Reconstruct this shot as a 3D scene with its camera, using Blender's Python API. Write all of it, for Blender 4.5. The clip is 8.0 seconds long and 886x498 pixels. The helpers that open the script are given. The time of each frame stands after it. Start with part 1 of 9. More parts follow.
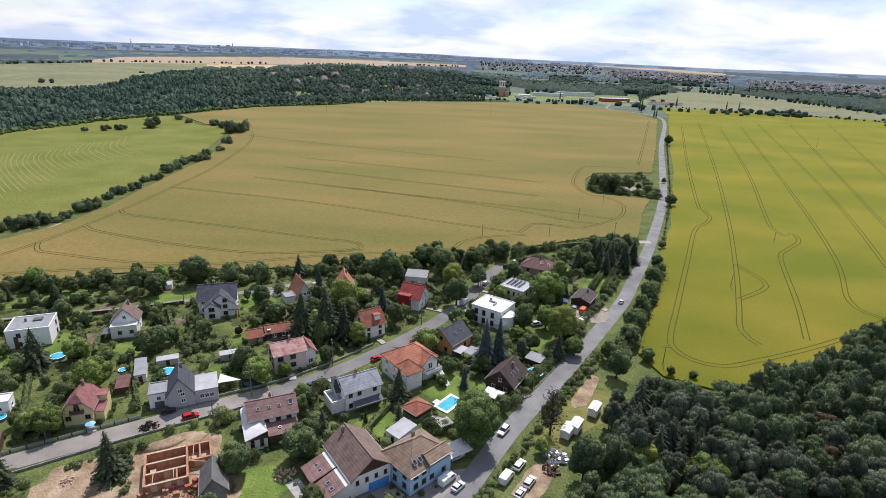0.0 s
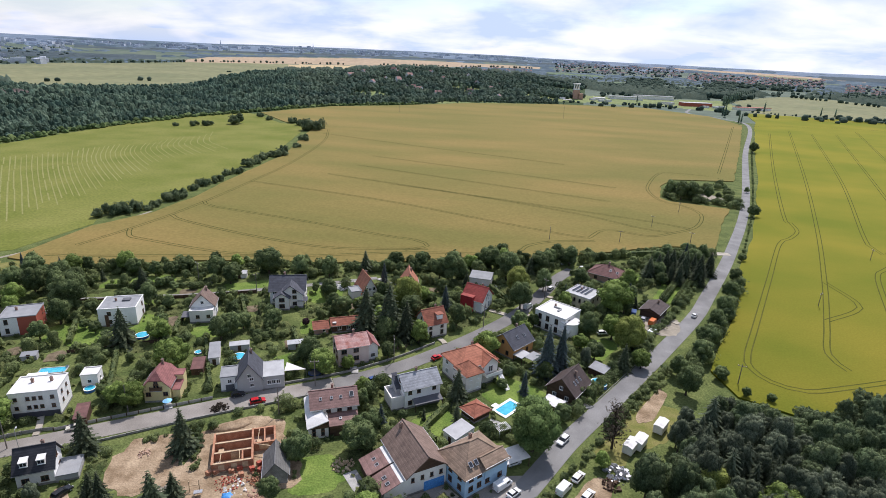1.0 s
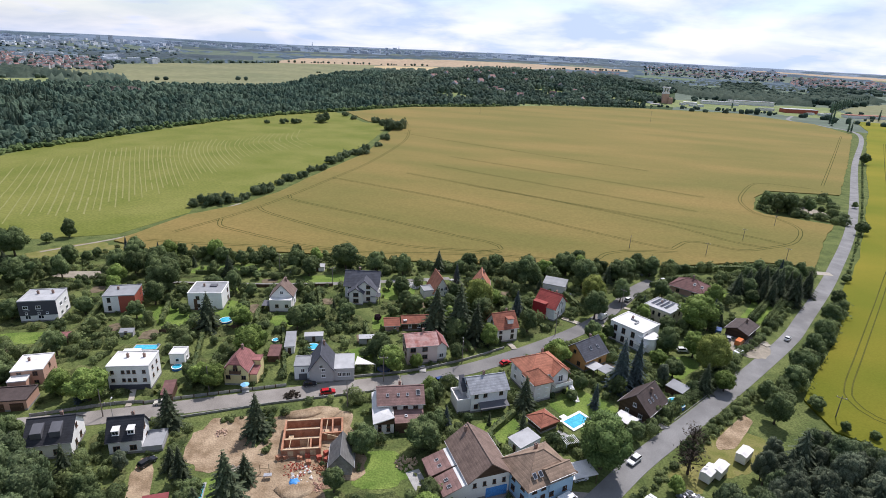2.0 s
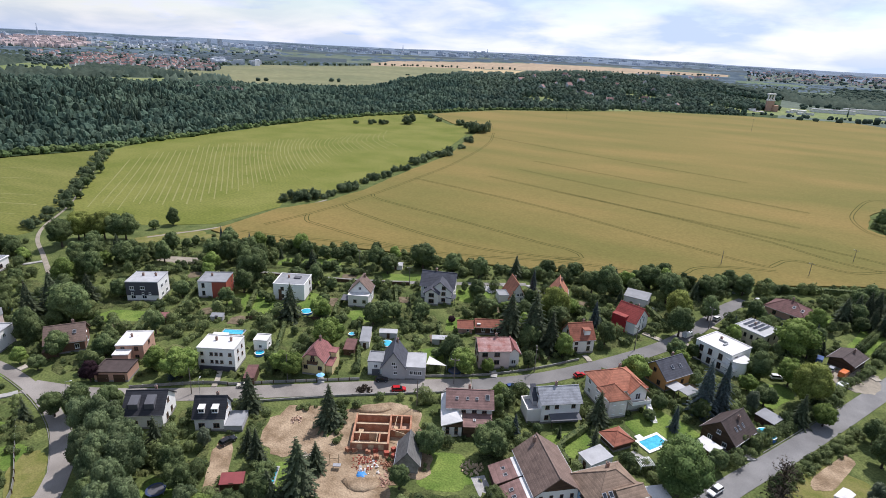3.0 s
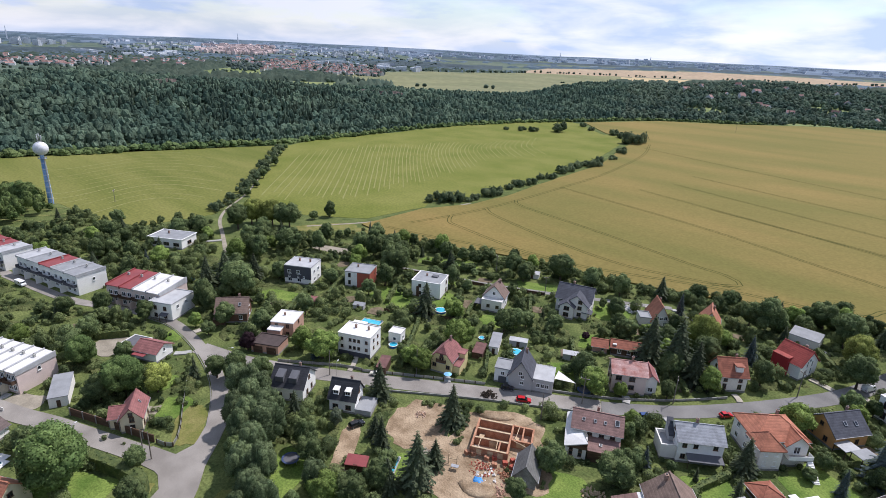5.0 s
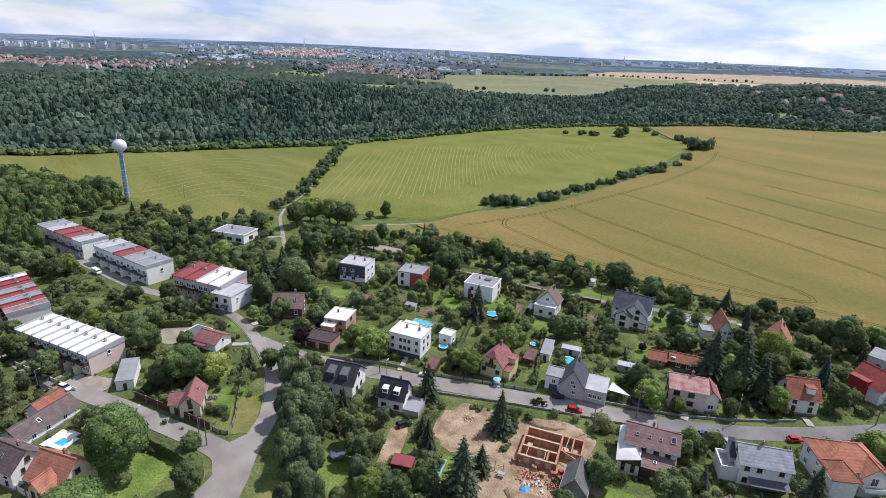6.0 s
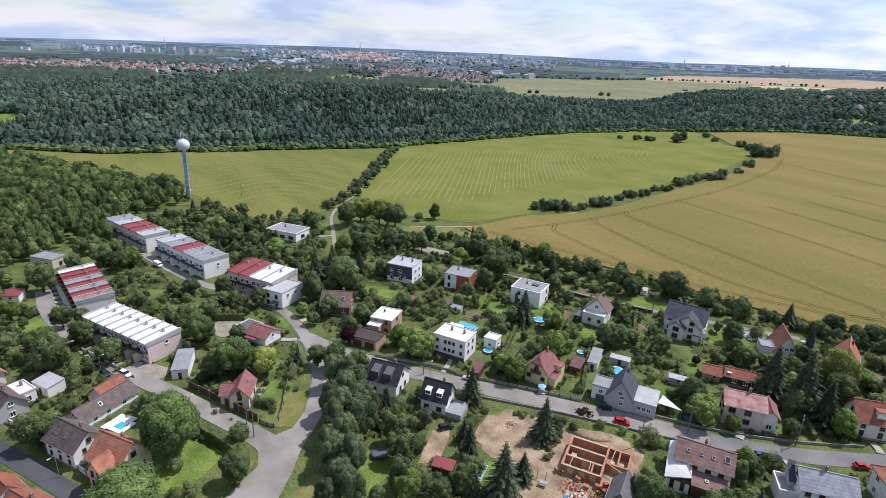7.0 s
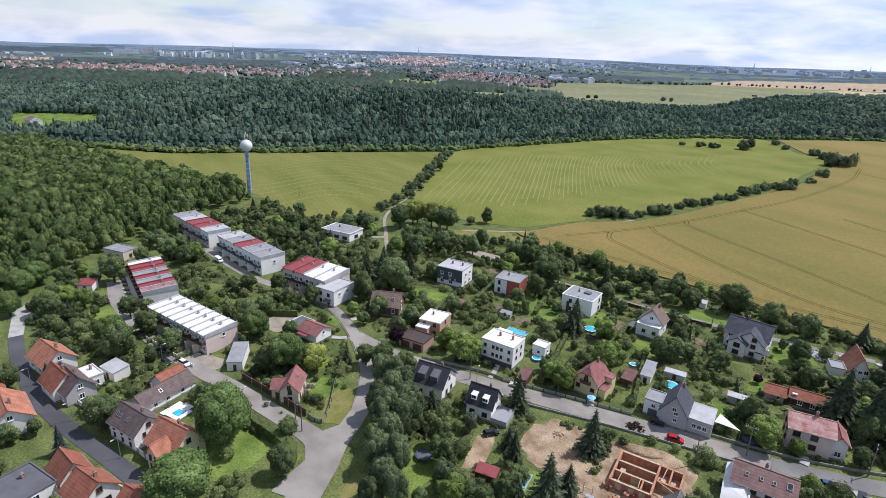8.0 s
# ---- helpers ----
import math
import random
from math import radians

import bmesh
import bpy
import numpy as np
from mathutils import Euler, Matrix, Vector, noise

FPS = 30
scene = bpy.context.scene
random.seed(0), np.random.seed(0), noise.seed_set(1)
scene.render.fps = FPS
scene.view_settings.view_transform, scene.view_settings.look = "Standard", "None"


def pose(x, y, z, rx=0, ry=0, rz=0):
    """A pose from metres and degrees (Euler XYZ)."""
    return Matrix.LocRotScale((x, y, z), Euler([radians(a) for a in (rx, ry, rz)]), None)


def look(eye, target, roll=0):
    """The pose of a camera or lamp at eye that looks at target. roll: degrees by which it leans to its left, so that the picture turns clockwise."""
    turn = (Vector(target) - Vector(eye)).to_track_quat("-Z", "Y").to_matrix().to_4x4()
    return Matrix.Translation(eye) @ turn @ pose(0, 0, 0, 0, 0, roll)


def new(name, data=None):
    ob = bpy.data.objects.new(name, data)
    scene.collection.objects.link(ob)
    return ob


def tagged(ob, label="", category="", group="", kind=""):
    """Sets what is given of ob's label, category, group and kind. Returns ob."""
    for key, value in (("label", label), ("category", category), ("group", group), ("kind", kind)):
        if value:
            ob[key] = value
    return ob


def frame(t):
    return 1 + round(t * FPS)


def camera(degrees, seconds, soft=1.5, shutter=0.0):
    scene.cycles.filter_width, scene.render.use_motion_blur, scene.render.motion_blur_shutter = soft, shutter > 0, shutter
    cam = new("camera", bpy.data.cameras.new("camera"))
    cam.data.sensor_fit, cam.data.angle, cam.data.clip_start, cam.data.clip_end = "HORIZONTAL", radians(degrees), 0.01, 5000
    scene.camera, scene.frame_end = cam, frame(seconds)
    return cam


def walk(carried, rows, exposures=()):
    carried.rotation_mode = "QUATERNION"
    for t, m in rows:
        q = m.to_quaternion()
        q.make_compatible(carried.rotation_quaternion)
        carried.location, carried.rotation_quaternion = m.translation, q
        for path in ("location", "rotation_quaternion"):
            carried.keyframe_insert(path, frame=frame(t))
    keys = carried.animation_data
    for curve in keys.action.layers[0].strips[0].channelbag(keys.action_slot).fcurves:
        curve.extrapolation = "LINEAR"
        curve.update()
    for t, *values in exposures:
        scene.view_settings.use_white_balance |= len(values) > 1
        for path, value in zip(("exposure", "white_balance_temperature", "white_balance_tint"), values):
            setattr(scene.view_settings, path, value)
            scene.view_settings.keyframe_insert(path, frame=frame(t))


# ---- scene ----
cam = camera(77.25, 8.0, soft=0.5)
# seconds, eye, yaw to the left, pitch, roll
PATH = [
    (0.0, -0.00, -0.00, 84.00, 0.030, -19.269, 2.259),
    (0.5, -0.07, 0.16, 83.81, 3.449, -19.328, 2.307),
    (1.0, -0.16, 0.61, 83.69, 7.144, -19.405, 2.504),
    (1.5, -0.26, 1.27, 83.52, 11.115, -19.503, 2.580),
    (3.0, -0.47, 2.72, 83.10, 23.781, -19.639, 2.811),
    (3.5, -0.39, 3.07, 83.13, 28.142, -19.691, 2.773),
    (4.0, -0.42, 3.42, 83.15, 32.175, -19.738, 2.750),
    (4.5, -0.54, 3.61, 82.92, 35.695, -19.687, 2.818),
    (6.0, -1.24, 4.91, 81.99, 44.924, -19.611, 2.695),
    (6.5, -1.36, 5.21, 81.75, 47.552, -19.551, 2.622),
    (7.0, -1.50, 5.45, 81.56, 50.208, -19.485, 2.545),
    (7.5, -1.64, 5.77, 81.40, 53.104, -19.412, 2.501),
    (8.0, -1.67, 6.04, 81.26, 55.902, -19.304, 2.425),
]


def aim(x, y, z, yaw, pitch, roll):
    a, b = radians(yaw), radians(pitch)
    ahead = Vector((-math.sin(a) * math.cos(b), math.cos(a) * math.cos(b), math.sin(b)))
    return look((x, y, z), Vector((x, y, z)) + ahead, roll)


walk(cam, [(t, aim(*row)) for t, *row in PATH], exposures=[(0.0, 0.03, 6200, 18), (8.0, 0.01, 5970, 17.5)])

# ---- daylight: high summer sun ahead of the start view, broken cloud ----
SUN_ELEV, SUN_AZ = 57.0, 75.0  # azimuth counted from +x towards +y
toward = Vector((math.cos(radians(SUN_AZ)) * math.cos(radians(SUN_ELEV)), math.sin(radians(SUN_AZ)) * math.cos(radians(SUN_ELEV)), math.sin(radians(SUN_ELEV))))
sun = new("sun", bpy.data.lights.new("sun", "SUN"))
sun.data.energy, sun.data.angle, sun.data.color = 4.5, radians(0.6), (1.0, 0.96, 0.89)
sun.matrix_world = look(toward * 300, (0, 0, 0))

world = bpy.data.worlds.new("sky")
scene.world = world
world.use_nodes = True
wn, wl = world.node_tree.nodes, world.node_tree.links
wn.clear()


def wnode(kind, **values):
    n = wn.new(kind)
    for key, value in values.items():
        n.inputs[key].default_value = value
    return n


sky = wn.new("ShaderNodeTexSky")
sky.sky_type, sky.sun_disc = "NISHITA", False
sky.sun_elevation, sky.sun_rotation = radians(SUN_ELEV), radians(90 - SUN_AZ)
sky.altitude, sky.air_density, sky.dust_density = 300, 1.2, 0.1
coord = wn.new("ShaderNodeTexCoord")
apart = wn.new("ShaderNodeSeparateXYZ")
wl.new(coord.outputs["Generated"], apart.inputs[0])
lift = wn.new("ShaderNodeMath")
lift.operation, lift.inputs[1].default_value = "MAXIMUM", 0.0
wl.new(apart.outputs[2], lift.inputs[0])
deep = wn.new("ShaderNodeMath")
deep.operation, deep.inputs[1].default_value = "ADD", 0.22
wl.new(lift.outputs[0], deep.inputs[0])
over = []
for axis in (0, 1):
    d = wn.new("ShaderNodeMath")
    d.operation = "DIVIDE"
    wl.new(apart.outputs[axis], d.inputs[0])
    wl.new(deep.outputs[0], d.inputs[1])
    over.append(d)
plane = wn.new("ShaderNodeCombineXYZ")
wl.new(over[0].outputs[0], plane.inputs[0])
wl.new(over[1].outputs[0], plane.inputs[1])
cover = wnode("ShaderNodeTexNoise", Scale=0.95, Detail=8.0, Roughness=0.54)
wl.new(plane.outputs[0], cover.inputs["Vector"])
cloudy = wn.new("ShaderNodeValToRGB")
cloudy.color_ramp.elements[0].position, cloudy.color_ramp.elements[1].position = 0.46, 0.61
body = wnode("ShaderNodeTexNoise", Scale=1.5, Detail=8.0, Roughness=0.5, Distortion=0.25)
wl.new(plane.outputs[0], body.inputs["Vector"])
tone = wn.new("ShaderNodeValToRGB")
tone.color_ramp.elements[0].position, tone.color_ramp.elements[0].color = 0.40, (0.58, 0.71, 0.90, 1)
tone.color_ramp.elements[1].position, tone.color_ramp.elements[1].color = 0.58, (0.93, 0.97, 1.03, 1)
wl.new(body.outputs[0], tone.inputs[0])
clear_bg = wnode("ShaderNodeBackground", Strength=0.12)
wl.new(sky.outputs[0], clear_bg.inputs[0])
cloud_bg = wnode("ShaderNodeBackground", Strength=0.95)
wl.new(tone.outputs[0], cloud_bg.inputs[0])
# clouds are brighter on the sun's side
facing = wn.new("ShaderNodeVectorMath")
facing.operation, facing.inputs[1].default_value = "DOT_PRODUCT", (math.cos(radians(SUN_AZ)), math.sin(radians(SUN_AZ)), 0.3)
wl.new(coord.outputs["Generated"], facing.inputs[0])
closed = wn.new("ShaderNodeMath")  # the cover closes towards the sun and breaks up away from it
closed.operation, closed.inputs[1].default_value = "MULTIPLY_ADD", 0.10
wl.new(facing.outputs["Value"], closed.inputs[0])
wl.new(cover.outputs[0], closed.inputs[2])
wl.new(closed.outputs[0], cloudy.inputs[0])
sunny = wn.new("ShaderNodeMapRange")
sunny.inputs["From Min"].default_value, sunny.inputs["From Max"].default_value = 0.3, 1.0
sunny.inputs["To Min"].default_value, sunny.inputs["To Max"].default_value = 0.88, 1.06
wl.new(facing.outputs["Value"], sunny.inputs["Value"])
# and dimmer overhead, where the cloud is thin and broken
overhead = wn.new("ShaderNodeMapRange")
overhead.inputs["From Min"].default_value, overhead.inputs["From Max"].default_value = 0.12, 0.5
overhead.inputs["To Min"].default_value, overhead.inputs["To Max"].default_value = 1.0, 0.92
wl.new(apart.outputs[2], overhead.inputs["Value"])
glare = wn.new("ShaderNodeMath")
glare.operation = "MULTIPLY"
wl.new(sunny.outputs[0], glare.inputs[0])
wl.new(overhead.outputs[0], glare.inputs[1])
wl.new(glare.outputs[0], cloud_bg.inputs["Strength"])
both = wn.new("ShaderNodeMixShader")
# haze veils the lowest sky
haze = wn.new("ShaderNodeMapRange")
haze.inputs["From Min"].default_value, haze.inputs["From Max"].default_value = 0.0, 0.09
haze.inputs["To Min"].default_value, haze.inputs["To Max"].default_value = 1.0, 0.0
wl.new(apart.outputs[2], haze.inputs["Value"])
veil = wn.new("ShaderNodeMath")
veil.operation = "MAXIMUM"
wl.new(cloudy.outputs[0], veil.inputs[0])
wl.new(haze.outputs[0], veil.inputs[1])
wl.new(veil.outputs[0], both.inputs[0])
wl.new(clear_bg.outputs[0], both.inputs[1])
wl.new(cloud_bg.outputs[0], both.inputs[2])
out = wn.new("ShaderNodeOutputWorld")
wl.new(both.outputs[0], out.inputs[0])


# ---- materials ----
def surface(name, c1, c2, scale=0.4, fine=6.0, rough=0.9, bump=0.3, depth=0.05, vary=0.0, island=0.0, bands=0.0, stretch=None, metal=0.0, low=0.35, high=0.65, light=0.0, spec=0.3, grain_by=0.2, holes=0.0, sheen=0.0):
    """Two-tone noise at two scales, with relief. vary / island: brightness spread per object / per loose piece; bands: courses per metre of height."""
    m = bpy.data.materials.new(name)
    m.use_nodes = True
    nt = m.node_tree
    n, l = nt.nodes, nt.links
    bsdf = n["Principled BSDF"]
    tc = n.new("ShaderNodeTexCoord")
    at = tc.outputs["Object"]
    if stretch:
        mp = n.new("ShaderNodeMapping")
        mp.inputs["Rotation"].default_value[2] = radians(stretch[0])
        mp.inputs["Scale"].default_value = (stretch[1], stretch[2], 1)
        l.new(at, mp.inputs[0])
        at = mp.outputs[0]
    big = n.new("ShaderNodeTexNoise")
    big.inputs["Scale"].default_value, big.inputs["Detail"].default_value = scale, 5.0
    l.new(at, big.inputs["Vector"])
    ramp = n.new("ShaderNodeValToRGB")
    ramp.color_ramp.elements[0].position, ramp.color_ramp.elements[0].color = low, (*c1, 1)
    ramp.color_ramp.elements[1].position, ramp.color_ramp.elements[1].color = high, (*c2, 1)
    l.new(big.outputs[0], ramp.inputs[0])
    small = n.new("ShaderNodeTexNoise")
    small.inputs["Scale"].default_value, small.inputs["Detail"].default_value = fine, 4.0
    l.new(tc.outputs["Object"], small.inputs["Vector"])
    grain = n.new("ShaderNodeMapRange")
    grain.inputs["From Min"].default_value, grain.inputs["From Max"].default_value = 0.3, 0.7
    grain.inputs["To Min"].default_value, grain.inputs["To Max"].default_value = 1 - grain_by, 1 + grain_by
    l.new(small.outputs[0], grain.inputs["Value"])
    value = grain.outputs[0]
    for amount, kind, socket in ((vary, "ShaderNodeObjectInfo", "Random"), (island, "ShaderNodeNewGeometry", "Random Per Island")):
        if amount:
            info = n.new(kind)
            spread = n.new("ShaderNodeMapRange")
            spread.inputs["To Min"].default_value, spread.inputs["To Max"].default_value = 1 - amount, 1 + amount
            l.new(info.outputs[socket], spread.inputs["Value"])
            times = n.new("ShaderNodeMath")
            times.operation = "MULTIPLY"
            l.new(value, times.inputs[0])
            l.new(spread.outputs[0], times.inputs[1])
            value = times.outputs[0]
    hsv = n.new("ShaderNodeHueSaturation")
    l.new(ramp.outputs[0], hsv.inputs["Color"])
    l.new(value, hsv.inputs["Value"])
    l.new(hsv.outputs[0], bsdf.inputs["Base Color"])
    height = small.outputs[0]
    if bands:
        wave = n.new("ShaderNodeTexWave")
        wave.wave_type, wave.bands_direction, wave.wave_profile = "BANDS", "Z", "SAW"
        wave.inputs["Scale"].default_value = bands * 0.314
        wave.inputs["Distortion"].default_value = 0.15
        l.new(tc.outputs["Object"], wave.inputs["Vector"])
        add = n.new("ShaderNodeMath")
        l.new(wave.outputs[1], add.inputs[0])
        l.new(small.outputs[0], add.inputs[1])
        height = add.outputs[0]
        course = n.new("ShaderNodeMapRange")
        course.inputs["To Min"].default_value, course.inputs["To Max"].default_value = 0.84, 1.1
        l.new(wave.outputs[1], course.inputs["Value"])
        rows_ = n.new("ShaderNodeMath")
        rows_.operation = "MULTIPLY"
        l.new(value, rows_.inputs[0])
        l.new(course.outputs[0], rows_.inputs[1])
        l.new(rows_.outputs[0], hsv.inputs["Value"])
    b = n.new("ShaderNodeBump")
    b.inputs["Strength"].default_value, b.inputs["Distance"].default_value = bump, depth
    l.new(height, b.inputs["Height"])
    l.new(b.outputs[0], bsdf.inputs["Normal"])
    bsdf.inputs["Roughness"].default_value, bsdf.inputs["Metallic"].default_value = rough, metal
    bsdf.inputs["Specular IOR Level"].default_value = spec
    if sheen:  # awns and stalks catch the light along the field
        bsdf.inputs["Sheen Weight"].default_value, bsdf.inputs["Sheen Roughness"].default_value = sheen, 0.4
        bsdf.inputs["Sheen Tint"].default_value = (*(min(1.0, 4 * v) for v in c2), 1)
    if light:
        glow = n.new("ShaderNodeBsdfTranslucent")
        l.new(hsv.outputs[0], glow.inputs[0])
        mix = n.new("ShaderNodeMixShader")
        mix.inputs[0].default_value = light
        l.new(bsdf.outputs[0], mix.inputs[1])
        l.new(glow.outputs[0], mix.inputs[2])
        l.new(mix.outputs[0], n["Material Output"].inputs[0])
        if holes:  # gaps between leaves
            gap = n.new("ShaderNodeTexNoise")
            gap.inputs["Scale"].default_value, gap.inputs["Detail"].default_value = fine * 1.4, 2.0
            l.new(tc.outputs["Object"], gap.inputs["Vector"])
            cut = n.new("ShaderNodeMath")
            cut.operation, cut.inputs[1].default_value = "GREATER_THAN", holes
            l.new(gap.outputs[0], cut.inputs[0])
            leafy = n.new("ShaderNodeMixShader")
            l.new(cut.outputs[0], leafy.inputs[0])
            l.new(n.new("ShaderNodeBsdfTransparent").outputs[0], leafy.inputs[1])
            l.new(mix.outputs[0], leafy.inputs[2])
            l.new(leafy.outputs[0], n["Material Output"].inputs[0])
    return m


GRASS = surface("grass", (0.074, 0.098, 0.032), (0.141, 0.164, 0.055), 0.16, 1.8, 0.95, 0.9, 0.2, spec=0.06, grain_by=0.35)
LAWN = surface("lawn", (0.092, 0.148, 0.030), (0.178, 0.236, 0.056), 0.16, 2.4, 0.95, 0.6, 0.06, spec=0.06, grain_by=0.3)
DRYGRASS = surface("dry_grass", (0.14, 0.15, 0.04), (0.21, 0.19, 0.07), 0.3, 3.0, 0.95, 0.6, 0.08, spec=0.06)
WHEAT = surface("ripening_wheat", (0.134, 0.124, 0.036), (0.214, 0.155, 0.053), 0.018, 0.8, 0.95, 0.2, 0.06, stretch=(8, 0.35, 1.0), low=0.36, high=0.68, spec=0.06, grain_by=0.16, sheen=0.35)
BARLEY = surface("yellow_green_crop", (0.098, 0.121, 0.012), (0.196, 0.164, 0.022), 0.018, 1.6, 0.95, 0.2, 0.06, stretch=(-68, 0.7, 1.0), low=0.36, high=0.68, spec=0.06, grain_by=0.12, sheen=0.5)
HAY = surface("mown_meadow", (0.134, 0.153, 0.032), (0.184, 0.188, 0.050), 0.03, 0.8, 0.95, 0.3, 0.06, spec=0.06)
PASTURE = surface("left_meadow", (0.125, 0.140, 0.033), (0.188, 0.184, 0.054), 0.03, 0.7, 0.95, 0.5, 0.08, stretch=(50, 0.25, 1.4), spec=0.06)
SWATH = surface("cut_hay", (0.20, 0.205, 0.07), (0.26, 0.25, 0.10), 0.3, 4.0, 0.95, 0.8, 0.1, spec=0.06)
CROPTRACK = surface("yellow_crop_track", (0.074, 0.080, 0.014), (0.104, 0.100, 0.022), 0.2, 3.0, 0.95, 0.6, 0.06, spec=0.06)
WHEELTRACK = surface("wheel_track", (0.056, 0.062, 0.016), (0.085, 0.085, 0.024), 0.2, 3.0, 0.95, 0.6, 0.06, spec=0.06)
WOODFLOOR = surface("woodland_floor", (0.040, 0.062, 0.028), (0.062, 0.088, 0.038), 0.15, 2.0, 0.95, 0.8, 0.3, spec=0.06)
LANE = surface("lane_concrete", (0.185, 0.175, 0.158), (0.275, 0.262, 0.240), 0.3, 6.0, 0.9, 0.3, 0.01)
TRACK = surface("dusty_track", (0.235, 0.205, 0.155), (0.33, 0.29, 0.225), 0.4, 6.0, 0.95, 0.6, 0.03)
ROADGREY = surface("country_road_asphalt", (0.158, 0.154, 0.149), (0.232, 0.227, 0.218), 0.14, 9.0, 0.85, 0.3, 0.01)
STREET = surface("village_asphalt", (0.140, 0.134, 0.127), (0.200, 0.191, 0.178), 0.14, 9.0, 0.85, 0.3, 0.01)
ASPHALT = surface("asphalt", (0.205, 0.184, 0.160), (0.300, 0.273, 0.240), 0.14, 9.0, 0.85, 0.3, 0.01)
DARKASPHALT = surface("new_asphalt", (0.06, 0.06, 0.065), (0.09, 0.09, 0.095), 0.12, 9.0, 0.85, 0.3, 0.01)
CONCRETE = surface("concrete", (0.30, 0.29, 0.27), (0.42, 0.41, 0.38), 0.5, 9.0, 0.9, 0.3, 0.01)
GRAVEL = surface("gravel", (0.32, 0.28, 0.22), (0.43, 0.39, 0.32), 0.4, 9.0, 0.95, 0.7, 0.03)
DIRT = surface("bare_clay_soil", (0.21, 0.145, 0.085), (0.40, 0.30, 0.195), 0.26, 2.5, 0.95, 0.9, 0.2)

# ---- shape of the land ----
BEAR = [-60, -20, -11, 5, 12, 19, 26, 37, 48, 56, 72, 82, 90, 110]  # bearing to the left of +y, degrees
EDGE = [1100, 1010, 1190, 1060, 955, 900, 800, 680, 560, 500, 480, 490, 545, 620]  # where the fields end
RISE = [-60, -12, -8, -4, 0, 4, 8, 13, 18, 22, 26, 29, 31, 34, 40, 46, 51, 56, 62, 66, 71, 74, 77, 82, 86, 95, 110]
HILL = [0, 0, 3, 14, 30, 38, 41, 37, 27, 27, 26, 17, 9, 7, 12, 17, 20, 25, 26, 29, 35, 33, 28, 20, 12, 2, 0]  # height of the wooded hill behind them
SPAN = [480, 480, 480, 480, 490, 500, 520, 505, 460, 410, 340, 290, 260, 250, 240, 240, 240, 240, 240, 240, 240, 240, 240, 240, 240, 240, 240]  # how far it takes to rise
SKYLINE = [-60, -36, -25, -13, -5, 1, 15, 30, 45, 55, 65, 70, 82, 92, 110]
CREST = [61, 61, 63, 73, 80, 87, 91, 85, 91, 91, 83, 79, 66, 48, 46]  # height of the last ridge


def smooth(t):
    t = np.clip(t, 0, 1)
    return t * t * (3 - 2 * t)


def land(x, y):
    """Height of the ground."""
    x, y = np.asarray(x, float), np.asarray(y, float)
    r, a = np.hypot(x, y), np.degrees(np.arctan2(-x, y))
    a = np.where(a < -100, a + 360, a)
    r0, top = np.interp(a, BEAR, EDGE), np.interp(a, RISE, HILL)
    run = np.interp(a, RISE, SPAN)
    z = top * smooth((r - r0) / run) * (1 - smooth((r - r0 - run - 90) / 500))
    z -= 1.5 * smooth((r - r0) / 60) * (1 - smooth((r - r0 - 60) / 150)) * (top > 1)
    ridge = np.interp(a, SKYLINE, CREST) + 2.0 * np.sin(np.radians(a * 7.3)) + 1.2 * np.sin(np.radians(a * 19)) + 0.7 * np.sin(np.radians(a * 47))
    return z + ridge * smooth((r - 2200) / 2500)


def mesh_object(name, verts, faces, materials, parent=None, smooth_faces=False):
    me = bpy.data.meshes.new(name)
    me.from_pydata([tuple(v) for v in verts], [], [tuple(f) for f in faces])
    for m in materials if isinstance(materials, (list, tuple)) else [materials]:
        me.materials.append(m)
    if smooth_faces:
        me.polygons.foreach_set("use_smooth", [True] * len(me.polygons))
    me.update()
    ob = new(name, me)
    ob.parent = parent
    return ob


FARMEADOW = surface("far_meadow", (0.145, 0.155, 0.070), (0.20, 0.195, 0.092), 0.006, 0.05, 0.95, 0.3, 0.1)
STUBBLE = surface("far_stubble", (0.33, 0.25, 0.16), (0.38, 0.28, 0.18), 0.006, 0.05, 0.95, 0.3, 0.1)
GOLD = surface("far_straw", (0.42, 0.32, 0.17), (0.48, 0.37, 0.20), 0.02, 0.15, 0.95, 0.3, 0.1, stretch=(20, 0.2, 1))
FARLAND = surface("distant_land", (0.072, 0.104, 0.074), (0.115, 0.142, 0.096), 0.006, 0.03, 0.95, 0.3, 1.0)
FARPASTURE = surface("far_pasture", (0.135, 0.175, 0.055), (0.20, 0.225, 0.080), 0.008, 0.06, 0.95, 0.3, 0.1)
DARKCROP = surface("far_green_crop", (0.075, 0.120, 0.060), (0.105, 0.150, 0.075), 0.008, 0.06, 0.95, 0.3, 0.1)
# blue of aerial haze is painted into the last ridge's ground colour
HAZERIDGE = surface("haze_blue_ridge", (0.100, 0.138, 0.188), (0.140, 0.184, 0.238), 0.004, 0.02, 0.95, 0.2, 1.0)
# dark woods whose base colour leans blue for the hazy air before them
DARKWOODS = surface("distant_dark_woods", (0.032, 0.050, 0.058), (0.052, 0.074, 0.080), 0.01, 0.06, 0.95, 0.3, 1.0)

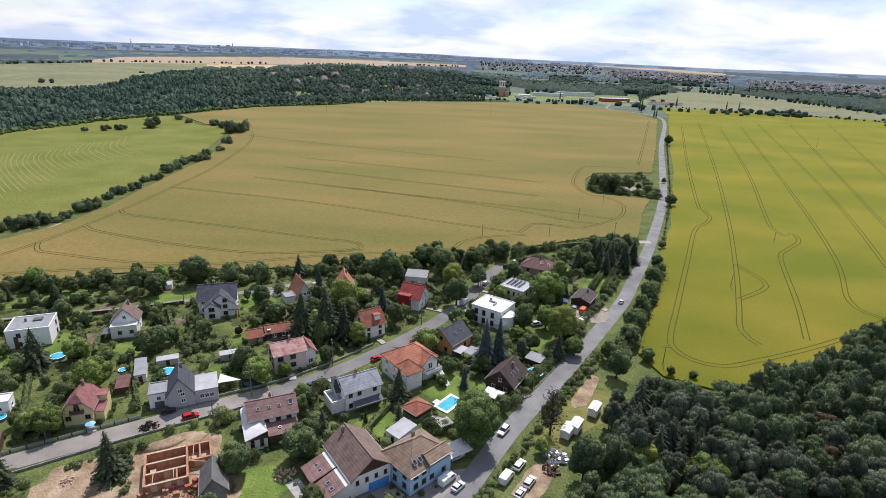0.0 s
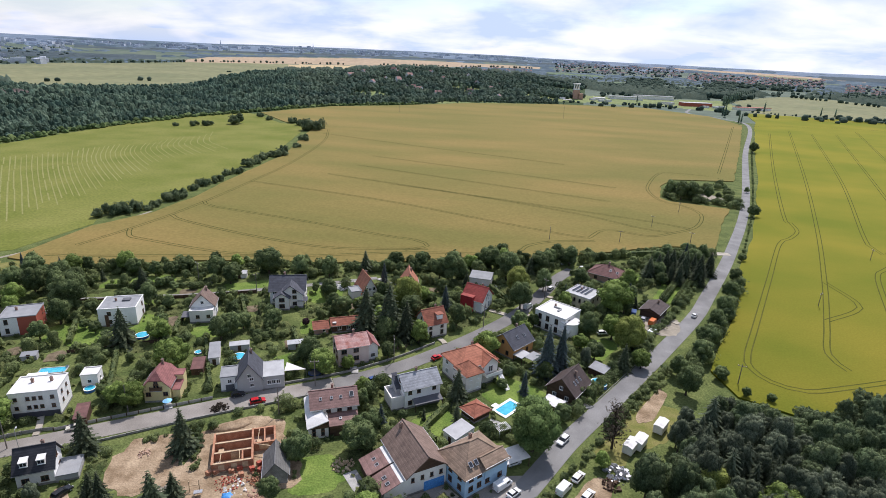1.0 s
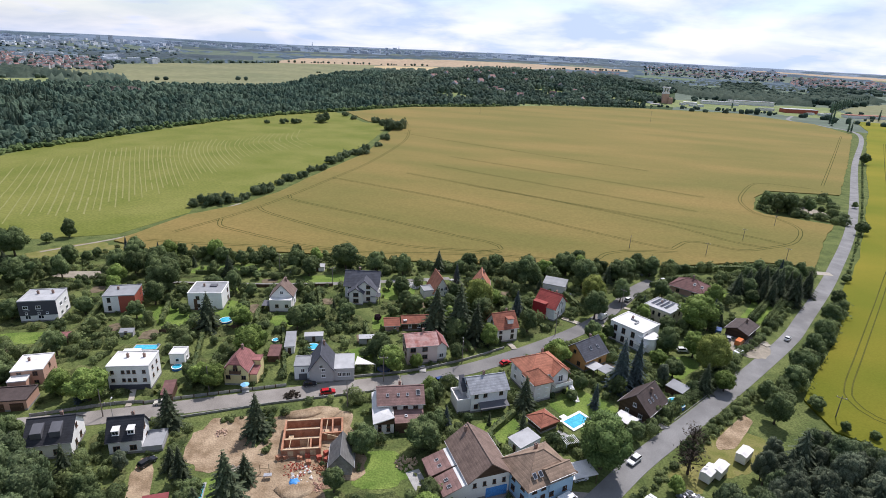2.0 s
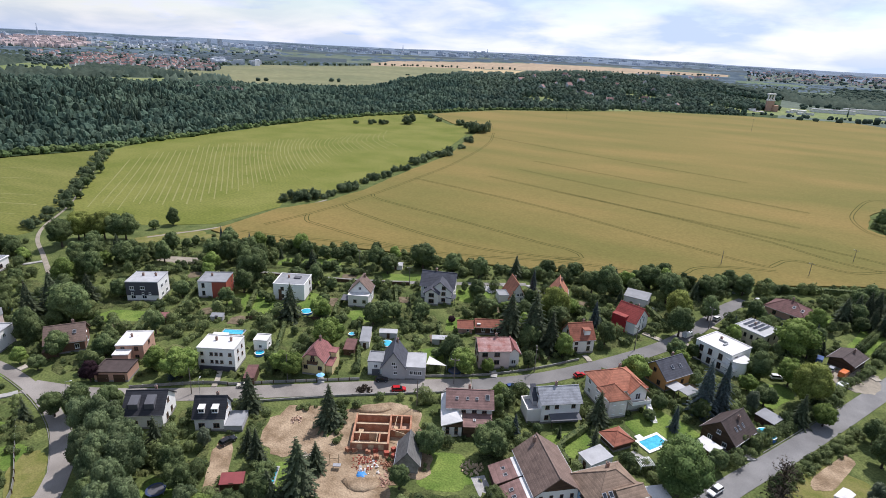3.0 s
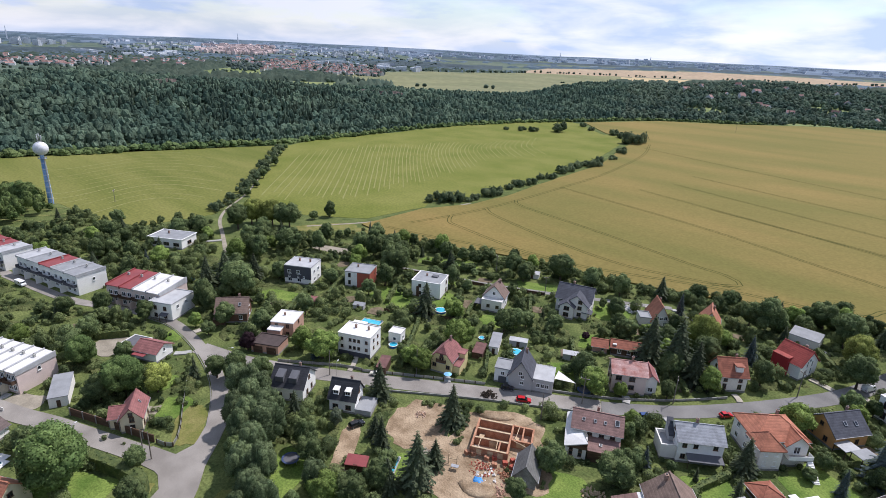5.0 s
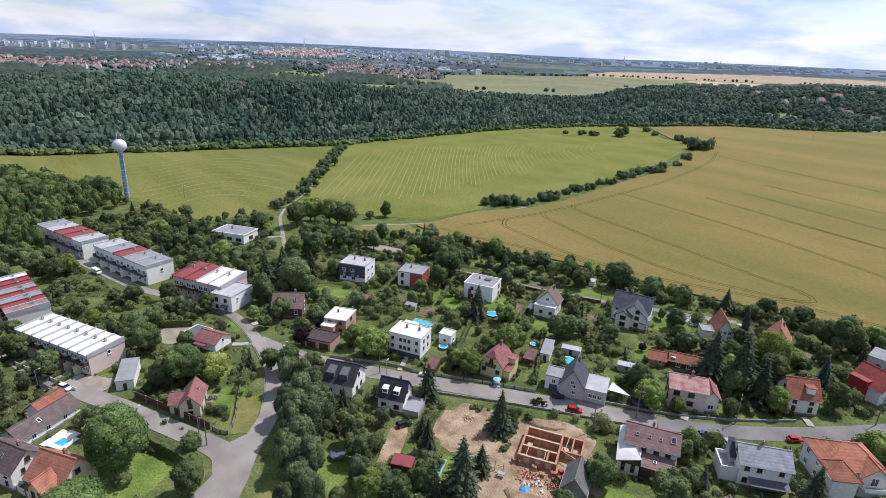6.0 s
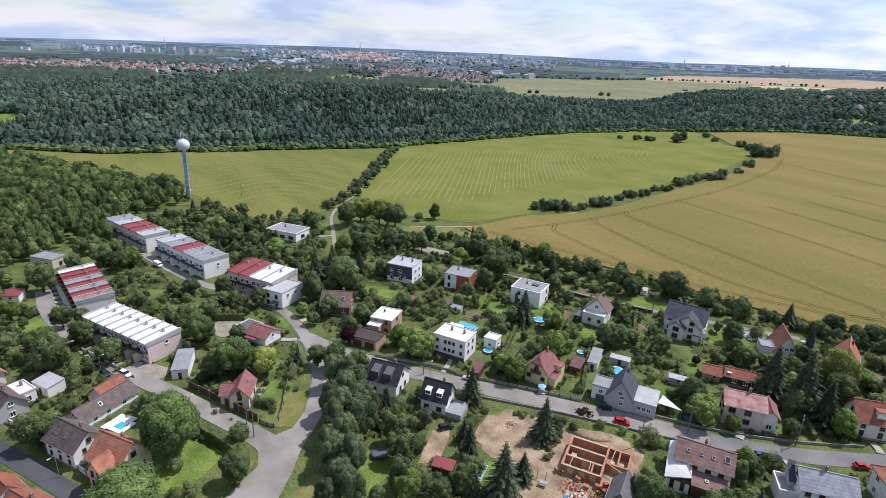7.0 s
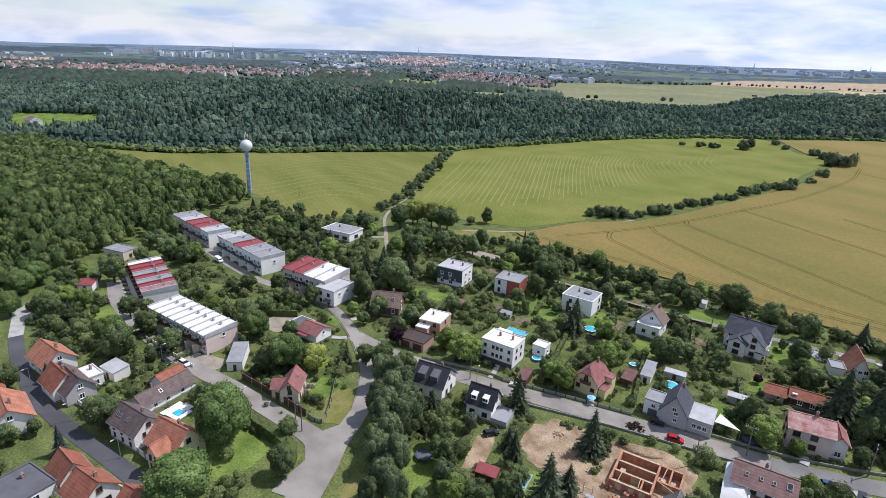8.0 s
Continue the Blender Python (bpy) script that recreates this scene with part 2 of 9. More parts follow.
# patches of the far country: ground, then corners as bearing and distance
PATCHES = [
    (2, [(22.7, 2731), (31.6, 2631), (37.9, 2403), (41.8, 2345), (47.1, 2029), (51.2, 1821), (51.5, 1656), (47.2, 1412), (44, 1180), (38, 1020), (31, 1080), (24, 1320)]),
    (3, [(31.9, 2755), (29.7, 3023), (23.4, 3172), (14.8, 3356), (9.2, 3340), (-1.5, 3290), (-1.5, 3140), (13.5, 2867), (22.7, 2731), (31.6, 2631)]),
    (4, [(22.7, 2700), (13.6, 2830), (14.4, 2000), (22.6, 2100)]),
    (7, [(62.5, 1692), (59.9, 1988), (56.7, 2029), (55.8, 1808), (57.3, 1508), (62.2, 1512)]),
    (7, [(62.6, 1436), (55, 1372), (47.2, 1412), (47.2, 1240), (55, 1150), (60.5, 1300)]),
    (7, [(77.4, 1440), (73, 1430), (72.6, 1560), (76.9, 1550)]),
    (3, [(92.9, 2772), (89.4, 2905), (89.4, 2529), (92.9, 2504)]),
    (7, [(99, 2900), (93.2, 2860), (93.2, 2680), (99, 2660)]),
    (2, [(-18.9, 1586), (-22.7, 2086), (-25.5, 2126), (-37.3, 1490), (-46, 1400), (-46, 1250), (-37.4, 1320), (-33.8, 1320), (-21, 1230)]),
    (2, [(-20.5, 3560), (-25.2, 3420), (-25.2, 3700), (-20.5, 3760)]),
    (3, [(-11, 3950), (-20, 3960), (-27, 3700), (-37, 3480), (-46, 3400), (-46, 3300), (-37, 3330), (-25, 3600), (-14, 3800)]),
    (9, [(40, 3330), (25.7, 3400), (16, 3410), (0.8, 3470), (-14, 3740), (-14, 3860), (0.8, 3640), (16, 3560), (25.7, 3540), (40, 3480)]),
    (9, [(90.2, 2945), (81.7, 2878), (68.6, 3150), (64, 3000), (68.6, 2800), (81.7, 2477), (90.2, 2472)]),
    (9, [(-25, 3950), (-36.6, 3740), (-48, 3650), (-48, 3160), (-36.8, 3260), (-25.2, 3640)]),
    (9, [(99, 3700), (86.5, 3900), (86, 3420), (99, 3050)]),
    (9, [(48, 2560), (40, 2640), (34, 2780), (34, 3050), (42, 2960), (48, 2860)]),
    (8, [(-2.3, 2950), (-7.5, 2880), (-7.6, 2720), (-2.3, 2800)]),
    (8, [(-3.3, 2330), (-9.6, 2500), (-9.6, 2220), (-6, 2150)]),
    (8, [(-12.8, 2380), (-16.2, 2430), (-16.2, 2180), (-13, 2200)]),
    (7, [(0, 1190), (-8, 1250), (-18, 1230), (-20, 1330), (-18, 1600), (-13, 1500), (-6, 1400), (1, 1340)]),
    (7, [(10, 1062), (2, 1085), (1, 1180), (5, 1150), (9.5, 1100)]),
]


def within(a, q, outline):
    """Which of the places lie inside an outline."""
    got = np.zeros(np.shape(a), bool)
    for (ax, ay), (bx, by) in zip(outline, outline[1:] + outline[:1]):
        if ay != by:
            got ^= ((ay > q) != (by > q)) & (a < ax + (q - ay) / (by - ay) * (bx - ax))
    return got


def glade(x, y):
    """Where gardens and clearings lie on the far slope."""
    return np.sin(x * 0.04) + np.sin(y * 0.031 + 1) > 1.2


def zones(a, q):
    """Which ground lies at bearing a and distance q: 0 grass, 1 woodland, 2 meadow, 3 stubble, 4 straw, 5 distant land, 6 ridge, 7 pasture, 8 dark crop, 9 dark woods."""
    a, q = np.broadcast_arrays(np.asarray(a, float), np.asarray(q, float))
    a = np.where(a > 180, a - 360, a)
    r0 = np.interp(a, BEAR, EDGE)
    wob = 60 * np.sin(a * 0.7) + 30 * np.sin(a * 1.9)
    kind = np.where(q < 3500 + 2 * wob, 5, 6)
    kind = np.where((a > -6) & (q < r0 + np.interp(a, RISE, SPAN) + 170), 1, kind)
    x, y = -q * np.sin(np.radians(a)), q * np.cos(np.radians(a))
    kind = np.where((kind == 1) & (a < 18) & glade(x, y) & (q < r0 + 340), 7, kind)
    for which_, outline in PATCHES:
        kind = np.where(within(a, q, outline), which_, kind)
    return np.where(q < r0, 0, kind)


def zone(q, a):
    return int(zones(a, q))


bearings = np.radians(np.concatenate([np.arange(-46, 104, 0.25), np.arange(104, 314, 6.0)]))
radii = np.concatenate([[0.0], np.geomspace(30, 860, 36), np.geomspace(880, 5200, 150)])
rr, aa = np.meshgrid(radii[1:], bearings, indexing="ij")
gx, gy = -rr * np.sin(aa), rr * np.cos(aa)
gz = land(gx, gy)
nb = len(bearings)
verts = [(0, 0, 0)] + np.stack([gx, gy, gz], -1).reshape(-1, 3).tolist()
index = 1 + np.arange(len(radii) - 1)[:, None] * nb + np.arange(nb)[None, :]
nxt = np.roll(index, -1, 1)
quads = np.stack([index[:-1], index[1:], nxt[1:], nxt[:-1]], -1).reshape(-1, 4)
faces = [(0, 1 + i, 1 + (i + 1) % nb) for i in range(nb)] + quads.tolist()
mid_a, mid_q = np.degrees(bearings) + 0.12, 0.5 * (radii[1:-1] + radii[2:])
which = [0] * nb + zones(mid_a[None, :], mid_q[:, None]).ravel().tolist()
ground = mesh_object("ground", verts, faces, [GRASS, WOODFLOOR, FARMEADOW, STUBBLE, GOLD, FARLAND, HAZERIDGE, FARPASTURE, DARKCROP, DARKWOODS], smooth_faces=True)
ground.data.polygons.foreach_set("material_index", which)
tagged(ground, "rolling farmland of grass, meadows and distant hills", "ground", kind="structure")


def spline(points, step=4.0):
    """A smooth line through the points."""
    p = [np.array(q, float) for q in points]
    p = [2 * p[0] - p[1]] + p + [2 * p[-1] - p[-2]]
    line = []
    for a, b, c, d in zip(p, p[1:], p[2:], p[3:]):
        n = max(2, int(np.hypot(*(c - b)[:2]) / step))
        for t in np.linspace(0, 1, n, endpoint=False):
            line.append(0.5 * (2 * b + (c - a) * t + (2 * a - 5 * b + 4 * c - d) * t * t + (3 * b - a - 3 * c + d) * t**3))
    return np.array(line + [p[-2]])


def sideways(line):
    d = np.gradient(line[:, :2], axis=0)
    d /= np.linalg.norm(d, axis=1)[:, None] + 1e-9
    return np.stack([-d[:, 1], d[:, 0]], -1)


def ribbon(points, half, z, off=0.0, step=4.0, thick=0.0):
    """Vertices and faces of a strip along a line, off to its left; with thick it has edges down to the ground."""
    line = spline(points, step)
    s = sideways(line)
    half = np.interp(np.linspace(0, 1, len(line)), np.linspace(0, 1, len(half)), half)[:, None] if isinstance(half, (list, tuple)) else half
    a, b = line[:, :2] + s * (off + half), line[:, :2] + s * (off - half)
    n = len(line)
    zz = np.full((n, 1), z)
    v = np.concatenate([np.c_[a, zz], np.c_[b, zz]])
    f = [(i, n + i, n + i + 1, i + 1) for i in range(n - 1)]
    if thick:
        v = np.concatenate([v, v - [0, 0, thick]])
        f += [(2 * n + i, i, i + 1, 2 * n + i + 1) for i in range(n - 1)] + [(n + i, 3 * n + i, 3 * n + i + 1, n + i + 1) for i in range(n - 1)]
        f += [(0, 2 * n, 3 * n, n), (n - 1, 2 * n - 1, 4 * n - 1, 3 * n - 1)]
    return v, f


def joined(pieces):
    v, f, k = [], [], 0
    for pv, pf in pieces:
        v.append(np.asarray(pv))
        f += [tuple(q + k for q in face) for face in pf]
        k += len(pv)
    return np.concatenate(v), f


def strip(name, points, half, z, material, label, category, thick=0.3, kind="structure", off=0.0):
    v, f = ribbon(points, half, z, off, thick=thick)
    return tagged(mesh_object(name, v, f, material), label, category, kind=kind)


def slab(name, outline, z, material, label, category, thick=0.6, kind="structure"):
    """A flat area with an upright edge all round."""
    n = len(outline)
    bm = bmesh.new()
    topv = [bm.verts.new((x, y, z)) for x, y in outline]
    low = [bm.verts.new((x, y, z - thick)) for x, y in outline]
    bm.faces.new(topv)
    for i in range(n):
        j = (i + 1) % n
        bm.faces.new((topv[i], low[i], low[j], topv[j]))
    bmesh.ops.triangulate(bm, faces=[f for f in bm.faces if len(f.verts) > 4])
    bmesh.ops.recalc_face_normals(bm, faces=bm.faces)
    me = bpy.data.meshes.new(name)
    bm.to_mesh(me)
    bm.free()
    me.materials.append(material)
    return tagged(new(name, me), label, category, kind=kind)


def wavy(points, step=9.0, amount=0.7, seed=3):
    """A closed outline with natural, slightly uneven sides."""
    rnd, line = random.Random(seed), []
    for (ax, ay), (bx, by) in zip(points, points[1:] + points[:1]):
        n = max(1, int(math.hypot(bx - ax, by - ay) / step))
        for i in range(n):
            t = i / n
            line.append((ax + (bx - ax) * t + rnd.uniform(-amount, amount), ay + (by - ay) * t + rnd.uniform(-amount, amount)))
    return line


# crops stand on the ground as low slabs
slab("wheat_field", wavy([(-196, 181), (-168, 177), (-129, 195), (-92, 203), (-58, 210), (-24, 221), (25, 239), (46, 250), (76, 267), (97.5, 268), (119, 322), (132.5, 354), (99, 362), (95, 372), (104, 408), (117, 436), (166, 446), (220, 592), (330, 900), (322, 1030), (236, 1150), (75, 1125), (-97, 1040), (-196, 922), (-288, 840), (-340, 712), (-272, 632), (-232, 628), (-213, 540), (-189, 436), (-187, 380), (-181, 284), (-183, 252), (-196, 225)]), 0.6, WHEAT, "wide field of ripening brown-green wheat with wheel tracks", "field")
slab("barley_field", wavy([(342, 884), (246, 622), (186, 452), (124.5, 294), (98, 236), (84, 197), (66, 162), (60, 150), (64, 137), (86, 127), (112, 139), (140, 158), (165, 171), (245, 224), (420, 400), (700, 660), (1050, 930), (930, 1040), (790, 1036), (613, 1104), (420, 1150), (372, 960)], 14), 0.55, BARLEY, "bright yellow-green crop field with dark wheel tracks", "field")
slab("mown_meadow", wavy([(-247, 150), (-228, 170), (-203, 190), (-198, 230), (-206, 244), (-192, 256), (-191, 284), (-197, 380), (-199, 436), (-221, 540), (-238, 620), (-273, 622), (-336, 690), (-373, 716), (-404, 612), (-411, 538), (-414, 370), (-432, 376), (-404, 282), (-330, 218), (-292, 180)]), 0.12, HAY, "freshly mown hay meadow with pale swaths", "meadow", thick=0.3)
slab("left_meadow", wavy([(-323, 91), (-282, 94), (-262, 105), (-258, 138), (-294, 176), (-333, 213), (-412, 278), (-455, 149), (-478, 70), (-538, 4), (-440, 30)]), 0.10, PASTURE, "grassy meadow with faint mowing lines", "meadow", thick=0.3)

# wheel tracks through the crops
WT = [
    [(-182, 200), (-176, 226), (-172, 252), (-170, 281), (-169, 334), (-170, 405), (-183, 512), (-205, 590)],
    [(-176, 226), (-170, 217), (-161, 214), (-122, 207), (-100, 209)],
    [(-172, 252), (-160, 244), (-116, 230), (-81, 224), (-56, 228), (-36, 233)],
    [(-171, 281), (-160, 272), (-108, 260), (-60, 247), (-44, 244), (-37, 237), (-46, 229)],
    [(-170, 334), (-155, 331), (-75, 311), (-8, 285), (33, 270), (40, 272), (45, 282), (53, 286), (70, 281), (84, 290), (100, 306), (110, 334), (104, 353), (94, 361), (91, 386), (96, 412), (112, 455), (126, 464), (152, 460)],
    [(-131, 372), (-31, 341), (37, 314), (67, 295), (84, 290)],
    [(-81, 355), (4, 331), (70, 311), (95, 300)],
    [(-185, 187), (-167, 190), (-139, 198), (-89, 210), (-45, 226), (-1, 236), (9, 250), (21, 259), (41, 265)],
    [(-120, 410), (-20, 376), (60, 350)],
    [(-120, 452), (0, 415), (70, 392)],
    [(164, 475), (224, 640), (307, 870)],
    [(-200, 560), (-100, 520), (40, 470)],
]
BT = [
    [(333, 808), (228, 531), (162, 349), (158, 330), (154, 312), (144, 297), (134, 285), (108, 231), (85, 183), (75, 162), (73, 154), (76, 147), (84, 144), (96, 148), (115, 156), (135, 166), (158, 180), (200, 208)],
    [(378, 857), (242, 505), (169, 323), (131, 234), (111, 190), (101, 168), (102, 158)],
    [(395, 828), (260, 482), (181, 296), (187, 287), (182, 272), (167, 257), (157, 244), (134, 192), (120, 163)],
    [(432, 840), (257, 415), (188, 255), (157, 197), (159, 181)],
    [(485, 893), (286, 420), (202, 238), (180, 196)],
    [(540, 900), (310, 424), (250, 300), (220, 226)],
    [(620, 930), (400, 520), (300, 340)],
    [(345, 895), (410, 925), (560, 935), (661, 920), (900, 880)],
    [(131, 234), (133, 214), (128, 205), (113, 194)],
]
for lines, z, what in ((WT, 0.64, "wheat"), (BT, 0.59, "yellow crop")):
    for line in lines:
        v, f = joined([ribbon(line, 0.2, z, off) for off in (-0.9, 0.9)])
        tagged(mesh_object("wheel_track", v, f, WHEELTRACK if lines is WT else CROPTRACK), f"pair of dark tractor wheel tracks in the {what}", "wheel track", group="wheel tracks in the crops", kind="structure")
# hay swaths bend with the meadow
BEND = (((287.9, -498.3, 238.7, -271.0), (-18.4, 155.4, 132.9, 172.3)), ((288.0, -421.0, 167.6, -294.6), (-3.2, 49.3, 214.6, 196.6)), ((119.4, -134.0, 62.4, -327.6), (136.7, -199.3, 310.4, 231.5)), ((-94.1, 173.9, -8.1, -378.0), (336.0, -460.2, 374.6, 283.0)))
mow = random.Random(3)
for k in range(54):
    u = (k + mow.uniform(-0.12, 0.12)) / 53
    ends = [np.array([np.polyval(cx, u), np.polyval(cy, u)]) for cx, cy in BEND]
    line = spline(ends, 5.0)
    line = line[mow.randint(0, 3):len(line) - mow.randint(0, 3)]
    pieces, i = [], 0
    while i < len(line) - 3:
        n = mow.randint(5, 14)
        if len(line[i:i + n]) > 2:
            pieces.append(ribbon(line[i:i + n] + np.array([mow.uniform(-0.3, 0.3), mow.uniform(-0.3, 0.3)]), mow.uniform(0.22, 0.42), 0.19, step=6.0))
        i += n - 1 + (mow.random() < 0.25)
    v, f = joined(pieces)
    tagged(mesh_object("hay_swath", v, f, SWATH), "thin pale line of cut hay on the meadow", "hay", group="hay swaths", kind="structure")

# faint mowing lines that follow the wood on the left meadow
for k in range(14):
    far = 318 + 11 * k
    arc = [np.array([-(far + 14 * math.sin(0.4 * a)) * math.sin(radians(a)), (far + 14 * math.sin(0.4 * a)) * math.cos(radians(a))]) for a in np.arange(61, 79 - 0.3 * k, 1.6)]
    pieces, i = [], mow.randint(0, 2)
    while i < len(arc) - 3:
        n = mow.randint(4, 7)
        if len(arc[i:i + n]) > 2:
            pieces.append(ribbon(arc[i:i + n], mow.uniform(0.25, 0.5), 0.17, step=8.0))
        i += n - 1 + (mow.random() < 0.4)
    if pieces:
        v, f = joined(pieces)
        tagged(mesh_object("hay_swath", v, f, SWATH), "faint pale line of cut grass on the meadow", "hay", group="hay swaths", kind="structure")

# ---- roads ----
strip("road", [(-21, 43), (-5.5, 70.5), (9.6, 97), (16.6, 109.4), (23.0, 119.2), (28.6, 127.4), (35.2, 137.4), (42.4, 148.6), (49.2, 159.2), (66, 186.4), (76, 206), (105, 267), (150, 376), (228, 597), (341, 907), (330, 1010), (300, 1080), (330, 1180)], 2.6, 0.08, ROADGREY, "grey worn asphalt country road", "road")
strip("village_street", [(-140, 68.5), (-125, 73), (-107, 82.5), (-87, 95), (-70, 106), (-54, 116), (-43, 122.6)], 2.8, 0.08, ASPHALT, "worn pale grey asphalt village street", "road")
strip("village_street", [(-43, 122.6), (-40, 124.5), (-27, 135), (-12, 152), (3, 173), (13, 194), (20, 212), (27, 224)], 2.6, 0.08, STREET, "narrow grey asphalt village street", "road")
strip("side_road", [(-60, 12), (-80, 27), (-91, 38), (-98.5, 46.5), (-105, 54), (-114, 60), (-125, 65), (-141, 69), (-158, 70.5), (-170, 68), (-185, 61), (-201, 54), (-231, 48), (-252, 44)], [3.2, 3.0, 2.5, 1.8, 1.65, 1.65, 1.7, 1.8, 2.1, 2.2], 0.10, ASPHALT, "grey asphalt side road", "road")
strip("west_road", [(-97, 41.5), (-106, 39.2), (-120, 34), (-132, 29.5), (-143, 24.7), (-166, 17), (-196, 11), (-218, 11)], 2.4, 0.115, ASPHALT, "pale asphalt lane between the gardens", "road")
strip("lower_street", [(-80, 21), (-100, 9.6), (-115, 3.0), (-131.6, -4.4), (-147, -9.9), (-167, -14.2), (-186, -16)], 1.85, 0.09, DARKASPHALT, "dark freshly laid asphalt street", "road")
strip("back_lane", [(-152, 151), (-125, 160), (-106, 167), (-89, 175), (-66, 187), (-50, 196)], 1.3, 0.07, LANE, "narrow grey concrete lane behind the gardens", "lane")
strip("farm_track", [(-203, 113), (-227, 125), (-247, 135), (-263, 148), (-286, 174), (-326, 210), (-400, 277)], [0.95, 0.75, 0.45, 0.35, 0.3, 0.25], 0.14, TRACK, "pale gravel track up to the meadows", "track")
strip("field_path", [(-212, 160), (-196, 190), (-190, 222), (-186, 256)], 0.8, 0.09, TRACK, "worn pale path along the field edge", "path")
slab("concrete_lane", [(-185.5, -17.8), (-204, -17.6), (-209.5, -14.5), (-204.4, -9.5), (-199.7, -5), (-194.5, -4.6), (-197.5, -11.4), (-193.7, -14), (-185.5, -14.2)], 0.075, CONCRETE, "pale concrete lane and yard by the wood", "lane", 0.3)
strip("yard_path", [(-29.3, 91.7), (-23.6, 85.0)], 1.5, 0.06, CONCRETE, "worn concrete yard path beside a lawn", "path")
strip("field_access", [(103, 263), (96, 262), (90, 258)], 2.0, 0.10, GRAVEL, "short gravel turning onto the road", "path")
slab("forecourt", [(-19, 85), (-9, 92), (-5, 88.2), (3.4, 96.6), (7.5, 97.5), (7, 92.5), (0, 81.5), (-8, 69), (-16, 73), (-24, 79)], 0.075, ASPHALT, "grey asphalt forecourt before the chalet and the blue house", "yard", 0.3)
slab("junction", [(-110, 36.6), (-103.1, 38.2), (-99, 38.2), (-95, 36.6), (-93.5, 33.7), (-90, 28), (-82, 34), (-90, 42), (-96, 47), (-101, 52.5), (-102.4, 48.6), (-102.2, 43.4), (-108, 41.4)], 0.125, ASPHALT, "wide asphalt road junction", "road", 0.3)
# kerbs
KERBSTONE = surface("kerb_stone", (0.20, 0.19, 0.175), (0.29, 0.275, 0.25), 0.8, 6.0, 0.9, 0.4, 0.02)
for points, off in (([(-105, 54), (-114, 60), (-125, 65), (-141, 69), (-158, 70.5), (-170, 68)], 2.1), ([(-105, 54), (-114, 60), (-125, 65)], -2.2), ([(28.6, 127.4), (35.2, 137.4), (42.4, 148.6), (49.2, 159.2)], 2.95)):
    strip("kerb", points, 0.07, 0.2, KERBSTONE, "low grey concrete kerb beside the road", "kerb", 0.2, off=off)

# ---- house materials ----
def plaster(name, c):
    return surface(name, tuple(v * 0.92 for v in c), c, 0.5, 5.0, 0.92, 0.1, 0.004, low=0.3, high=0.6, grain_by=0.06)


def tiles(name, c, bands=2.6, rough=0.75):
    return surface(name, tuple(v * 0.68 for v in c), c, 0.7, 5.0, rough, 0.6, 0.06, bands=bands, low=0.32, high=0.62, grain_by=0.14)


def membrane(name, c, rough=0.7):
    return surface(name, tuple(v * 0.8 for v in c), c, 0.35, 4.0, rough, 0.08, 0.006, low=0.35, high=0.6, grain_by=0.06)


WHITE = plaster("white_plaster", (0.86, 0.84, 0.795))
OFFWHITE = plaster("aged_white_plaster", (0.78, 0.745, 0.69))
GREYWALL = plaster("grey_plaster", (0.44, 0.43, 0.42))
DARKGREY = plaster("dark_grey_cladding", (0.085, 0.085, 0.10))
CREAM = plaster("cream_plaster", (0.70, 0.62, 0.45))
YELLOW = plaster("yellow_plaster", (0.72, 0.60, 0.30))
ORANGEWALL = plaster("orange_plaster", (0.62, 0.33, 0.13))
REDWALL = plaster("red_plaster", (0.34, 0.03, 0.032))
BRICKRED = plaster("brick_red_plaster", (0.38, 0.10, 0.065))
BROWNWALL = plaster("dark_brown_plaster", (0.17, 0.095, 0.065))
SALMON = plaster("salmon_brick", (0.50, 0.30, 0.22))
BLUEWALL = plaster("light_blue_plaster", (0.36, 0.52, 0.66))
PINKWALL = plaster("pinkish_plaster", (0.66, 0.53, 0.475))
BEIGE = plaster("beige_plaster", (0.60, 0.54, 0.42))
TIMBER = surface("dark_timber", (0.06, 0.035, 0.022), (0.11, 0.065, 0.04), 1.5, 9.0, 0.8, 0.4, 0.02, stretch=(0, 0.2, 3))
STONEBASE = surface("grey_plinth", (0.20, 0.19, 0.18), (0.30, 0.29, 0.27), 0.8, 6.0, 0.9, 0.4, 0.02)
ROOF_TERRA = tiles("terracotta_tiles", (0.33, 0.118, 0.072))
ROOF_VILLA = tiles("light_terracotta_tiles", (0.47, 0.185, 0.11))
ROOF_ORANGE = tiles("orange_tiles", (0.45, 0.185, 0.112))
ROOF_RED = tiles("red_roof", (0.36, 0.07, 0.055))
ROOF_PINK = tiles("faded_pink_roof", (0.36, 0.205, 0.18))
ROOF_ROSE = tiles("rose_tiles", (0.30, 0.125, 0.115))
ROOF_BROWN = tiles("brown_tiles", (0.21, 0.145, 0.115))
ROOF_UMBER = tiles("dark_umber_tiles", (0.150, 0.112, 0.100))
ROOF_TAN = tiles("tan_brown_tiles", (0.29, 0.205, 0.145))
ROOF_MAROON = tiles("maroon_tiles", (0.175, 0.085, 0.075))
ROOF_BLACK = tiles("black_tiles", (0.040, 0.041, 0.048))
ROOF_BLACKBROWN = tiles("blackish_brown_tiles", (0.085, 0.062, 0.056))
ROOF_DULL = tiles("dull_brown_rose_tiles", (0.26, 0.155, 0.135))
ROOF_SLATE = tiles("dark_slate", (0.085, 0.088, 0.105))
ROOF_STONE = tiles("weathered_grey_tiles", (0.17, 0.165, 0.155))
ROOF_GREYTILE = tiles("grey_tiles", (0.33, 0.34, 0.36))
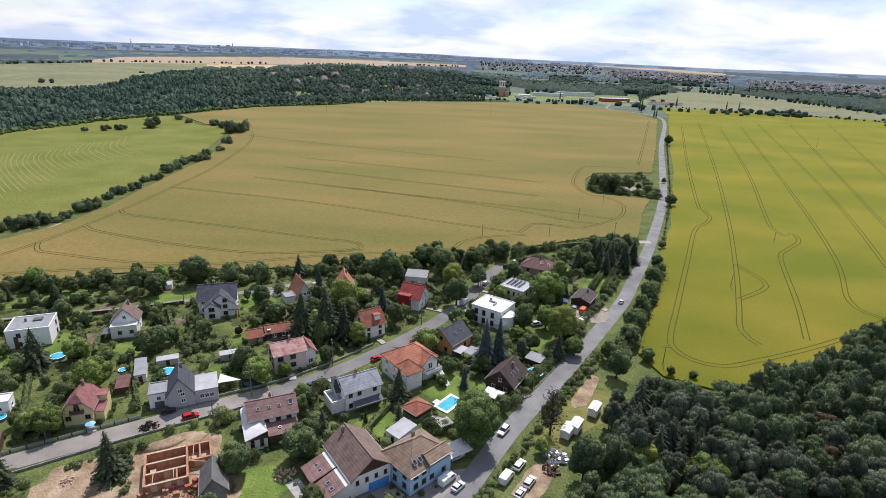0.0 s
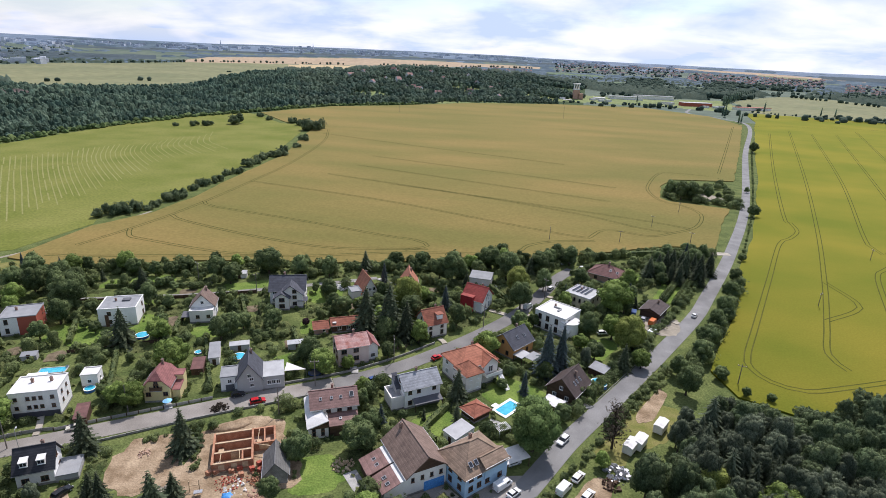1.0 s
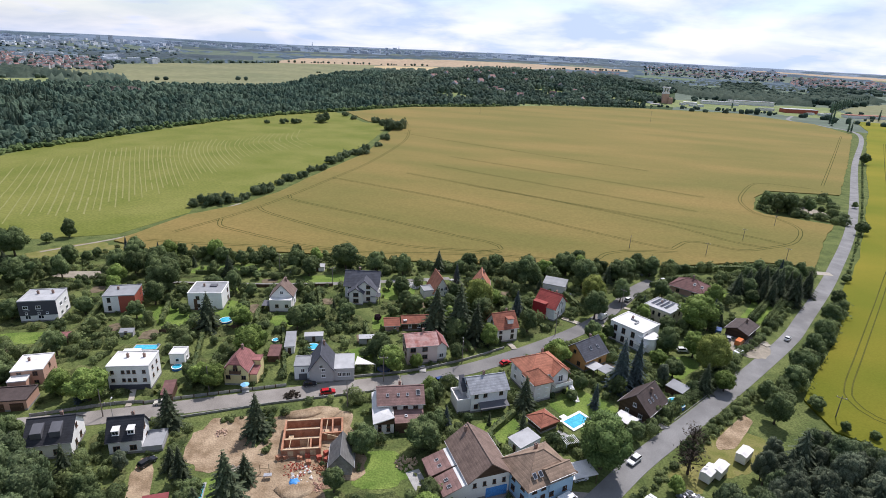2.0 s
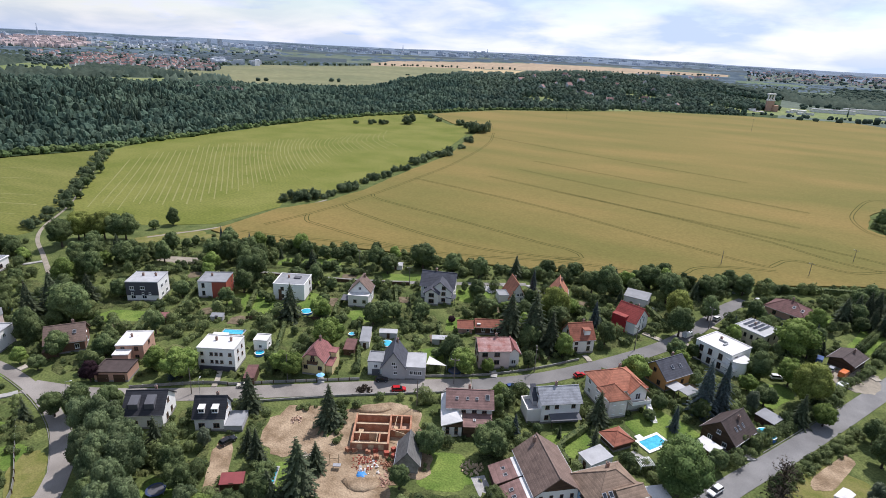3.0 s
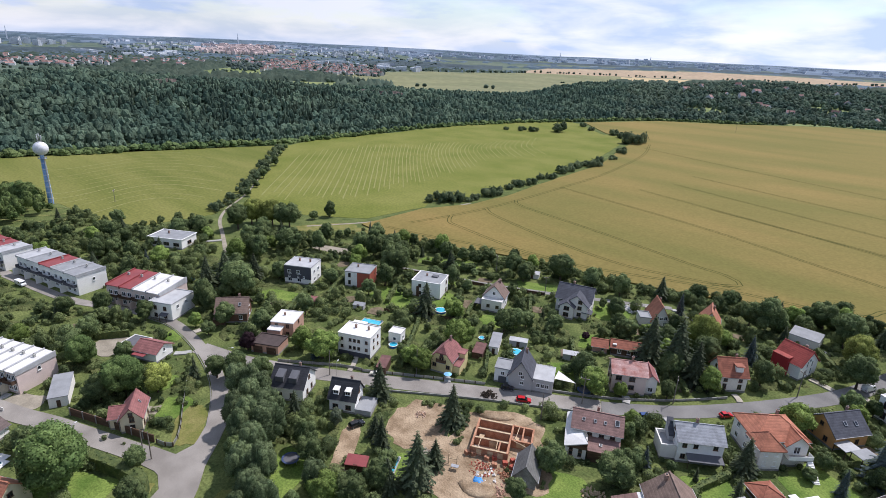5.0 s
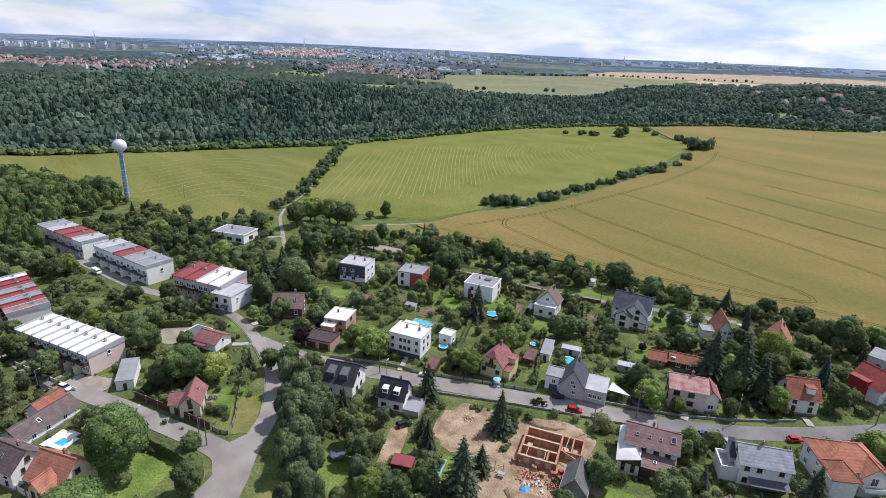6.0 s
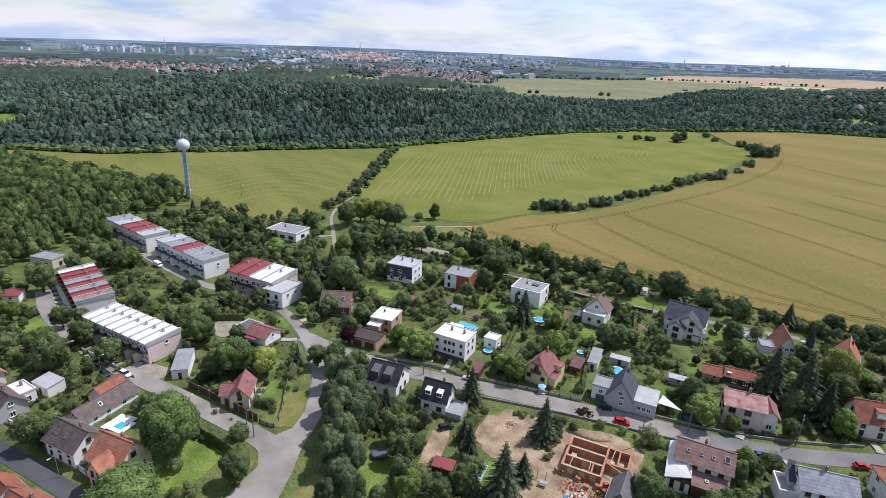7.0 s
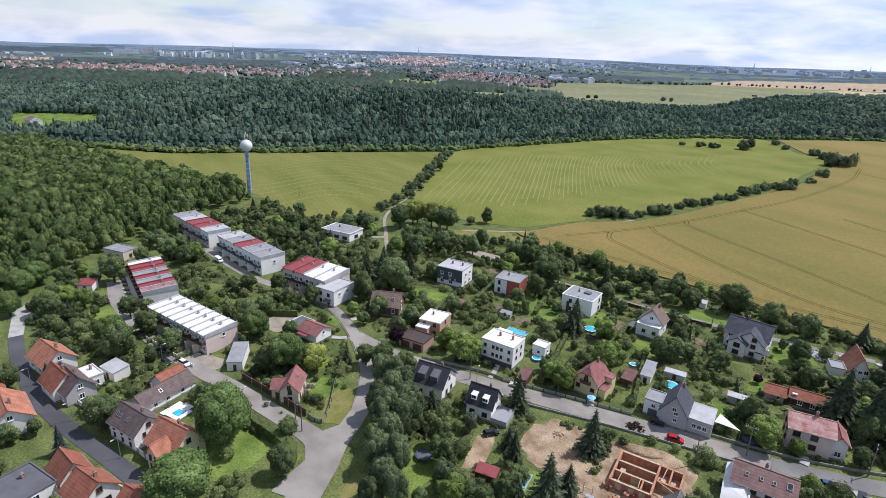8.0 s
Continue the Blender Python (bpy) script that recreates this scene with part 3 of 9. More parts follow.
ROOF_GREY = membrane("grey_roof_felt", (0.28, 0.285, 0.29))
ROOF_LIGHT = membrane("light_grey_roof", (0.44, 0.44, 0.44))
ROOF_WHITE = membrane("white_roof_membrane", (0.72, 0.70, 0.665))
ROOF_REDFLAT = membrane("red_metal_roof", (0.27, 0.062, 0.062), 0.5)
ROOF_DARK = membrane("dark_roof_felt", (0.12, 0.12, 0.13))
RUST = surface("rusty_metal_roof", (0.30, 0.11, 0.085), (0.46, 0.29, 0.26), 0.5, 4.0, 0.7, 0.3, 0.02, bands=1.5)
FRAMEWHITE = surface("white_frame", (0.74, 0.74, 0.72), (0.82, 0.82, 0.80), 3.0, 9.0, 0.5, 0.05, 0.002)
FRAMEBROWN = surface("brown_frame", (0.09, 0.05, 0.03), (0.14, 0.08, 0.05), 3.0, 9.0, 0.6, 0.1, 0.002)
METAL = surface("grey_metal", (0.36, 0.36, 0.37), (0.46, 0.46, 0.47), 2.0, 9.0, 0.4, 0.05, 0.002, metal=0.6)
GLASS = surface("window_glass", (0.018, 0.021, 0.026), (0.035, 0.040, 0.048), 0.6, 3.0, 0.06, 0.02, 0.002, spec=0.6)
CHIMNEY = surface("chimney_brick", (0.22, 0.13, 0.10), (0.36, 0.25, 0.20), 3.0, 9.0, 0.9, 0.4, 0.02, bands=10)


# ---- building blocks ----
def part(name, shape, material, parent, label=""):
    """One mesh under a thing, from a bmesh or from vertices and faces."""
    me = bpy.data.meshes.new(name)
    if isinstance(shape, bmesh.types.BMesh):
        bmesh.ops.recalc_face_normals(shape, faces=shape.faces)
        shape.to_mesh(me)
        shape.free()
    else:
        me.from_pydata([tuple(v) for v in shape[0]], [], [tuple(f) for f in shape[1]])
    me.materials.append(material)
    ob = new(name, me)
    ob.parent = parent
    return tagged(ob, label)


def box(bm, x, y, z, w, d, h):
    """A box that stands on z, centred on x and y."""
    v = [bm.verts.new((x + sx * w / 2, y + sy * d / 2, z + sz * h)) for sz in (0, 1) for sy in (-1, 1) for sx in (-1, 1)]
    for f in ((0, 1, 3, 2), (4, 6, 7, 5), (0, 4, 5, 1), (1, 5, 7, 3), (3, 7, 6, 2), (2, 6, 4, 0)):
        bm.faces.new([v[i] for i in f])


def boxes(*rows):
    bm = bmesh.new()
    for row in rows:
        box(bm, *row)
    return bm


def prism(outline, a, b, axis):
    """An outline (across, up) drawn out from a to b along x or y."""
    n, bm = len(outline), bmesh.new()
    ends = [[bm.verts.new((s, u, v) if axis == "w" else (u, s, v)) for u, v in outline] for s in (a, b)]
    bm.faces.new(ends[0])
    bm.faces.new(ends[1])
    for i in range(n):
        j = (i + 1) % n
        bm.faces.new((ends[0][i], ends[0][j], ends[1][j], ends[1][i]))
    return bm


def thick_sheet(verts, faces, thick):
    """A roof sheet given a thickness, closed along its rim."""
    n, count = len(verts), {}
    for f in faces:
        for a, b in zip(f, f[1:] + f[:1]):
            count[(a, b)] = 1
    v = [tuple(p) for p in verts] + [(x, y, z - thick) for x, y, z in verts]
    g = list(faces) + [tuple(n + i for i in reversed(f)) for f in faces]
    g += [(b, a, n + a, n + b) for a, b in count if (b, a) not in count]
    return v, g


SIZES = {"building_shell": (0.9, 1.0), "car": (0.86, 0.9), "van": (0.86, 0.9), "annexed_house": (0.9, 0.9), "bay_window_house": (0.98, 0.98), "brick_house": (0.85, 0.85), "brown_roofed_house": (0.9, 0.97), "cottage": (0.92, 1.06), "cream_house": (0.84, 0.91), "dark_brown_house": (0.87, 0.9), "dark_roofed_house": (0.86, 0.95), "double_garage": (1.12, 1.0), "gabled_villa": (1.05, 1.05), "garden_house": (0.92, 1.06), "grey_garage": (0.88, 1.03), "grey_tiled_house": (0.9, 0.97), "half_hipped_house": (0.86, 1.0), "hipped_bungalow": (1.02, 1.02), "long_farmhouse": (0.97, 0.97), "low_brown_house": (0.8, 0.85), "orange_house": (0.9, 0.97), "pink_roofed_house": (0.89, 1.0), "red_cube_house": (0.97, 0.97), "red_roofed_house": (0.85, 1.06), "slate_roofed_house": (0.87, 0.98), "solar_house": (0.9, 0.9), "steep_roofed_cottage": (0.9, 0.96), "terracotta_villa": (0.95, 1.02), "twin_dormer_house": (0.89, 1.0), "villa": (1.06, 1.06), "white_block_house": (0.93, 1.0), "white_cube_house": (0.94, 0.94), "white_farmhouse": (0.92, 0.94), "white_gable_house": (0.92, 1.06)}  # plan and height against the drawn numbers


def thing(name, x, y, rot, label, category, group="", z=0.0):
    ob = new(name)
    k, kz = SIZES.get(name, (1, 1))
    ob.matrix_basis = pose(x, y, z, 0, 0, rot) @ Matrix.Diagonal((k, k, kz, 1))
    return tagged(ob, label, category, group)


def lattice(xs, zs, gaps, y0, y1):
    """A flat frame in one piece: a grid of bars between xs and zs, open at the gaps, from y0 to y1."""
    bm, nx, nz = bmesh.new(), len(xs), len(zs)
    v = {(i, j, k): bm.verts.new((xs[i], (y0, y1)[k], zs[j])) for i in range(nx) for j in range(nz) for k in (0, 1)}
    solid = {(i, j) for i in range(nx - 1) for j in range(nz - 1)} - set(gaps)
    for i, j in solid:
        bm.faces.new((v[i, j, 0], v[i + 1, j, 0], v[i + 1, j + 1, 0], v[i, j + 1, 0]))
        bm.faces.new((v[i, j, 1], v[i, j + 1, 1], v[i + 1, j + 1, 1], v[i + 1, j, 1]))
        for (di, dj), (a, b) in {(-1, 0): ((i, j), (i, j + 1)), (1, 0): ((i + 1, j + 1), (i + 1, j)), (0, -1): ((i + 1, j), (i, j)), (0, 1): ((i, j + 1), (i + 1, j + 1))}.items():
            if (i + di, j + dj) not in solid:
                bm.faces.new((v[(*a, 0)], v[(*b, 0)], v[(*b, 1)], v[(*a, 1)]))
    return bm


PANES = {}


def window(house, x, y, z, turn, w=1.2, h=1.35, frame=None):
    """A framed window on a wall: its sill's middle at x, y, z, facing -y before the turn."""
    frame = frame or FRAMEWHITE
    key = (w, h, frame.name)
    if key not in PANES:
        t = 0.09
        xs = [-w / 2, -w / 2 + t, w / 2 - t, w / 2] if w <= 1.0 else [-w / 2, -w / 2 + t, -0.04, 0.04, w / 2 - t, w / 2]
        open_cols = (1,) if w <= 1.0 else (1, 3)
        bm = lattice(xs, [0, t, h - t, h], [(c, 1) for c in open_cols], -0.1, 0.03)
        f = bpy.data.meshes.new("window")
        bm.to_mesh(f)
        f.materials.append(frame)
        sill = bpy.data.meshes.new("window_sill")
        boxes((0, -0.12, -0.07, w + 0.16, 0.2, 0.06)).to_mesh(sill)
        sill.materials.append(frame)
        bm = boxes((0, -0.005, t, w - 2 * t - 0.004, 0.03, h - 2 * t - 0.004))
        p = bpy.data.meshes.new("pane")
        bm.to_mesh(p)
        p.materials.append(GLASS)
        PANES[key] = (f, p, sill)
    ob = new("window", PANES[key][0])
    ob.parent = house
    ob.matrix_basis = pose(x, y, z, 0, 0, turn)
    for name, data in (("pane", PANES[key][1]), ("window_sill", PANES[key][2])):
        new(name, data).parent = ob
    return ob


def windows(house, w, d, side, xs, zs, size=(1.2, 1.35), frame=None):
    """Windows on one side (f towards -y, r, b, l), at offsets xs along it and sill heights zs."""
    turn = {"f": 0, "r": 90, "b": 180, "l": 270}[side]
    c, s = math.cos(radians(turn)), math.sin(radians(turn))
    depth = (d if side in "fb" else w) / 2
    for z in zs:
        for x in xs:
            window(house, c * x + s * depth, s * x - c * depth, z, turn, *size, frame)


def door(house, w, d, side, x, material, size=(1.0, 2.1), name="door", z=0.0):
    turn = {"f": 0, "r": 90, "b": 180, "l": 270}[side]
    c, s = math.cos(radians(turn)), math.sin(radians(turn))
    depth = (d if side in "fb" else w) / 2
    leaf = part(name, boxes((0, -0.03, 0, size[0], 0.14, size[1])), material, house)
    leaf.matrix_basis = pose(c * x + s * depth, s * x - c * depth, z, 0, 0, turn)
    part("door_handle", boxes((size[0] * 0.36, -0.13, 1.0, 0.14, 0.06, 0.05)), METAL, leaf)
    return leaf


def chimney(house, x, y, z, h=1.4, w=0.6, material=None):
    stack = part("chimney", boxes((x, y, z, w, w * 0.8, h), (x, y, z + h, w + 0.14, w * 0.8 + 0.14, 0.12)), material or CHIMNEY, house)
    part("flue_pot", boxes((x, y, z + h + 0.12, 0.22, 0.22, 0.28)), STONEBASE, stack)


def skylight(house, x, y, z, pitch, turn=0, w=0.9, h=1.2):
    """A roof window lying on a slope that rises away from its lower edge."""
    bm = boxes((-(w - 0.1) / 2, 0, 0, 0.1, h, 0.1), ((w - 0.1) / 2, 0, 0, 0.1, h, 0.1), (0, (h - 0.1) / 2, 0, w - 0.2, 0.1, 0.1), (0, -(h - 0.1) / 2, 0, w - 0.2, 0.1, 0.1))
    ob = part("skylight", bm, METAL, house)
    ob.matrix_basis = pose(x, y, z, 0, 0, turn) @ pose(0, 0, 0, pitch, 0, 0)
    part("pane", boxes((0, 0, 0.01, w - 0.2, h - 0.2, 0.05)), GLASS, ob)


def flat_body(house, w, d, h, wall, roof, x=0.0, y=0.0, z=0.0, parapet=0.3, over=0.12, cope=None, plinth=True):
    """Walls with a flat roof behind a low parapet."""
    part("wall", boxes((x, y, z, w, d, h - z)), wall, house)
    W, D, t = w + 2 * over, d + 2 * over, 0.28
    part("parapet", boxes((x, y - (D - t) / 2, h, W, t, parapet), (x, y + (D - t) / 2, h, W, t, parapet), (x - (W - t) / 2, y, h, t, D - 2 * t, parapet), (x + (W - t) / 2, y, h, t, D - 2 * t, parapet)), cope or roof, house)
    part("roof", boxes((x, y, h, W - 2 * t - 0.01, D - 2 * t - 0.01, 0.08)), roof, house)
    if plinth and not z:
        part("plinth", boxes((x, y, 0, w + 0.08, d + 0.08, 0.45)), STONEBASE, house)


def pitched_body(house, w, d, eave, rise, wall, roof, axis="w", x=0.0, y=0.0, over=0.5, clip=0.0, hip=False, z=0.0, plinth=True, thick=0.24):
    """Walls under a gable, half-hipped or hipped roof whose ridge runs along w or d."""
    L, A = (w, d) if axis == "w" else (d, w)
    cl, ca = (x, y) if axis == "w" else (y, x)
    slope = rise / (A / 2)
    if hip:
        part("wall", boxes((x, y, z, w, d, eave - z)), wall, house)
    else:
        k = clip or 0.0
        tip = [(ca, eave + rise - thick)] if not k else [(ca + A / 2 * k, eave + rise * (1 - k) - thick), (ca - A / 2 * k, eave + rise * (1 - k) - thick)]
        part("wall", prism([(ca - A / 2, z), (ca + A / 2, z), (ca + A / 2, eave)] + tip + [(ca - A / 2, eave)], cl - L / 2, cl + L / 2, axis), wall, house)
    low, hl, ha = eave - over * slope + 0.06, L / 2 + over, A / 2 + over
    high = eave + rise + 0.06
    if hip or clip:
        k = 1.0 if hip else clip
        mid = low + (high - low) * (1 - k)
        run = min(ha * k, hl - 0.05)
        pts = [(-hl, -ha, low), (hl, -ha, low), (hl, ha, low), (-hl, ha, low), (-hl + run, 0, high), (hl - run, 0, high)]
        fs = []
        if hip:
            fs = [(0, 1, 5, 4), (1, 2, 5), (2, 3, 4, 5), (3, 0, 4)]
        else:
            pts += [(-hl, -ha * k, mid), (hl, -ha * k, mid), (hl, ha * k, mid), (-hl, ha * k, mid)]
            fs = [(0, 1, 7, 5, 4, 6), (7, 8, 5), (2, 3, 9, 4, 5, 8), (9, 6, 4)]
    else:
        pts = [(-hl, -ha, low), (hl, -ha, low), (hl, 0, high), (-hl, 0, high), (hl, ha, low), (-hl, ha, low)]
        fs = [(0, 1, 2, 3), (3, 2, 4, 5)]
    if axis == "d":
        pts, fs = [(b, a, c) for a, b, c in pts], [tuple(reversed(f)) for f in fs]
    pts = [(a + x, b + y, c) for a, b, c in pts]
    part("roof", thick_sheet(pts, fs, thick), roof, house)
    ridge_half = hl - (min(ha * (1.0 if hip else clip), hl - 0.05) if (hip or clip) else 0)
    if ridge_half > 0.6:
        bm = boxes((x, y, high - 0.06, 2 * ridge_half, 0.26, 0.14)) if axis == "w" else boxes((x, y, high - 0.06, 0.26, 2 * ridge_half, 0.14))
        part("ridge_cap", bm, roof, house)
    if hip:
        for i, j in ((0, 4), (3, 4), (1, 5), (2, 5)):
            a, b = Vector(pts[i]), Vector(pts[j])
            along = (b - a).normalized()
            side = along.cross(Vector((0, 0, 1))).normalized() * 0.14
            lift_ = Vector((0, 0, 0.12))
            v = [a - side, a + side, b + side, b - side, a - side * 0.5 + lift_, a + side * 0.5 + lift_, b + side * 0.5 + lift_, b - side * 0.5 + lift_]
            part("hip_cap", (v, [(4, 5, 6, 7), (0, 1, 5, 4), (2, 3, 7, 6), (1, 2, 6, 5), (3, 0, 4, 7)]), roof, house)
    gut = []
    for s in (-1, 1):
        gut.append((x, y + s * (ha + 0.05), low - 0.18, 2 * hl, 0.1, 0.12) if axis == "w" else (x + s * (ha + 0.05), y, low - 0.18, 0.1, 2 * hl, 0.12))
    for row in gut:
        part("gutter", boxes(row), METAL, house)
    if plinth and not z:
        part("plinth", boxes((x, y, 0, w + 0.08, d + 0.08, 0.5)), STONEBASE, house)


def lean_to(house, x, y, w, d, low, high, material, wall=None, thick=0.14, name="lean_to_roof", posts=True):
    """A single-slope roof that falls towards -y, on a wall or on posts."""
    v = [(x - w / 2, y - d / 2, low), (x + w / 2, y - d / 2, low), (x + w / 2, y + d / 2, high), (x - w / 2, y + d / 2, high)]
    part(name, thick_sheet(v, [(0, 1, 2, 3)], thick), material, house)
    if wall:
        part("wall", prism([(y - d / 2 + 0.2, 0), (y + d / 2, 0), (y + d / 2, high - thick), (y - d / 2 + 0.2, low - thick)], x - w / 2 + 0.15, x + w / 2 - 0.15, "w"), wall, house)
    elif posts:
        for sx in (-1, 1):
            part("post", boxes((x + sx * (w / 2 - 0.15), y - d / 2 + 0.2, 0, 0.14, 0.14, low - thick)), TIMBER, house)


def balcony(house, x, y, z, w, d, material, turn=0):
    ob = part("balcony", boxes((0, -d / 2, 0, w, d, 0.16)), CONCRETE, house)
    ob.matrix_basis = pose(x, y, z, 0, 0, turn)
    part("railing", boxes((0, -d + 0.04, 0.16, w, 0.06, 0.95), (-w / 2 + 0.03, -d / 2 + 0.03, 0.16, 0.06, d - 0.08, 0.95), (w / 2 - 0.03, -d / 2 + 0.03, 0.16, 0.06, d - 0.08, 0.95)), material, ob)


# ---- terraces of flat-roofed row houses ----
def terrace(cx, cy, length, d, rot, h, wall, roofs, label, group, front=None, step=0.0, ramp=0.0, endwall=None):
    n = len(roofs)
    w = length / n
    for i, roof in enumerate(roofs):
        s = -length / 2 + w * (i + 0.5)
        x, y = cx + s * math.cos(radians(rot)), cy + s * math.sin(radians(rot))
        u = thing("terraced_house", x, y, rot, label, "house", group)
        hh = h + step * i
        part("wall", boxes((0, 0, 0, w - 0.01, d, hh)), endwall if endwall and i in (0, n - 1) else wall, u)
        part("roof", thick_sheet([(-w / 2 + 0.16, -d / 2 - 0.3, hh + 0.1), (w / 2 - 0.16, -d / 2 - 0.3, hh + 0.1), (w / 2 - 0.16, d / 2 + 0.1, hh + 0.1 + ramp), (-w / 2 + 0.16, d / 2 + 0.1, hh + 0.1 + ramp)], [(0, 1, 2, 3)], 0.2), roof, u)
        part("party_wall", prism([(-d / 2 - 0.3, hh - 0.6), (d / 2 + 0.1, hh - 0.6), (d / 2 + 0.1, hh + 0.5 + ramp), (-d / 2 - 0.3, hh + 0.5)], -w / 2, -w / 2 + 0.3, "w"), ROOF_LIGHT if roof is not ROOF_REDFLAT else roof, u)
        if i == n - 1:
            part("party_wall", prism([(-d / 2 - 0.3, hh - 0.6), (d / 2 + 0.1, hh - 0.6), (d / 2 + 0.1, hh + 0.5 + ramp), (-d / 2 - 0.3, hh + 0.5)], w / 2 - 0.15, w / 2 + 0.15, "w"), ROOF_LIGHT, u)
        chimney(u, -w * 0.18, d * 0.16, hh + 0.1 + ramp * 0.6, 0.7, 0.6, CONCRETE)
        windows(u, w, d, "f", [-w * 0.2, w * 0.22], [0.9, 3.7] if h > 5 else [0.9], (min(1.5, w * 0.33), 1.4))
        windows(u, w, d, "b", [-w * 0.2, w * 0.22], [0.9, 3.7] if h > 5 else [0.9], (min(1.4, w * 0.33), 1.4))
        balcony(u, 0, -d / 2, 2.9, w * 0.86, 1.2, front or TIMBER)
        part("dividing_wall", boxes((-w / 2 + 0.1, -d / 2 - 1.1, 0, 0.2, 2.0, 2.6)), wall, u)
        if endwall and i == n - 1:
            windows(u, w, d, "r", [0.5], [3.8], (0.9, 1.1))


terrace(-257.5, 48.7, 35, 10, 13, 7.0, PINKWALL, [ROOF_GREY, ROOF_LIGHT, ROOF_REDFLAT, ROOF_REDFLAT, ROOF_LIGHT], "three-storey terraced house with flat grey or red roof", "upper terrace", DARKGREY, endwall=WHITE)
terrace(-217.6, 59.2, 35, 10, 12.6, 7.0, WHITE, [ROOF_LIGHT, ROOF_GREY, ROOF_REDFLAT, ROOF_GREY, ROOF_GREY], "white terraced house with flat roof and dark balcony band", "white terrace", DARKGREY, endwall=WHITE)
terrace(-180.2, 72.3, 21, 12, 23.5, 6.6, PINKWALL, [ROOF_REDFLAT, ROOF_REDFLAT, ROOF_WHITE, ROOF_WHITE], "terraced house with sloping red or white roof and brown balconies", "red-roofed terrace", TIMBER, ramp=0.9)
terrace(-206.1, 22.3, 31.4, 10.6, 2.0, 4.8, OFFWHITE, [ROOF_WHITE, ROOF_REDFLAT, ROOF_REDFLAT, ROOF_GREY, ROOF_REDFLAT, ROOF_GREY, ROOF_REDFLAT, ROOF_PINK], "low terraced house with sloping red or grey roof", "stepped terrace", TIMBER, ramp=0.6)
terrace(-164.6, 27.7, 29.5, 10, 21.4, 5.8, BEIGE, [ROOF_WHITE] * 8, "narrow beige terraced house with white roof and dark balcony", "white-roofed terrace", TIMBER, ramp=0.4, endwall=PINKWALL)
h = thing("end_terrace_house", -166.4, 73.7, 26, "white end-of-terrace house with light flat roof beside a road", "house")
flat_body(h, 8.0, 10.5, 5.6, WHITE, ROOF_LIGHT)
windows(h, 8, 10.5, "f", [-1.8, 1.6], [0.9, 3.4], (1.1, 1.3), FRAMEBROWN)
windows(h, 8, 10.5, "r", [-2.5, 1.5], [3.4], (1.1, 1.2))
lean_to(h, 1.5, -6.0, 2.6, 1.5, 2.2, 2.6, ROOF_DARK)


# ---- detached houses ----
def flat_house(name, x, y, rot, w, d, hgt, wall, roof, label, front=(), side=(), cope=None, levels=(1.0, 3.9), size=(1.2, 1.35), frame=None, stacks=1, over=0.12):
    u = thing(name, x, y, rot, label, "house")
    flat_body(u, w, d, hgt, wall, roof, cope=cope, over=over)
    windows(u, w, d, "f", front, levels, size, frame)
    windows(u, w, d, "r", side, levels, size, frame)
    windows(u, w, d, "l", side, levels, size, frame)
    windows(u, w, d, "b", front, levels, size, frame)
    for i in range(stacks):
        chimney(u, (-0.15 + 0.4 * i) * w, 0.12 * d, hgt + 0.08, 0.9)
    return u


def gable_house(name, x, y, rot, w, d, eave, rise, wall, roof, label, axis="w", front=(), side=(), levels=(1.0,), clip=0.0, hip=False, attic=True, size=(1.2, 1.35), frame=None, stack=(0.2, 0.1), over=0.5):
    u = thing(name, x, y, rot, label, "house")
    pitched_body(u, w, d, eave, rise, wall, roof, axis, clip=clip, hip=hip, over=over)
    windows(u, w, d, "f", front, levels, size, frame)
    windows(u, w, d, "b", front, levels, size, frame)
    windows(u, w, d, "r", side, levels, size, frame)
    windows(u, w, d, "l", side, levels, size, frame)
    if attic and not hip:
        for s in (("f", "b") if axis == "d" else ("l", "r")):
            windows(u, w, d, s, [0], [eave + 0.25], (1.1, 1.1), frame)
    if stack:
        sx, sy = stack
        away = abs(sy) if axis == "w" else abs(sx)
        chimney(u, sx * w, sy * d, eave + rise * (1 - 2 * away) - 0.3, 1.5)
    return u


flat_house("villa", -228.6, 103.5, 29, 14.5, 9.5, 3.9, WHITE, ROOF_GREY, "low white modern villa with grey flat roof among trees", [-4.5, 0.5, 4.8], [0], WHITE, (1.2,), (2.4, 1.3), FRAMEBROWN, 1, 0.3)
u = gable_house("cottage", -150.5, 85.5, 49, 10, 9, 3.4, 3.0, BROWNWALL, ROOF_BROWN, "brown-roofed dark house half hidden by shrubs", front=[-3, 3], side=[0])
for sx in (-2.2, 2.6):
    skylight(u, sx, -2.4, 5.05, 33)
part("veranda", boxes((-3.6, -6.2, 0, 3.4, 2.6, 2.4)), TIMBER, u)
u = flat_house("brick_house", -130.9, 91.7, 32, 8.2, 9.5, 5.6, SALMON, ROOF_WHITE, "salmon brick house with white flat roof", [-2, 2], [0], frame=FRAMEBROWN)
flat_body(u, 4.6, 3.4, 4.2, SALMON, ROOF_WHITE, x=-1.6, y=-6.4)
windows(u, 4.6, 16.2, "f", [-2.4, -0.6], [1.4], (1.1, 1.1), FRAMEBROWN)
u = thing("double_garage", -125.9, 82.1, 28, "low double garage with grey roof and brown doors", "garage")
flat_body(u, 7.3, 5.4, 2.7, SALMON, ROOF_BLACKBROWN)
for sx in (-1.8, 1.8):
    door(u, 7.3, 5.4, "f", sx, TIMBER, (2.5, 2.1), "garage_door")
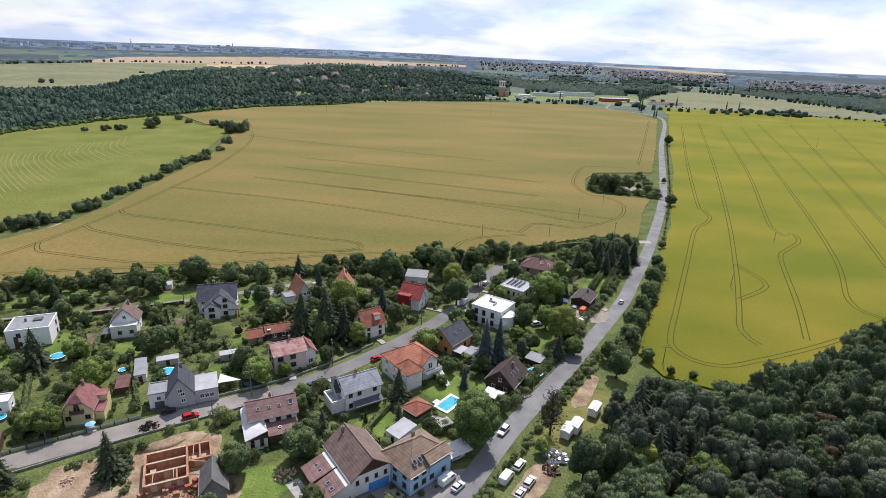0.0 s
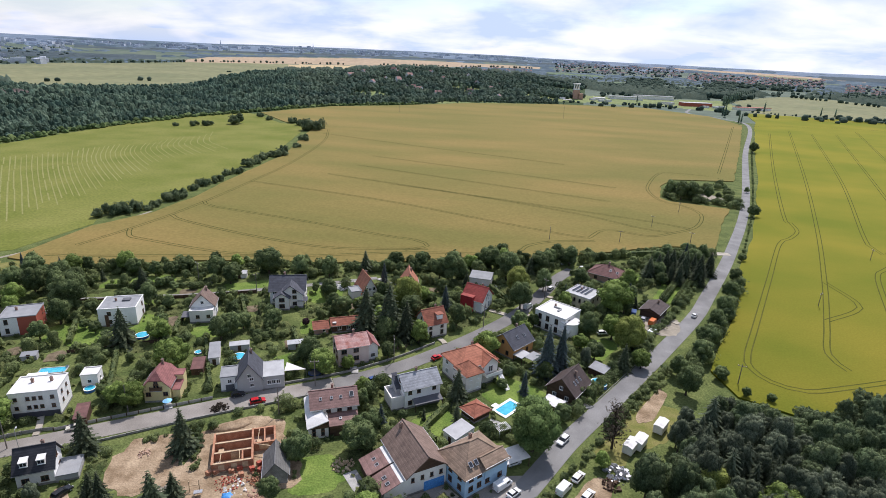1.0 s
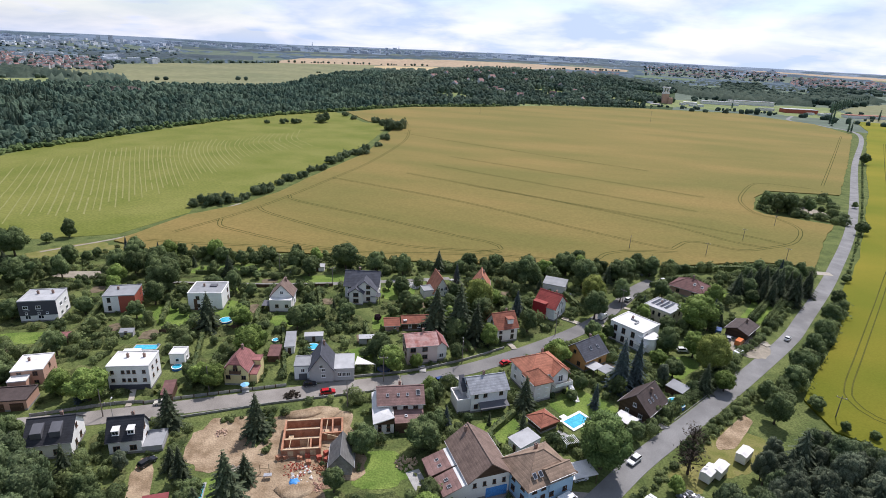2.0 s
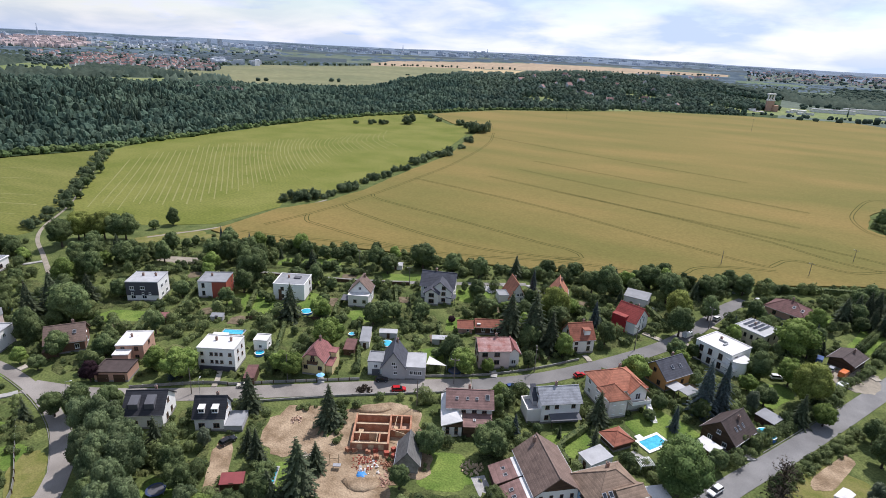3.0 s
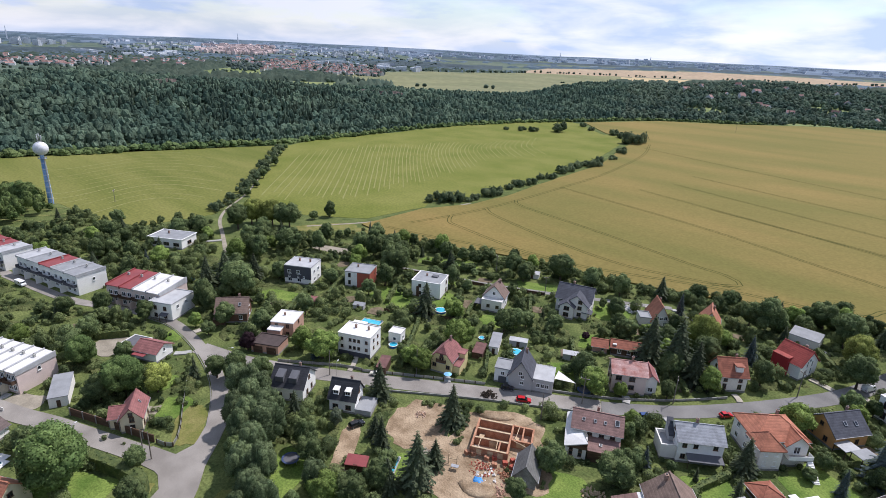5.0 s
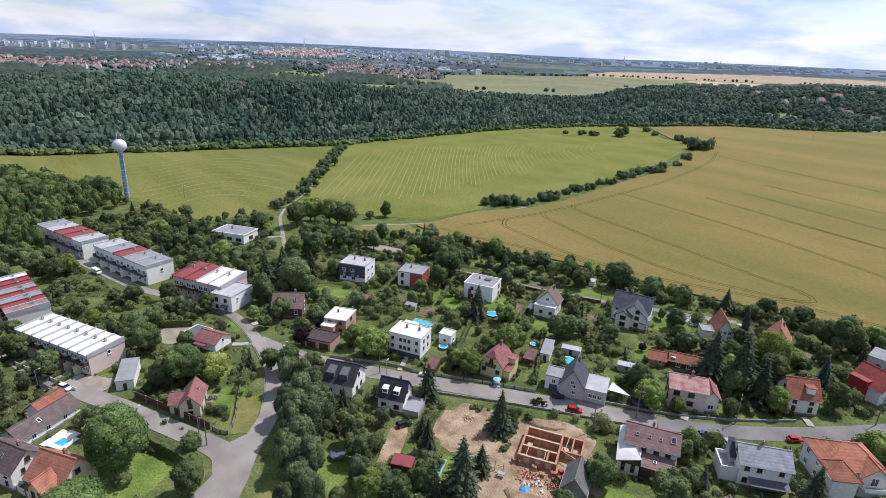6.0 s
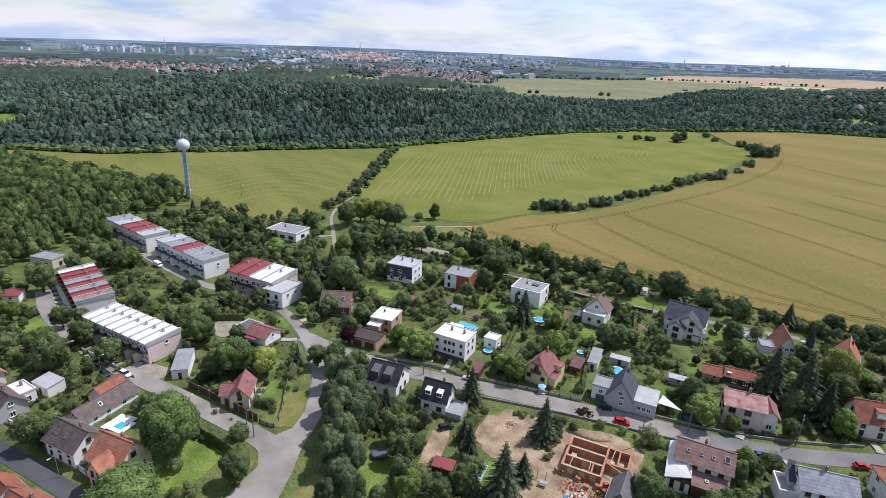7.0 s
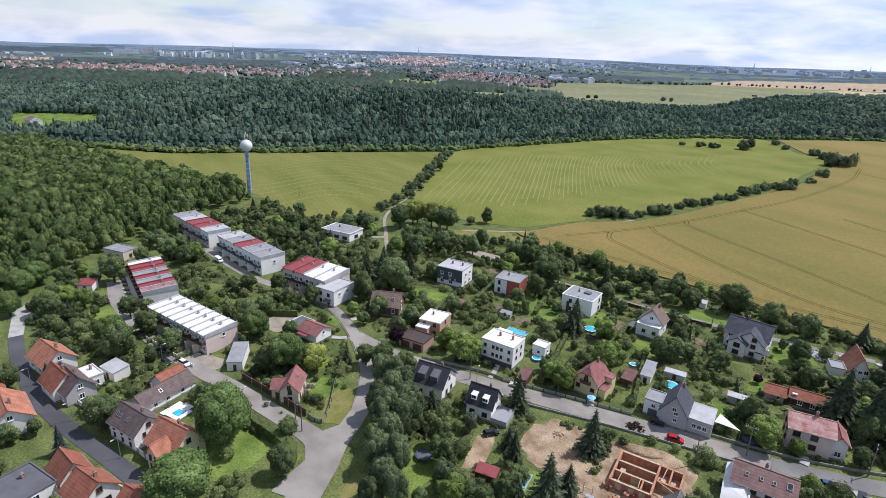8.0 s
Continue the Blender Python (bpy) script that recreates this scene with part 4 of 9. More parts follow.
u = flat_house("grey_cube_house", -160.2, 119.3, 29, 10.2, 9, 6.8, WHITE, ROOF_LIGHT, "cube house with dark grey front and white side walls", [-3, 0.5], [-1.5, 2], size=(1.5, 1.2), stacks=2)
part("cladding", boxes((0, -4.56, 2.2, 10.3, 0.1, 4.6)), DARKGREY, u, "dark grey upper cladding")
windows(u, 10.2, 9.3, "f", [-3.2, 0.2], [4.4], (1.4, 1.0))
windows(u, 10.2, 9.3, "f", [-3.2, 0.2, 2.4], [2.6], (0.7, 0.7))
u = flat_house("red_cube_house", -143.1, 132.5, 29, 9.6, 9, 5.9, WHITE, ROOF_GREY, "flat-roofed white house with one brick-red corner", [-3], [1.8], size=(1.0, 1.6), frame=FRAMEBROWN)
part("red_corner", boxes((2.4, -0.2, 0, 4.9, 8.7, 5.88)), BRICKRED, u, "brick-red plaster corner block")
u = flat_house("white_cube_house", -119.4, 144.2, 22, 11.3, 10, 6.2, WHITE, ROOF_GREY, "white flat-roofed house with grey deck behind a tall spruce", [-2.4], [2.4], WHITE, frame=FRAMEBROWN)
door(u, 11.3, 10, "f", -3.2, FRAMEBROWN, (1.1, 4.2))
part("roof_hatch", boxes((1.5, 1.5, 6.28, 2.4, 2.0, 0.5)), ROOF_DARK, u)
u = flat_house("white_block_house", -106.8, 99.1, 23, 10.6, 7.8, 6.6, WHITE, ROOF_WHITE, "large white flat-roofed house with shadow painted along its ground floor", [-4, -1.3, 0.1, 1.5, 4], [-1.5, 1.5], levels=(2.4, 4.7), size=(0.85, 0.9), frame=FRAMEBROWN, stacks=2)
# dark panel on the wall in place of the shadow at ground level
part("ground_floor", boxes((0, -3.92, 0, 10.2, 0.12, 1.5)), DARKGREY, u, "dark strip standing for the ground-floor shadow")
part("entrance_wing", boxes((-2.5, 5.2, 0, 4.5, 2.8, 6.2)), WHITE, u)
flat_house("garden_cabin", -103.2, 110.7, 22, 3.8, 3.8, 3.4, WHITE, ROOF_WHITE, "small white garden cabin with flat roof", [0], [0], levels=(1.2,), size=(1.0, 1.0), stacks=0)
u = gable_house("white_gable_house", -96.4, 152.5, 20, 7.6, 6.4, 4.6, 3.6, WHITE, ROOF_BROWN, "white house with steep brown gable roof", axis="d", front=[-2, 2], side=[0], stack=(0.1, 0.3))
flat_body(u, 7.6, 3.0, 3.8, OFFWHITE, ROOF_WHITE, y=-4.75)
windows(u, 7.6, 12.5, "f", [-1.2, 2.2], [1.6], (1.2, 1.0), FRAMEBROWN)
lean_to(u, -5.2, -4.4, 2.6, 4.4, 2.3, 2.5, ROOF_DARK)
u = gable_house("gabled_villa", -75.1, 170.2, 16, 11, 8.5, 5.2, 3.4, OFFWHITE, ROOF_SLATE, "pale grey villa with crossed dark slate gables", front=[-4, 4], side=[0], levels=(1.0, 3.6), stack=(-0.1, 0.05))
pitched_body(u, 7.4, 4.0, 4.9, 3.0, OFFWHITE, ROOF_SLATE, "d", x=1.4, y=-5.0)
pitched_body(u, 4.4, 3.0, 4.5, 1.5, OFFWHITE, ROOF_SLATE, "d", x=-1.2, y=-7.2)
windows(u, 4.4, 17.4, "f", [-1.2], [0.9, 3.0], (1.7, 1.3), FRAMEBROWN)
windows(u, 7.4, 14.0, "f", [2.6], [1.0, 3.2, 5.2], (1.3, 1.2), FRAMEBROWN)
part("carport", boxes((5.0, -5.6, 2.4, 3.2, 3.4, 0.15), (6.3, -7.0, 0, 0.15, 0.15, 2.4)), ROOF_SLATE, u)
u = gable_house("steep_roofed_cottage", -50.2, 181.2, 33, 6.6, 9.5, 2.6, 5.4, OFFWHITE, ROOF_VILLA, "cottage with a very steep red roof", axis="d", front=[-1.5, 1.5], side=[], levels=(0.9, 2.9), stack=(0.08, 0.2))
flat_body(u, 4.0, 5.5, 3.0, OFFWHITE, ROOF_GREY, x=-5.3, y=-1.5)
gable_house("orange_roofed_cottage", -36.0, 189.5, 14, 6.0, 8.0, 3.0, 4.4, OFFWHITE, ROOF_ORANGE, "small cottage with steep orange tile roof behind trees", axis="d", front=[-1.2, 1.2], side=[0], stack=(0.1, 0.1))
u = gable_house("garden_house", -49.5, 152.7, 25, 9, 4.6, 2.8, 1.3, TIMBER, ROOF_TERRA, "long low garden house with rusty tile roof", front=[-2, 1, 3], side=[], stack=None, attic=False, frame=FRAMEWHITE)
part("metal_patch", boxes((-3.6, -1.6, 3.1, 1.2, 1.0, 0.3)), ROOF_WHITE, u)
gable_house("brick_shed", -56.2, 149.5, 25, 4.2, 4.2, 2.4, 1.3, SALMON, ROOF_TERRA, "small brick garden shed with tiled roof", front=[0.8], side=[], size=(0.8, 0.8), stack=None, attic=False)
u = gable_house("pink_roofed_house", -42.4, 135.9, 30, 9.6, 8.4, 6.0, 1.9, PINKWALL, RUST, "two-storey house with faded pink metal roof", front=[-3, 0.8], side=[-1.8, 1.8], levels=(1.6, 4.0), size=(1.7, 1.3), frame=FRAMEBROWN, attic=False, stack=(0.1, 0.02))
pitched_body(u, 3.4, 7.0, 4.8, 1.4, OFFWHITE, ROOF_ROSE, "d", x=6.4, y=0.3)
windows(u, 16.2, 6.8, "f", [6.4], [1.2], (1.4, 1.3))
u = gable_house("red_roofed_house", -22.3, 156.6, 36, 8.4, 8.2, 4.6, 3.4, OFFWHITE, ROOF_TERRA, "white house with red tile roof and a dormer", front=[-2.4, 2.2], side=[0], levels=(0.9, 2.9), frame=FRAMEBROWN)
part("dormer", boxes((1.6, -2.2, 5.4, 2.2, 2.4, 1.5)), WHITE, u)
part("dormer_roof", boxes((1.6, -2.3, 6.9, 2.7, 3.0, 0.16)), ROOF_TERRA, u)
u = gable_house("red_house", -9.6, 178.4, -22, 7.6, 8.2, 4.8, 3.6, WHITE, ROOF_RED, "house with white gable, red roof and a red front block", front=[], side=[-1, 1.2], levels=(1.0, 3.4), size=(0.7, 2.0))
part("red_block", boxes((-1.6, -4.0, 0, 4.6, 2.4, 5.6)), REDWALL, u, "bright red plaster front block")
part("block_roof", boxes((-1.6, -3.6, 5.6, 4.8, 3.4, 0.2)), ROOF_RED, u)
u = thing("garden_bungalow", -9.8, 201.2, -6, "small bungalow with grey sloping roof under trees", "house")
lean_to(u, 0, 0, 8.6, 6, 2.8, 3.7, ROOF_GREY, OFFWHITE)
u = flat_house("modern_house", 17.5, 168.8, -33, 11, 9.9, 6.4, WHITE, ROOF_WHITE, "white modern house with flat white roof and rounded bay", [-3.6, -0.8, 2.4], [-2.6], levels=(1.0, 3.8), size=(1.2, 1.8), frame=FRAMEBROWN, stacks=1)
bay = bmesh.new()
bmesh.ops.create_cone(bay, cap_ends=True, segments=28, radius1=3.0, radius2=3.0, depth=5.0, matrix=Matrix.Translation((5.6, -2.2, 2.5)))
part("round_bay", bay, WHITE, u)
bay = bmesh.new()
bmesh.ops.create_cone(bay, cap_ends=True, segments=28, radius1=3.3, radius2=3.3, depth=0.3, matrix=Matrix.Translation((5.6, -2.2, 5.15)))
part("bay_roof", bay, ROOF_WHITE, u)
balcony(u, 5.6, -4.6, 2.6, 4.0, 1.6, WHITE)
part("roof_vent", boxes((-0.6, 0.6, 6.48, 2.6, 0.5, 0.5), (0.8, -0.6, 6.48, 0.6, 1.8, 0.4)), ROOF_GREY, u)
u = flat_house("solar_house", 27.8, 189.0, -33, 10.6, 10.4, 5.6, CREAM, ROOF_LIGHT, "cream house with rows of solar panels on its flat roof", [-3.4, -1.1, 1.2, 3.4], [-2, 2], levels=(3.1,), size=(0.9, 1.5), frame=FRAMEBROWN)
PANEL = surface("solar_panel", (0.02, 0.025, 0.05), (0.04, 0.045, 0.075), 1.0, 6.0, 0.25, 0.02, 0.002, spec=0.6)
for i in range(4):
    row = part("solar_panel", boxes((0, 0, 0, 1.1, 6.5, 0.06)), PANEL, u)
    row.matrix_basis = pose(-3.6 + 1.75 * i, 1.0, 5.95, 0, -18, 0)
    part("panel_rack", boxes((0.3, 0, -0.32, 0.08, 6.3, 0.3)), METAL, row)
u = gable_house("hipped_bungalow", 40.2, 216.9, -27, 12.5, 9.5, 3.2, 2.7, SALMON, ROOF_MAROON, "bungalow with maroon hipped roof and two skylights", hip=True, front=[-3, 2.6], side=[0], frame=FRAMEBROWN, stack=(0.02, 0.02))
skylight(u, 1.8, -2.3, 4.75, 28)
skylight(u, 4.6, -2.6, 4.5, 28)
u = gable_house("orange_house", 3.4, 150.6, -38, 9.0, 10.4, 4.0, 3.4, ORANGEWALL, ROOF_SLATE, "orange house with dark slate gable roof and skylights", axis="d", front=[-2.2, 2.0], side=[-2, 2], frame=FRAMEBROWN, stack=(-0.1, 0.25))
skylight(u, 2.4, -0.8, 5.75, 37, 90)
skylight(u, 2.6, 2.4, 5.6, 37, 90)
u = thing("carport", 7.4, 144.6, -36, "low carport with two grey flat roofs", "carport")
lean_to(u, -1.1, -0.6, 3.2, 4.2, 2.3, 2.5, ROOF_LIGHT)
lean_to(u, 2.1, 0.6, 3.0, 4.4, 2.5, 2.7, ROOF_GREY)
u = gable_house("terracotta_villa", -8.2, 134.2, 40, 12.2, 9.6, 6.0, 2.9, OFFWHITE, ROOF_VILLA, "large white villa with hipped terracotta roof and outdoor stairs", hip=True, front=[1.2, 4.2], side=[-2.5, 1.5], levels=(1.2, 3.8), stack=(0.1, 0.1))
pitched_body(u, 5.2, 5.5, 5.7, 2.2, OFFWHITE, ROOF_VILLA, "d", x=-3.8, y=-5.0, hip=True)
pitched_body(u, 5.0, 3.4, 5.8, 2.0, OFFWHITE, ROOF_VILLA, "d", x=3.0, y=-4.4)
windows(u, 5.0, 12.2, "f", [3.0], [3.4], (1.5, 1.8))
windows(u, 5.2, 15.4, "f", [-5.0, -2.6], [1.2, 3.7], (0.9, 1.3))
balcony(u, 3.2, -6.1, 2.8, 5.6, 1.8, WHITE)
for i in range(14):
    part("stair_step", boxes((5.3, -8.06 - 0.28 * i, 0, 1.3, 0.28, 2.8 - 0.2 * i)), WHITE, u)
u = gable_house("grey_tiled_house", -20.2, 120.6, 33, 10.6, 7.6, 6.0, 2.3, WHITE, ROOF_GREYTILE, "white two-storey house with light grey tiled roof and glazed veranda", front=[-3.8, -1.2, 3.4], side=[0], levels=(1.2, 4.2), size=(1.1, 1.2), frame=FRAMEBROWN, stack=(-0.05, 0.02))
lean_to(u, 1.0, -5.0, 8.4, 2.6, 2.3, 2.8, ROOF_DARK, name="veranda_roof")
flat_body(u, 3.6, 6.0, 3.1, OFFWHITE, ROOF_GREY, x=-7.1, y=-0.2, parapet=0.9, cope=OFFWHITE)
lean_to(u, -5.9, 1.4, 1.6, 4.0, 4.6, 7.2, ROOF_SLATE, GREYWALL)
u = gable_house("slate_roofed_house", -64.0, 118.2, 24, 7.0, 9.2, 4.2, 4.4, GREYWALL, ROOF_SLATE, "grey house with steep dark slate gable and two flat-roofed wings", axis="d", front=[0.6], side=[], levels=(1.7, 3.5), size=(1.1, 1.0), stack=(0.08, 0.3))
flat_body(u, 4.6, 6.0, 4.2, WHITE, ROOF_GREY, x=-5.8, y=0.4)
windows(u, 16.2, 5.2, "f", [-5.6], [2.4], (1.1, 1.1))
door(u, 16.2, 5.2, "f", -5.6, ROOF_DARK, (2.4, 2.0), "garage_door")
flat_body(u, 6.2, 8.6, 3.9, GREYWALL, ROOF_LIGHT, x=6.6, y=0.2, parapet=0.14)
windows(u, 19, 8.2, "f", [5.4, 6.7, 8.0], [1.6], (1.1, 1.2))
u = gable_house("brown_roofed_house", -38.5, 109.0, 24, 11.6, 8.0, 5.8, 2.4, OFFWHITE, ROOF_DULL, "two-storey house with faded brown-pink roof and lower front roof", front=[-1.6, 1.2, 3.8], side=[0], levels=(1.2, 4.2), frame=FRAMEBROWN, attic=False, stack=(0.0, 0.3))
for sx in (-3.4, -0.6, 1.8):
    skylight(u, sx, -2.2, 7.05, 31, 0, 0.7, 0.8)
skylight(u, 4.6, -1.8, 7.25, 31, 0, 1.1, 1.5)
lean_to(u, 2.0, -6.1, 7.6, 4.2, 3.0, 4.0, ROOF_DULL, TIMBER)
skylight(u, 1.2, -6.2, 3.62, 13, 0, 0.7, 0.7)
part("veranda_rail", boxes((2.0, -8.3, 2.2, 7.4, 0.06, 0.8)), TIMBER, u)
part("wall", prism([(-6.9, 0), (-2.0, 0), (-2.0, 4.4), (-6.9, 2.9)], -8.0, -4.02, "d"), OFFWHITE, u)
part("white_roof", thick_sheet([(-7.3, -8.3, 3.05), (-1.8, -8.3, 4.75), (-3.4, -4.0, 5.6), (-5.9, 2.6, 5.75), (-7.5, 2.6, 5.0), (-7.5, -3.9, 4.3)], [(0, 1, 2, 3, 4, 5)], 0.12), ROOF_WHITE, u, "white metal roof sheet")
windows(u, 4.9, 16.0, "f", [-5.6, -3.4], [0.8, 2.0], (0.9, 1.0), FRAMEBROWN)
part("gable_cladding", prism([(-6.9, 2.7), (-2.0, 2.7), (-2.0, 4.3)], -8.06, -8.0, "d"), TIMBER, u, "dark timber gable cladding")
u = gable_house("chalet", -16.0, 94.6, 35.5, 8.6, 12.0, 5.4, 3.2, OFFWHITE, ROOF_BROWN, "large chalet with dark brown roof and white-blue gable front", axis="d", front=[-3.2, -1.1, 1.0, 3.1], side=[], levels=(3.2,), size=(0.7, 1.0), frame=FRAMEBROWN, attic=False, stack=(-0.12, 0.42), over=0.7)
part("gable_cladding", prism([(-4.3, 5.3), (4.3, 5.3), (0, 8.35)], -6.1, -6.02, "d"), TIMBER, u, "dark timber gable cladding")
BLUEPAINT = surface("blue_garage_doors", (0.06, 0.22, 0.55), (0.10, 0.30, 0.62), 1.5, 6.0, 0.5, 0.1, 0.01)
door(u, 8.6, 12, "f", 1.6, BLUEPAINT, (4.6, 2.3), "garage_door")
for k in range(2):
    y0, y1 = -6.2 + 5.9 * k, -0.7 + 5.9 * k
    part("wall", prism([(-9.3 - 0.8 * k, 0), (-4.3, 0), (-4.3, 4.4), (-9.3 - 0.8 * k, 2.7)], y0 + 0.2, y1 - 0.2, "d"), TIMBER if k else OFFWHITE, u)
    part("wing_roof", thick_sheet([(-9.8 - 0.8 * k, y0, 2.75), (-5.9, y0, 4.2), (-5.9, y1, 4.2), (-9.8 - 0.8 * k, y1, 2.75)], [(0, 1, 2, 3)], 0.16), ROOF_DULL, u)
    part("roof_strip", thick_sheet([(-5.88, y0, 4.24), (-4.32, y0, 4.6), (-4.32, y1, 4.6), (-5.88, y1, 4.24)], [(0, 1, 2, 3)], 0.16), ROOF_WHITE, u, "white metal strip")
    for sy in (1.6, 3.4):
        skylight(u, -8.0, y0 + sy, 3.5, 20, 270, 0.8, 0.9)
u = gable_house("blue_house", -4.0, 95.6, 45, 11.4, 9.4, 5.6, 3.4, BLUEWALL, ROOF_TAN, "light blue house with hipped tan roof at the road corner", hip=True, front=[-4.2, -2.0, 0.2, 3.6], side=[-3, 0, 3], levels=(1.6, 4.0), size=(1.1, 1.2), frame=FRAMEBROWN, stack=(0.1, 0.25))
pitched_body(u, 5.4, 3.2, 6.4, 1.0, BLUEWALL, ROOF_TAN, "w", x=2.0, y=-3.4, plinth=False, z=3.0)
for sx in (-3.6, -2.2):
    skylight(u, sx, -3.6, 6.95, 36)
u = gable_house("half_hipped_house", -83.2, 109.7, 16, 7.0, 8.2, 4.6, 3.4, YELLOW, ROOF_ROSE, "pale yellow house with half-hipped rose tile roof", axis="d", clip=0.45, front=[-2.3, 2.3], side=[-2], levels=(1.8,), size=(1.3, 1.1), frame=FRAMEBROWN, stack=(0.05, 0.25))
windows(u, 7.0, 8.2, "f", [-0.4, 0.4], [4.0], (0.6, 1.2), FRAMEBROWN)
balcony(u, 0, -4.1, 3.4, 3.2, 0.8, TIMBER)
lean_to(u, 4.7, -0.8, 2.4, 4.4, 2.8, 3.4, ROOF_ROSE, YELLOW)
lean_to(u, 4.5, 2.6, 2.8, 3.0, 4.9, 5.1, ROOF_ROSE, YELLOW)
u = gable_house("dark_roofed_house", -103.6, 74.1, 31, 9.6, 9.6, 4.3, 3.5, WHITE, ROOF_BLACK, "white house with black tiled roof and two box dormers", front=[-2, 1.5], side=[-1.6, 1.6], frame=FRAMEBROWN)
for sx in (-2.4, 1.6):
    part("dormer", prism([(-4.1, 5.0), (-1.2, 5.0), (-1.2, 7.3), (-4.1, 6.4)], sx - 1.2, sx + 1.2, "w"), ROOF_DARK, u)
u = gable_house("twin_dormer_house", -89.6, 79.3, 29, 7.2, 6.6, 4.0, 3.4, WHITE, ROOF_BLACK, "white house with dark slate roof, white dormer windows and side terrace", front=[-1.9, 1.7], side=[0.9], size=(1.5, 1.2), frame=FRAMEBROWN)
for sx in (-1.8, 1.5):
    part("dormer_roof", prism([(-3.2, 5.75), (-1.2, 5.95), (-1.2, 6.1), (-3.2, 5.9)], sx - 0.85, sx + 0.85, "w"), ROOF_WHITE, u)
    window(u, sx, -2.9, 4.75, 0, 1.4, 0.95, FRAMEWHITE)
    part("dormer", boxes((sx, -2.1, 4.4, 1.5, 1.5, 1.4)), OFFWHITE, u)
flat_body(u, 4.4, 6.2, 1.5, GREYWALL, ROOF_GREY, x=5.8, y=-0.4, parapet=0.15)
u = gable_house("cream_house", -119.0, 42.5, 57, 5.2, 8.8, 4.2, 2.6, CREAM, ROOF_ROSE, "cream house with rose-red gable roof in a walled corner garden", axis="d", front=[0.2], side=[-2.5, 2.2], levels=(0.8, 2.9), frame=FRAMEBROWN, stack=None)
skylight(u, 1.4, 0.6, 5.55, 45, 90, 0.7, 0.9)
pitched_body(u, 3.4, 5.6, 3.4, 1.6, CREAM, ROOF_ROSE, "w", x=-3.9, y=0.6)
u = gable_house("dark_brown_house", 18.5, 130.5, -30, 9.0, 10.4, 3.6, 4.0, TIMBER, ROOF_BLACKBROWN, "dark brown house with steep blackish roof and skylights", axis="d", front=[-2, 2], side=[-2], stack=(0.15, 0.1))
for sy in (-2.0, -0.4, 1.6):
    skylight(u, 2.6, sy, 5.4, 42, 90, 0.6, 1.3)
u = gable_house("roadside_barn", 52.2, 186.6, -30, 6.4, 9.6, 2.8, 1.2, TIMBER, ROOF_BLACKBROWN, "long dark-roofed workshop beside a yard of parked vans", axis="d", front=[], side=[], stack=(0.1, 0.2), attic=False)
u = thing("annexed_house", -144.6, 58.0, 24, "house with dark flat annex and red roof behind a lawn", "house")
pitched_body(u, 7.8, 6.8, 3.4, 1.8, WHITE, ROOF_ROSE, "w")
windows(u, 7.8, 6.8, "r", [0], [2.4], (0.9, 1.2))
flat_body(u, 6.4, 7.2, 3.0, GREYWALL, ROOF_DARK, x=-7.2, y=0.4, cope=ROOF_WHITE)
part("red_sheet", boxes((-1.0, -4.2, 2.7, 4.2, 2.4, 0.14)), ROOF_REDFLAT, u)

# ---- small buildings ----
def shed(name, x, y, rot, w, d, hgt, wall, roof, label, kindof="shed", slope=0.5):
    u = thing(name, x, y, rot, label, kindof)
    lean_to(u, 0, 0, w, d, hgt - slope, hgt, roof, wall)
    door(u, w - 0.3, d - 0.4, "f", 0.0, TIMBER, (0.9, 1.8))
    return u


shed("grey_garage", -141.6, 35.0, 65, 4.8, 11.5, 3.2, OFFWHITE, ROOF_GREY, "long grey-roofed garage by the lane", "garage")
shed("red_garden_shed", -214.7, 3.0, 60, 5.2, 4.2, 3.2, OFFWHITE, ROOF_REDFLAT, "garden shed with bright red sloping roof", slope=0.9)
flat_house("beige_bungalow", -243.7, 15.5, 35, 10.5, 6.5, 3.8, BEIGE, ROOF_GREY, "beige flat-roofed bungalow in front of woods", [2.5], [0], levels=(1.1,), frame=FRAMEBROWN, stacks=0)
shed("tool_shed", -94.7, 96.9, 29, 2.8, 5.6, 2.8, TIMBER, ROOF_MAROON, "narrow brown tool shed beside the street")
gable_house("stone_hut", -44.0, 88.8, 22, 4.4, 6.6, 2.8, 2.6, STONEBASE, ROOF_STONE, "old stone hut with steep grey roof", axis="d", front=[0], side=[], size=(0.5, 0.7), stack=None, attic=False)
u = thing("white_carport", 4.6, 100.6, 35, "carport with white membrane roof beside the blue house", "carport")
lean_to(u, 0, 0, 6.0, 4.4, 2.6, 2.8, ROOF_WHITE)
u = gable_house("gazebo", -4.9, 116.3, -42, 4.6, 5.0, 2.2, 1.2, TIMBER, ROOF_TERRA, "garden gazebo with terracotta roof beside the pool", hip=True, stack=None)
shed("brown_store", -8.0, 106.8, -40, 4.4, 6.0, 3.0, OFFWHITE, ROOF_LIGHT, "store with pale corrugated roof")
shed("white_roofed_shed", 14.3, 122.6, -33, 5.0, 3.4, 2.7, TIMBER, ROOF_WHITE, "low shed with white roof sheet and hatch")
shed("grey_shed", 28.0, 142.0, -36, 5.0, 4.0, 2.6, TIMBER, ROOF_GREY, "grey-roofed garden shed near the road")
shed("long_shed", -79.6, 128.4, 26, 3.0, 8.4, 2.9, OFFWHITE, ROOF_GREY, "long narrow shed with grey sheet roof")
shed("red_roofed_shed", -80.6, 121.7, 22, 3.2, 5.6, 2.5, TIMBER, ROOF_MAROON, "small brown shed with dull red roof")
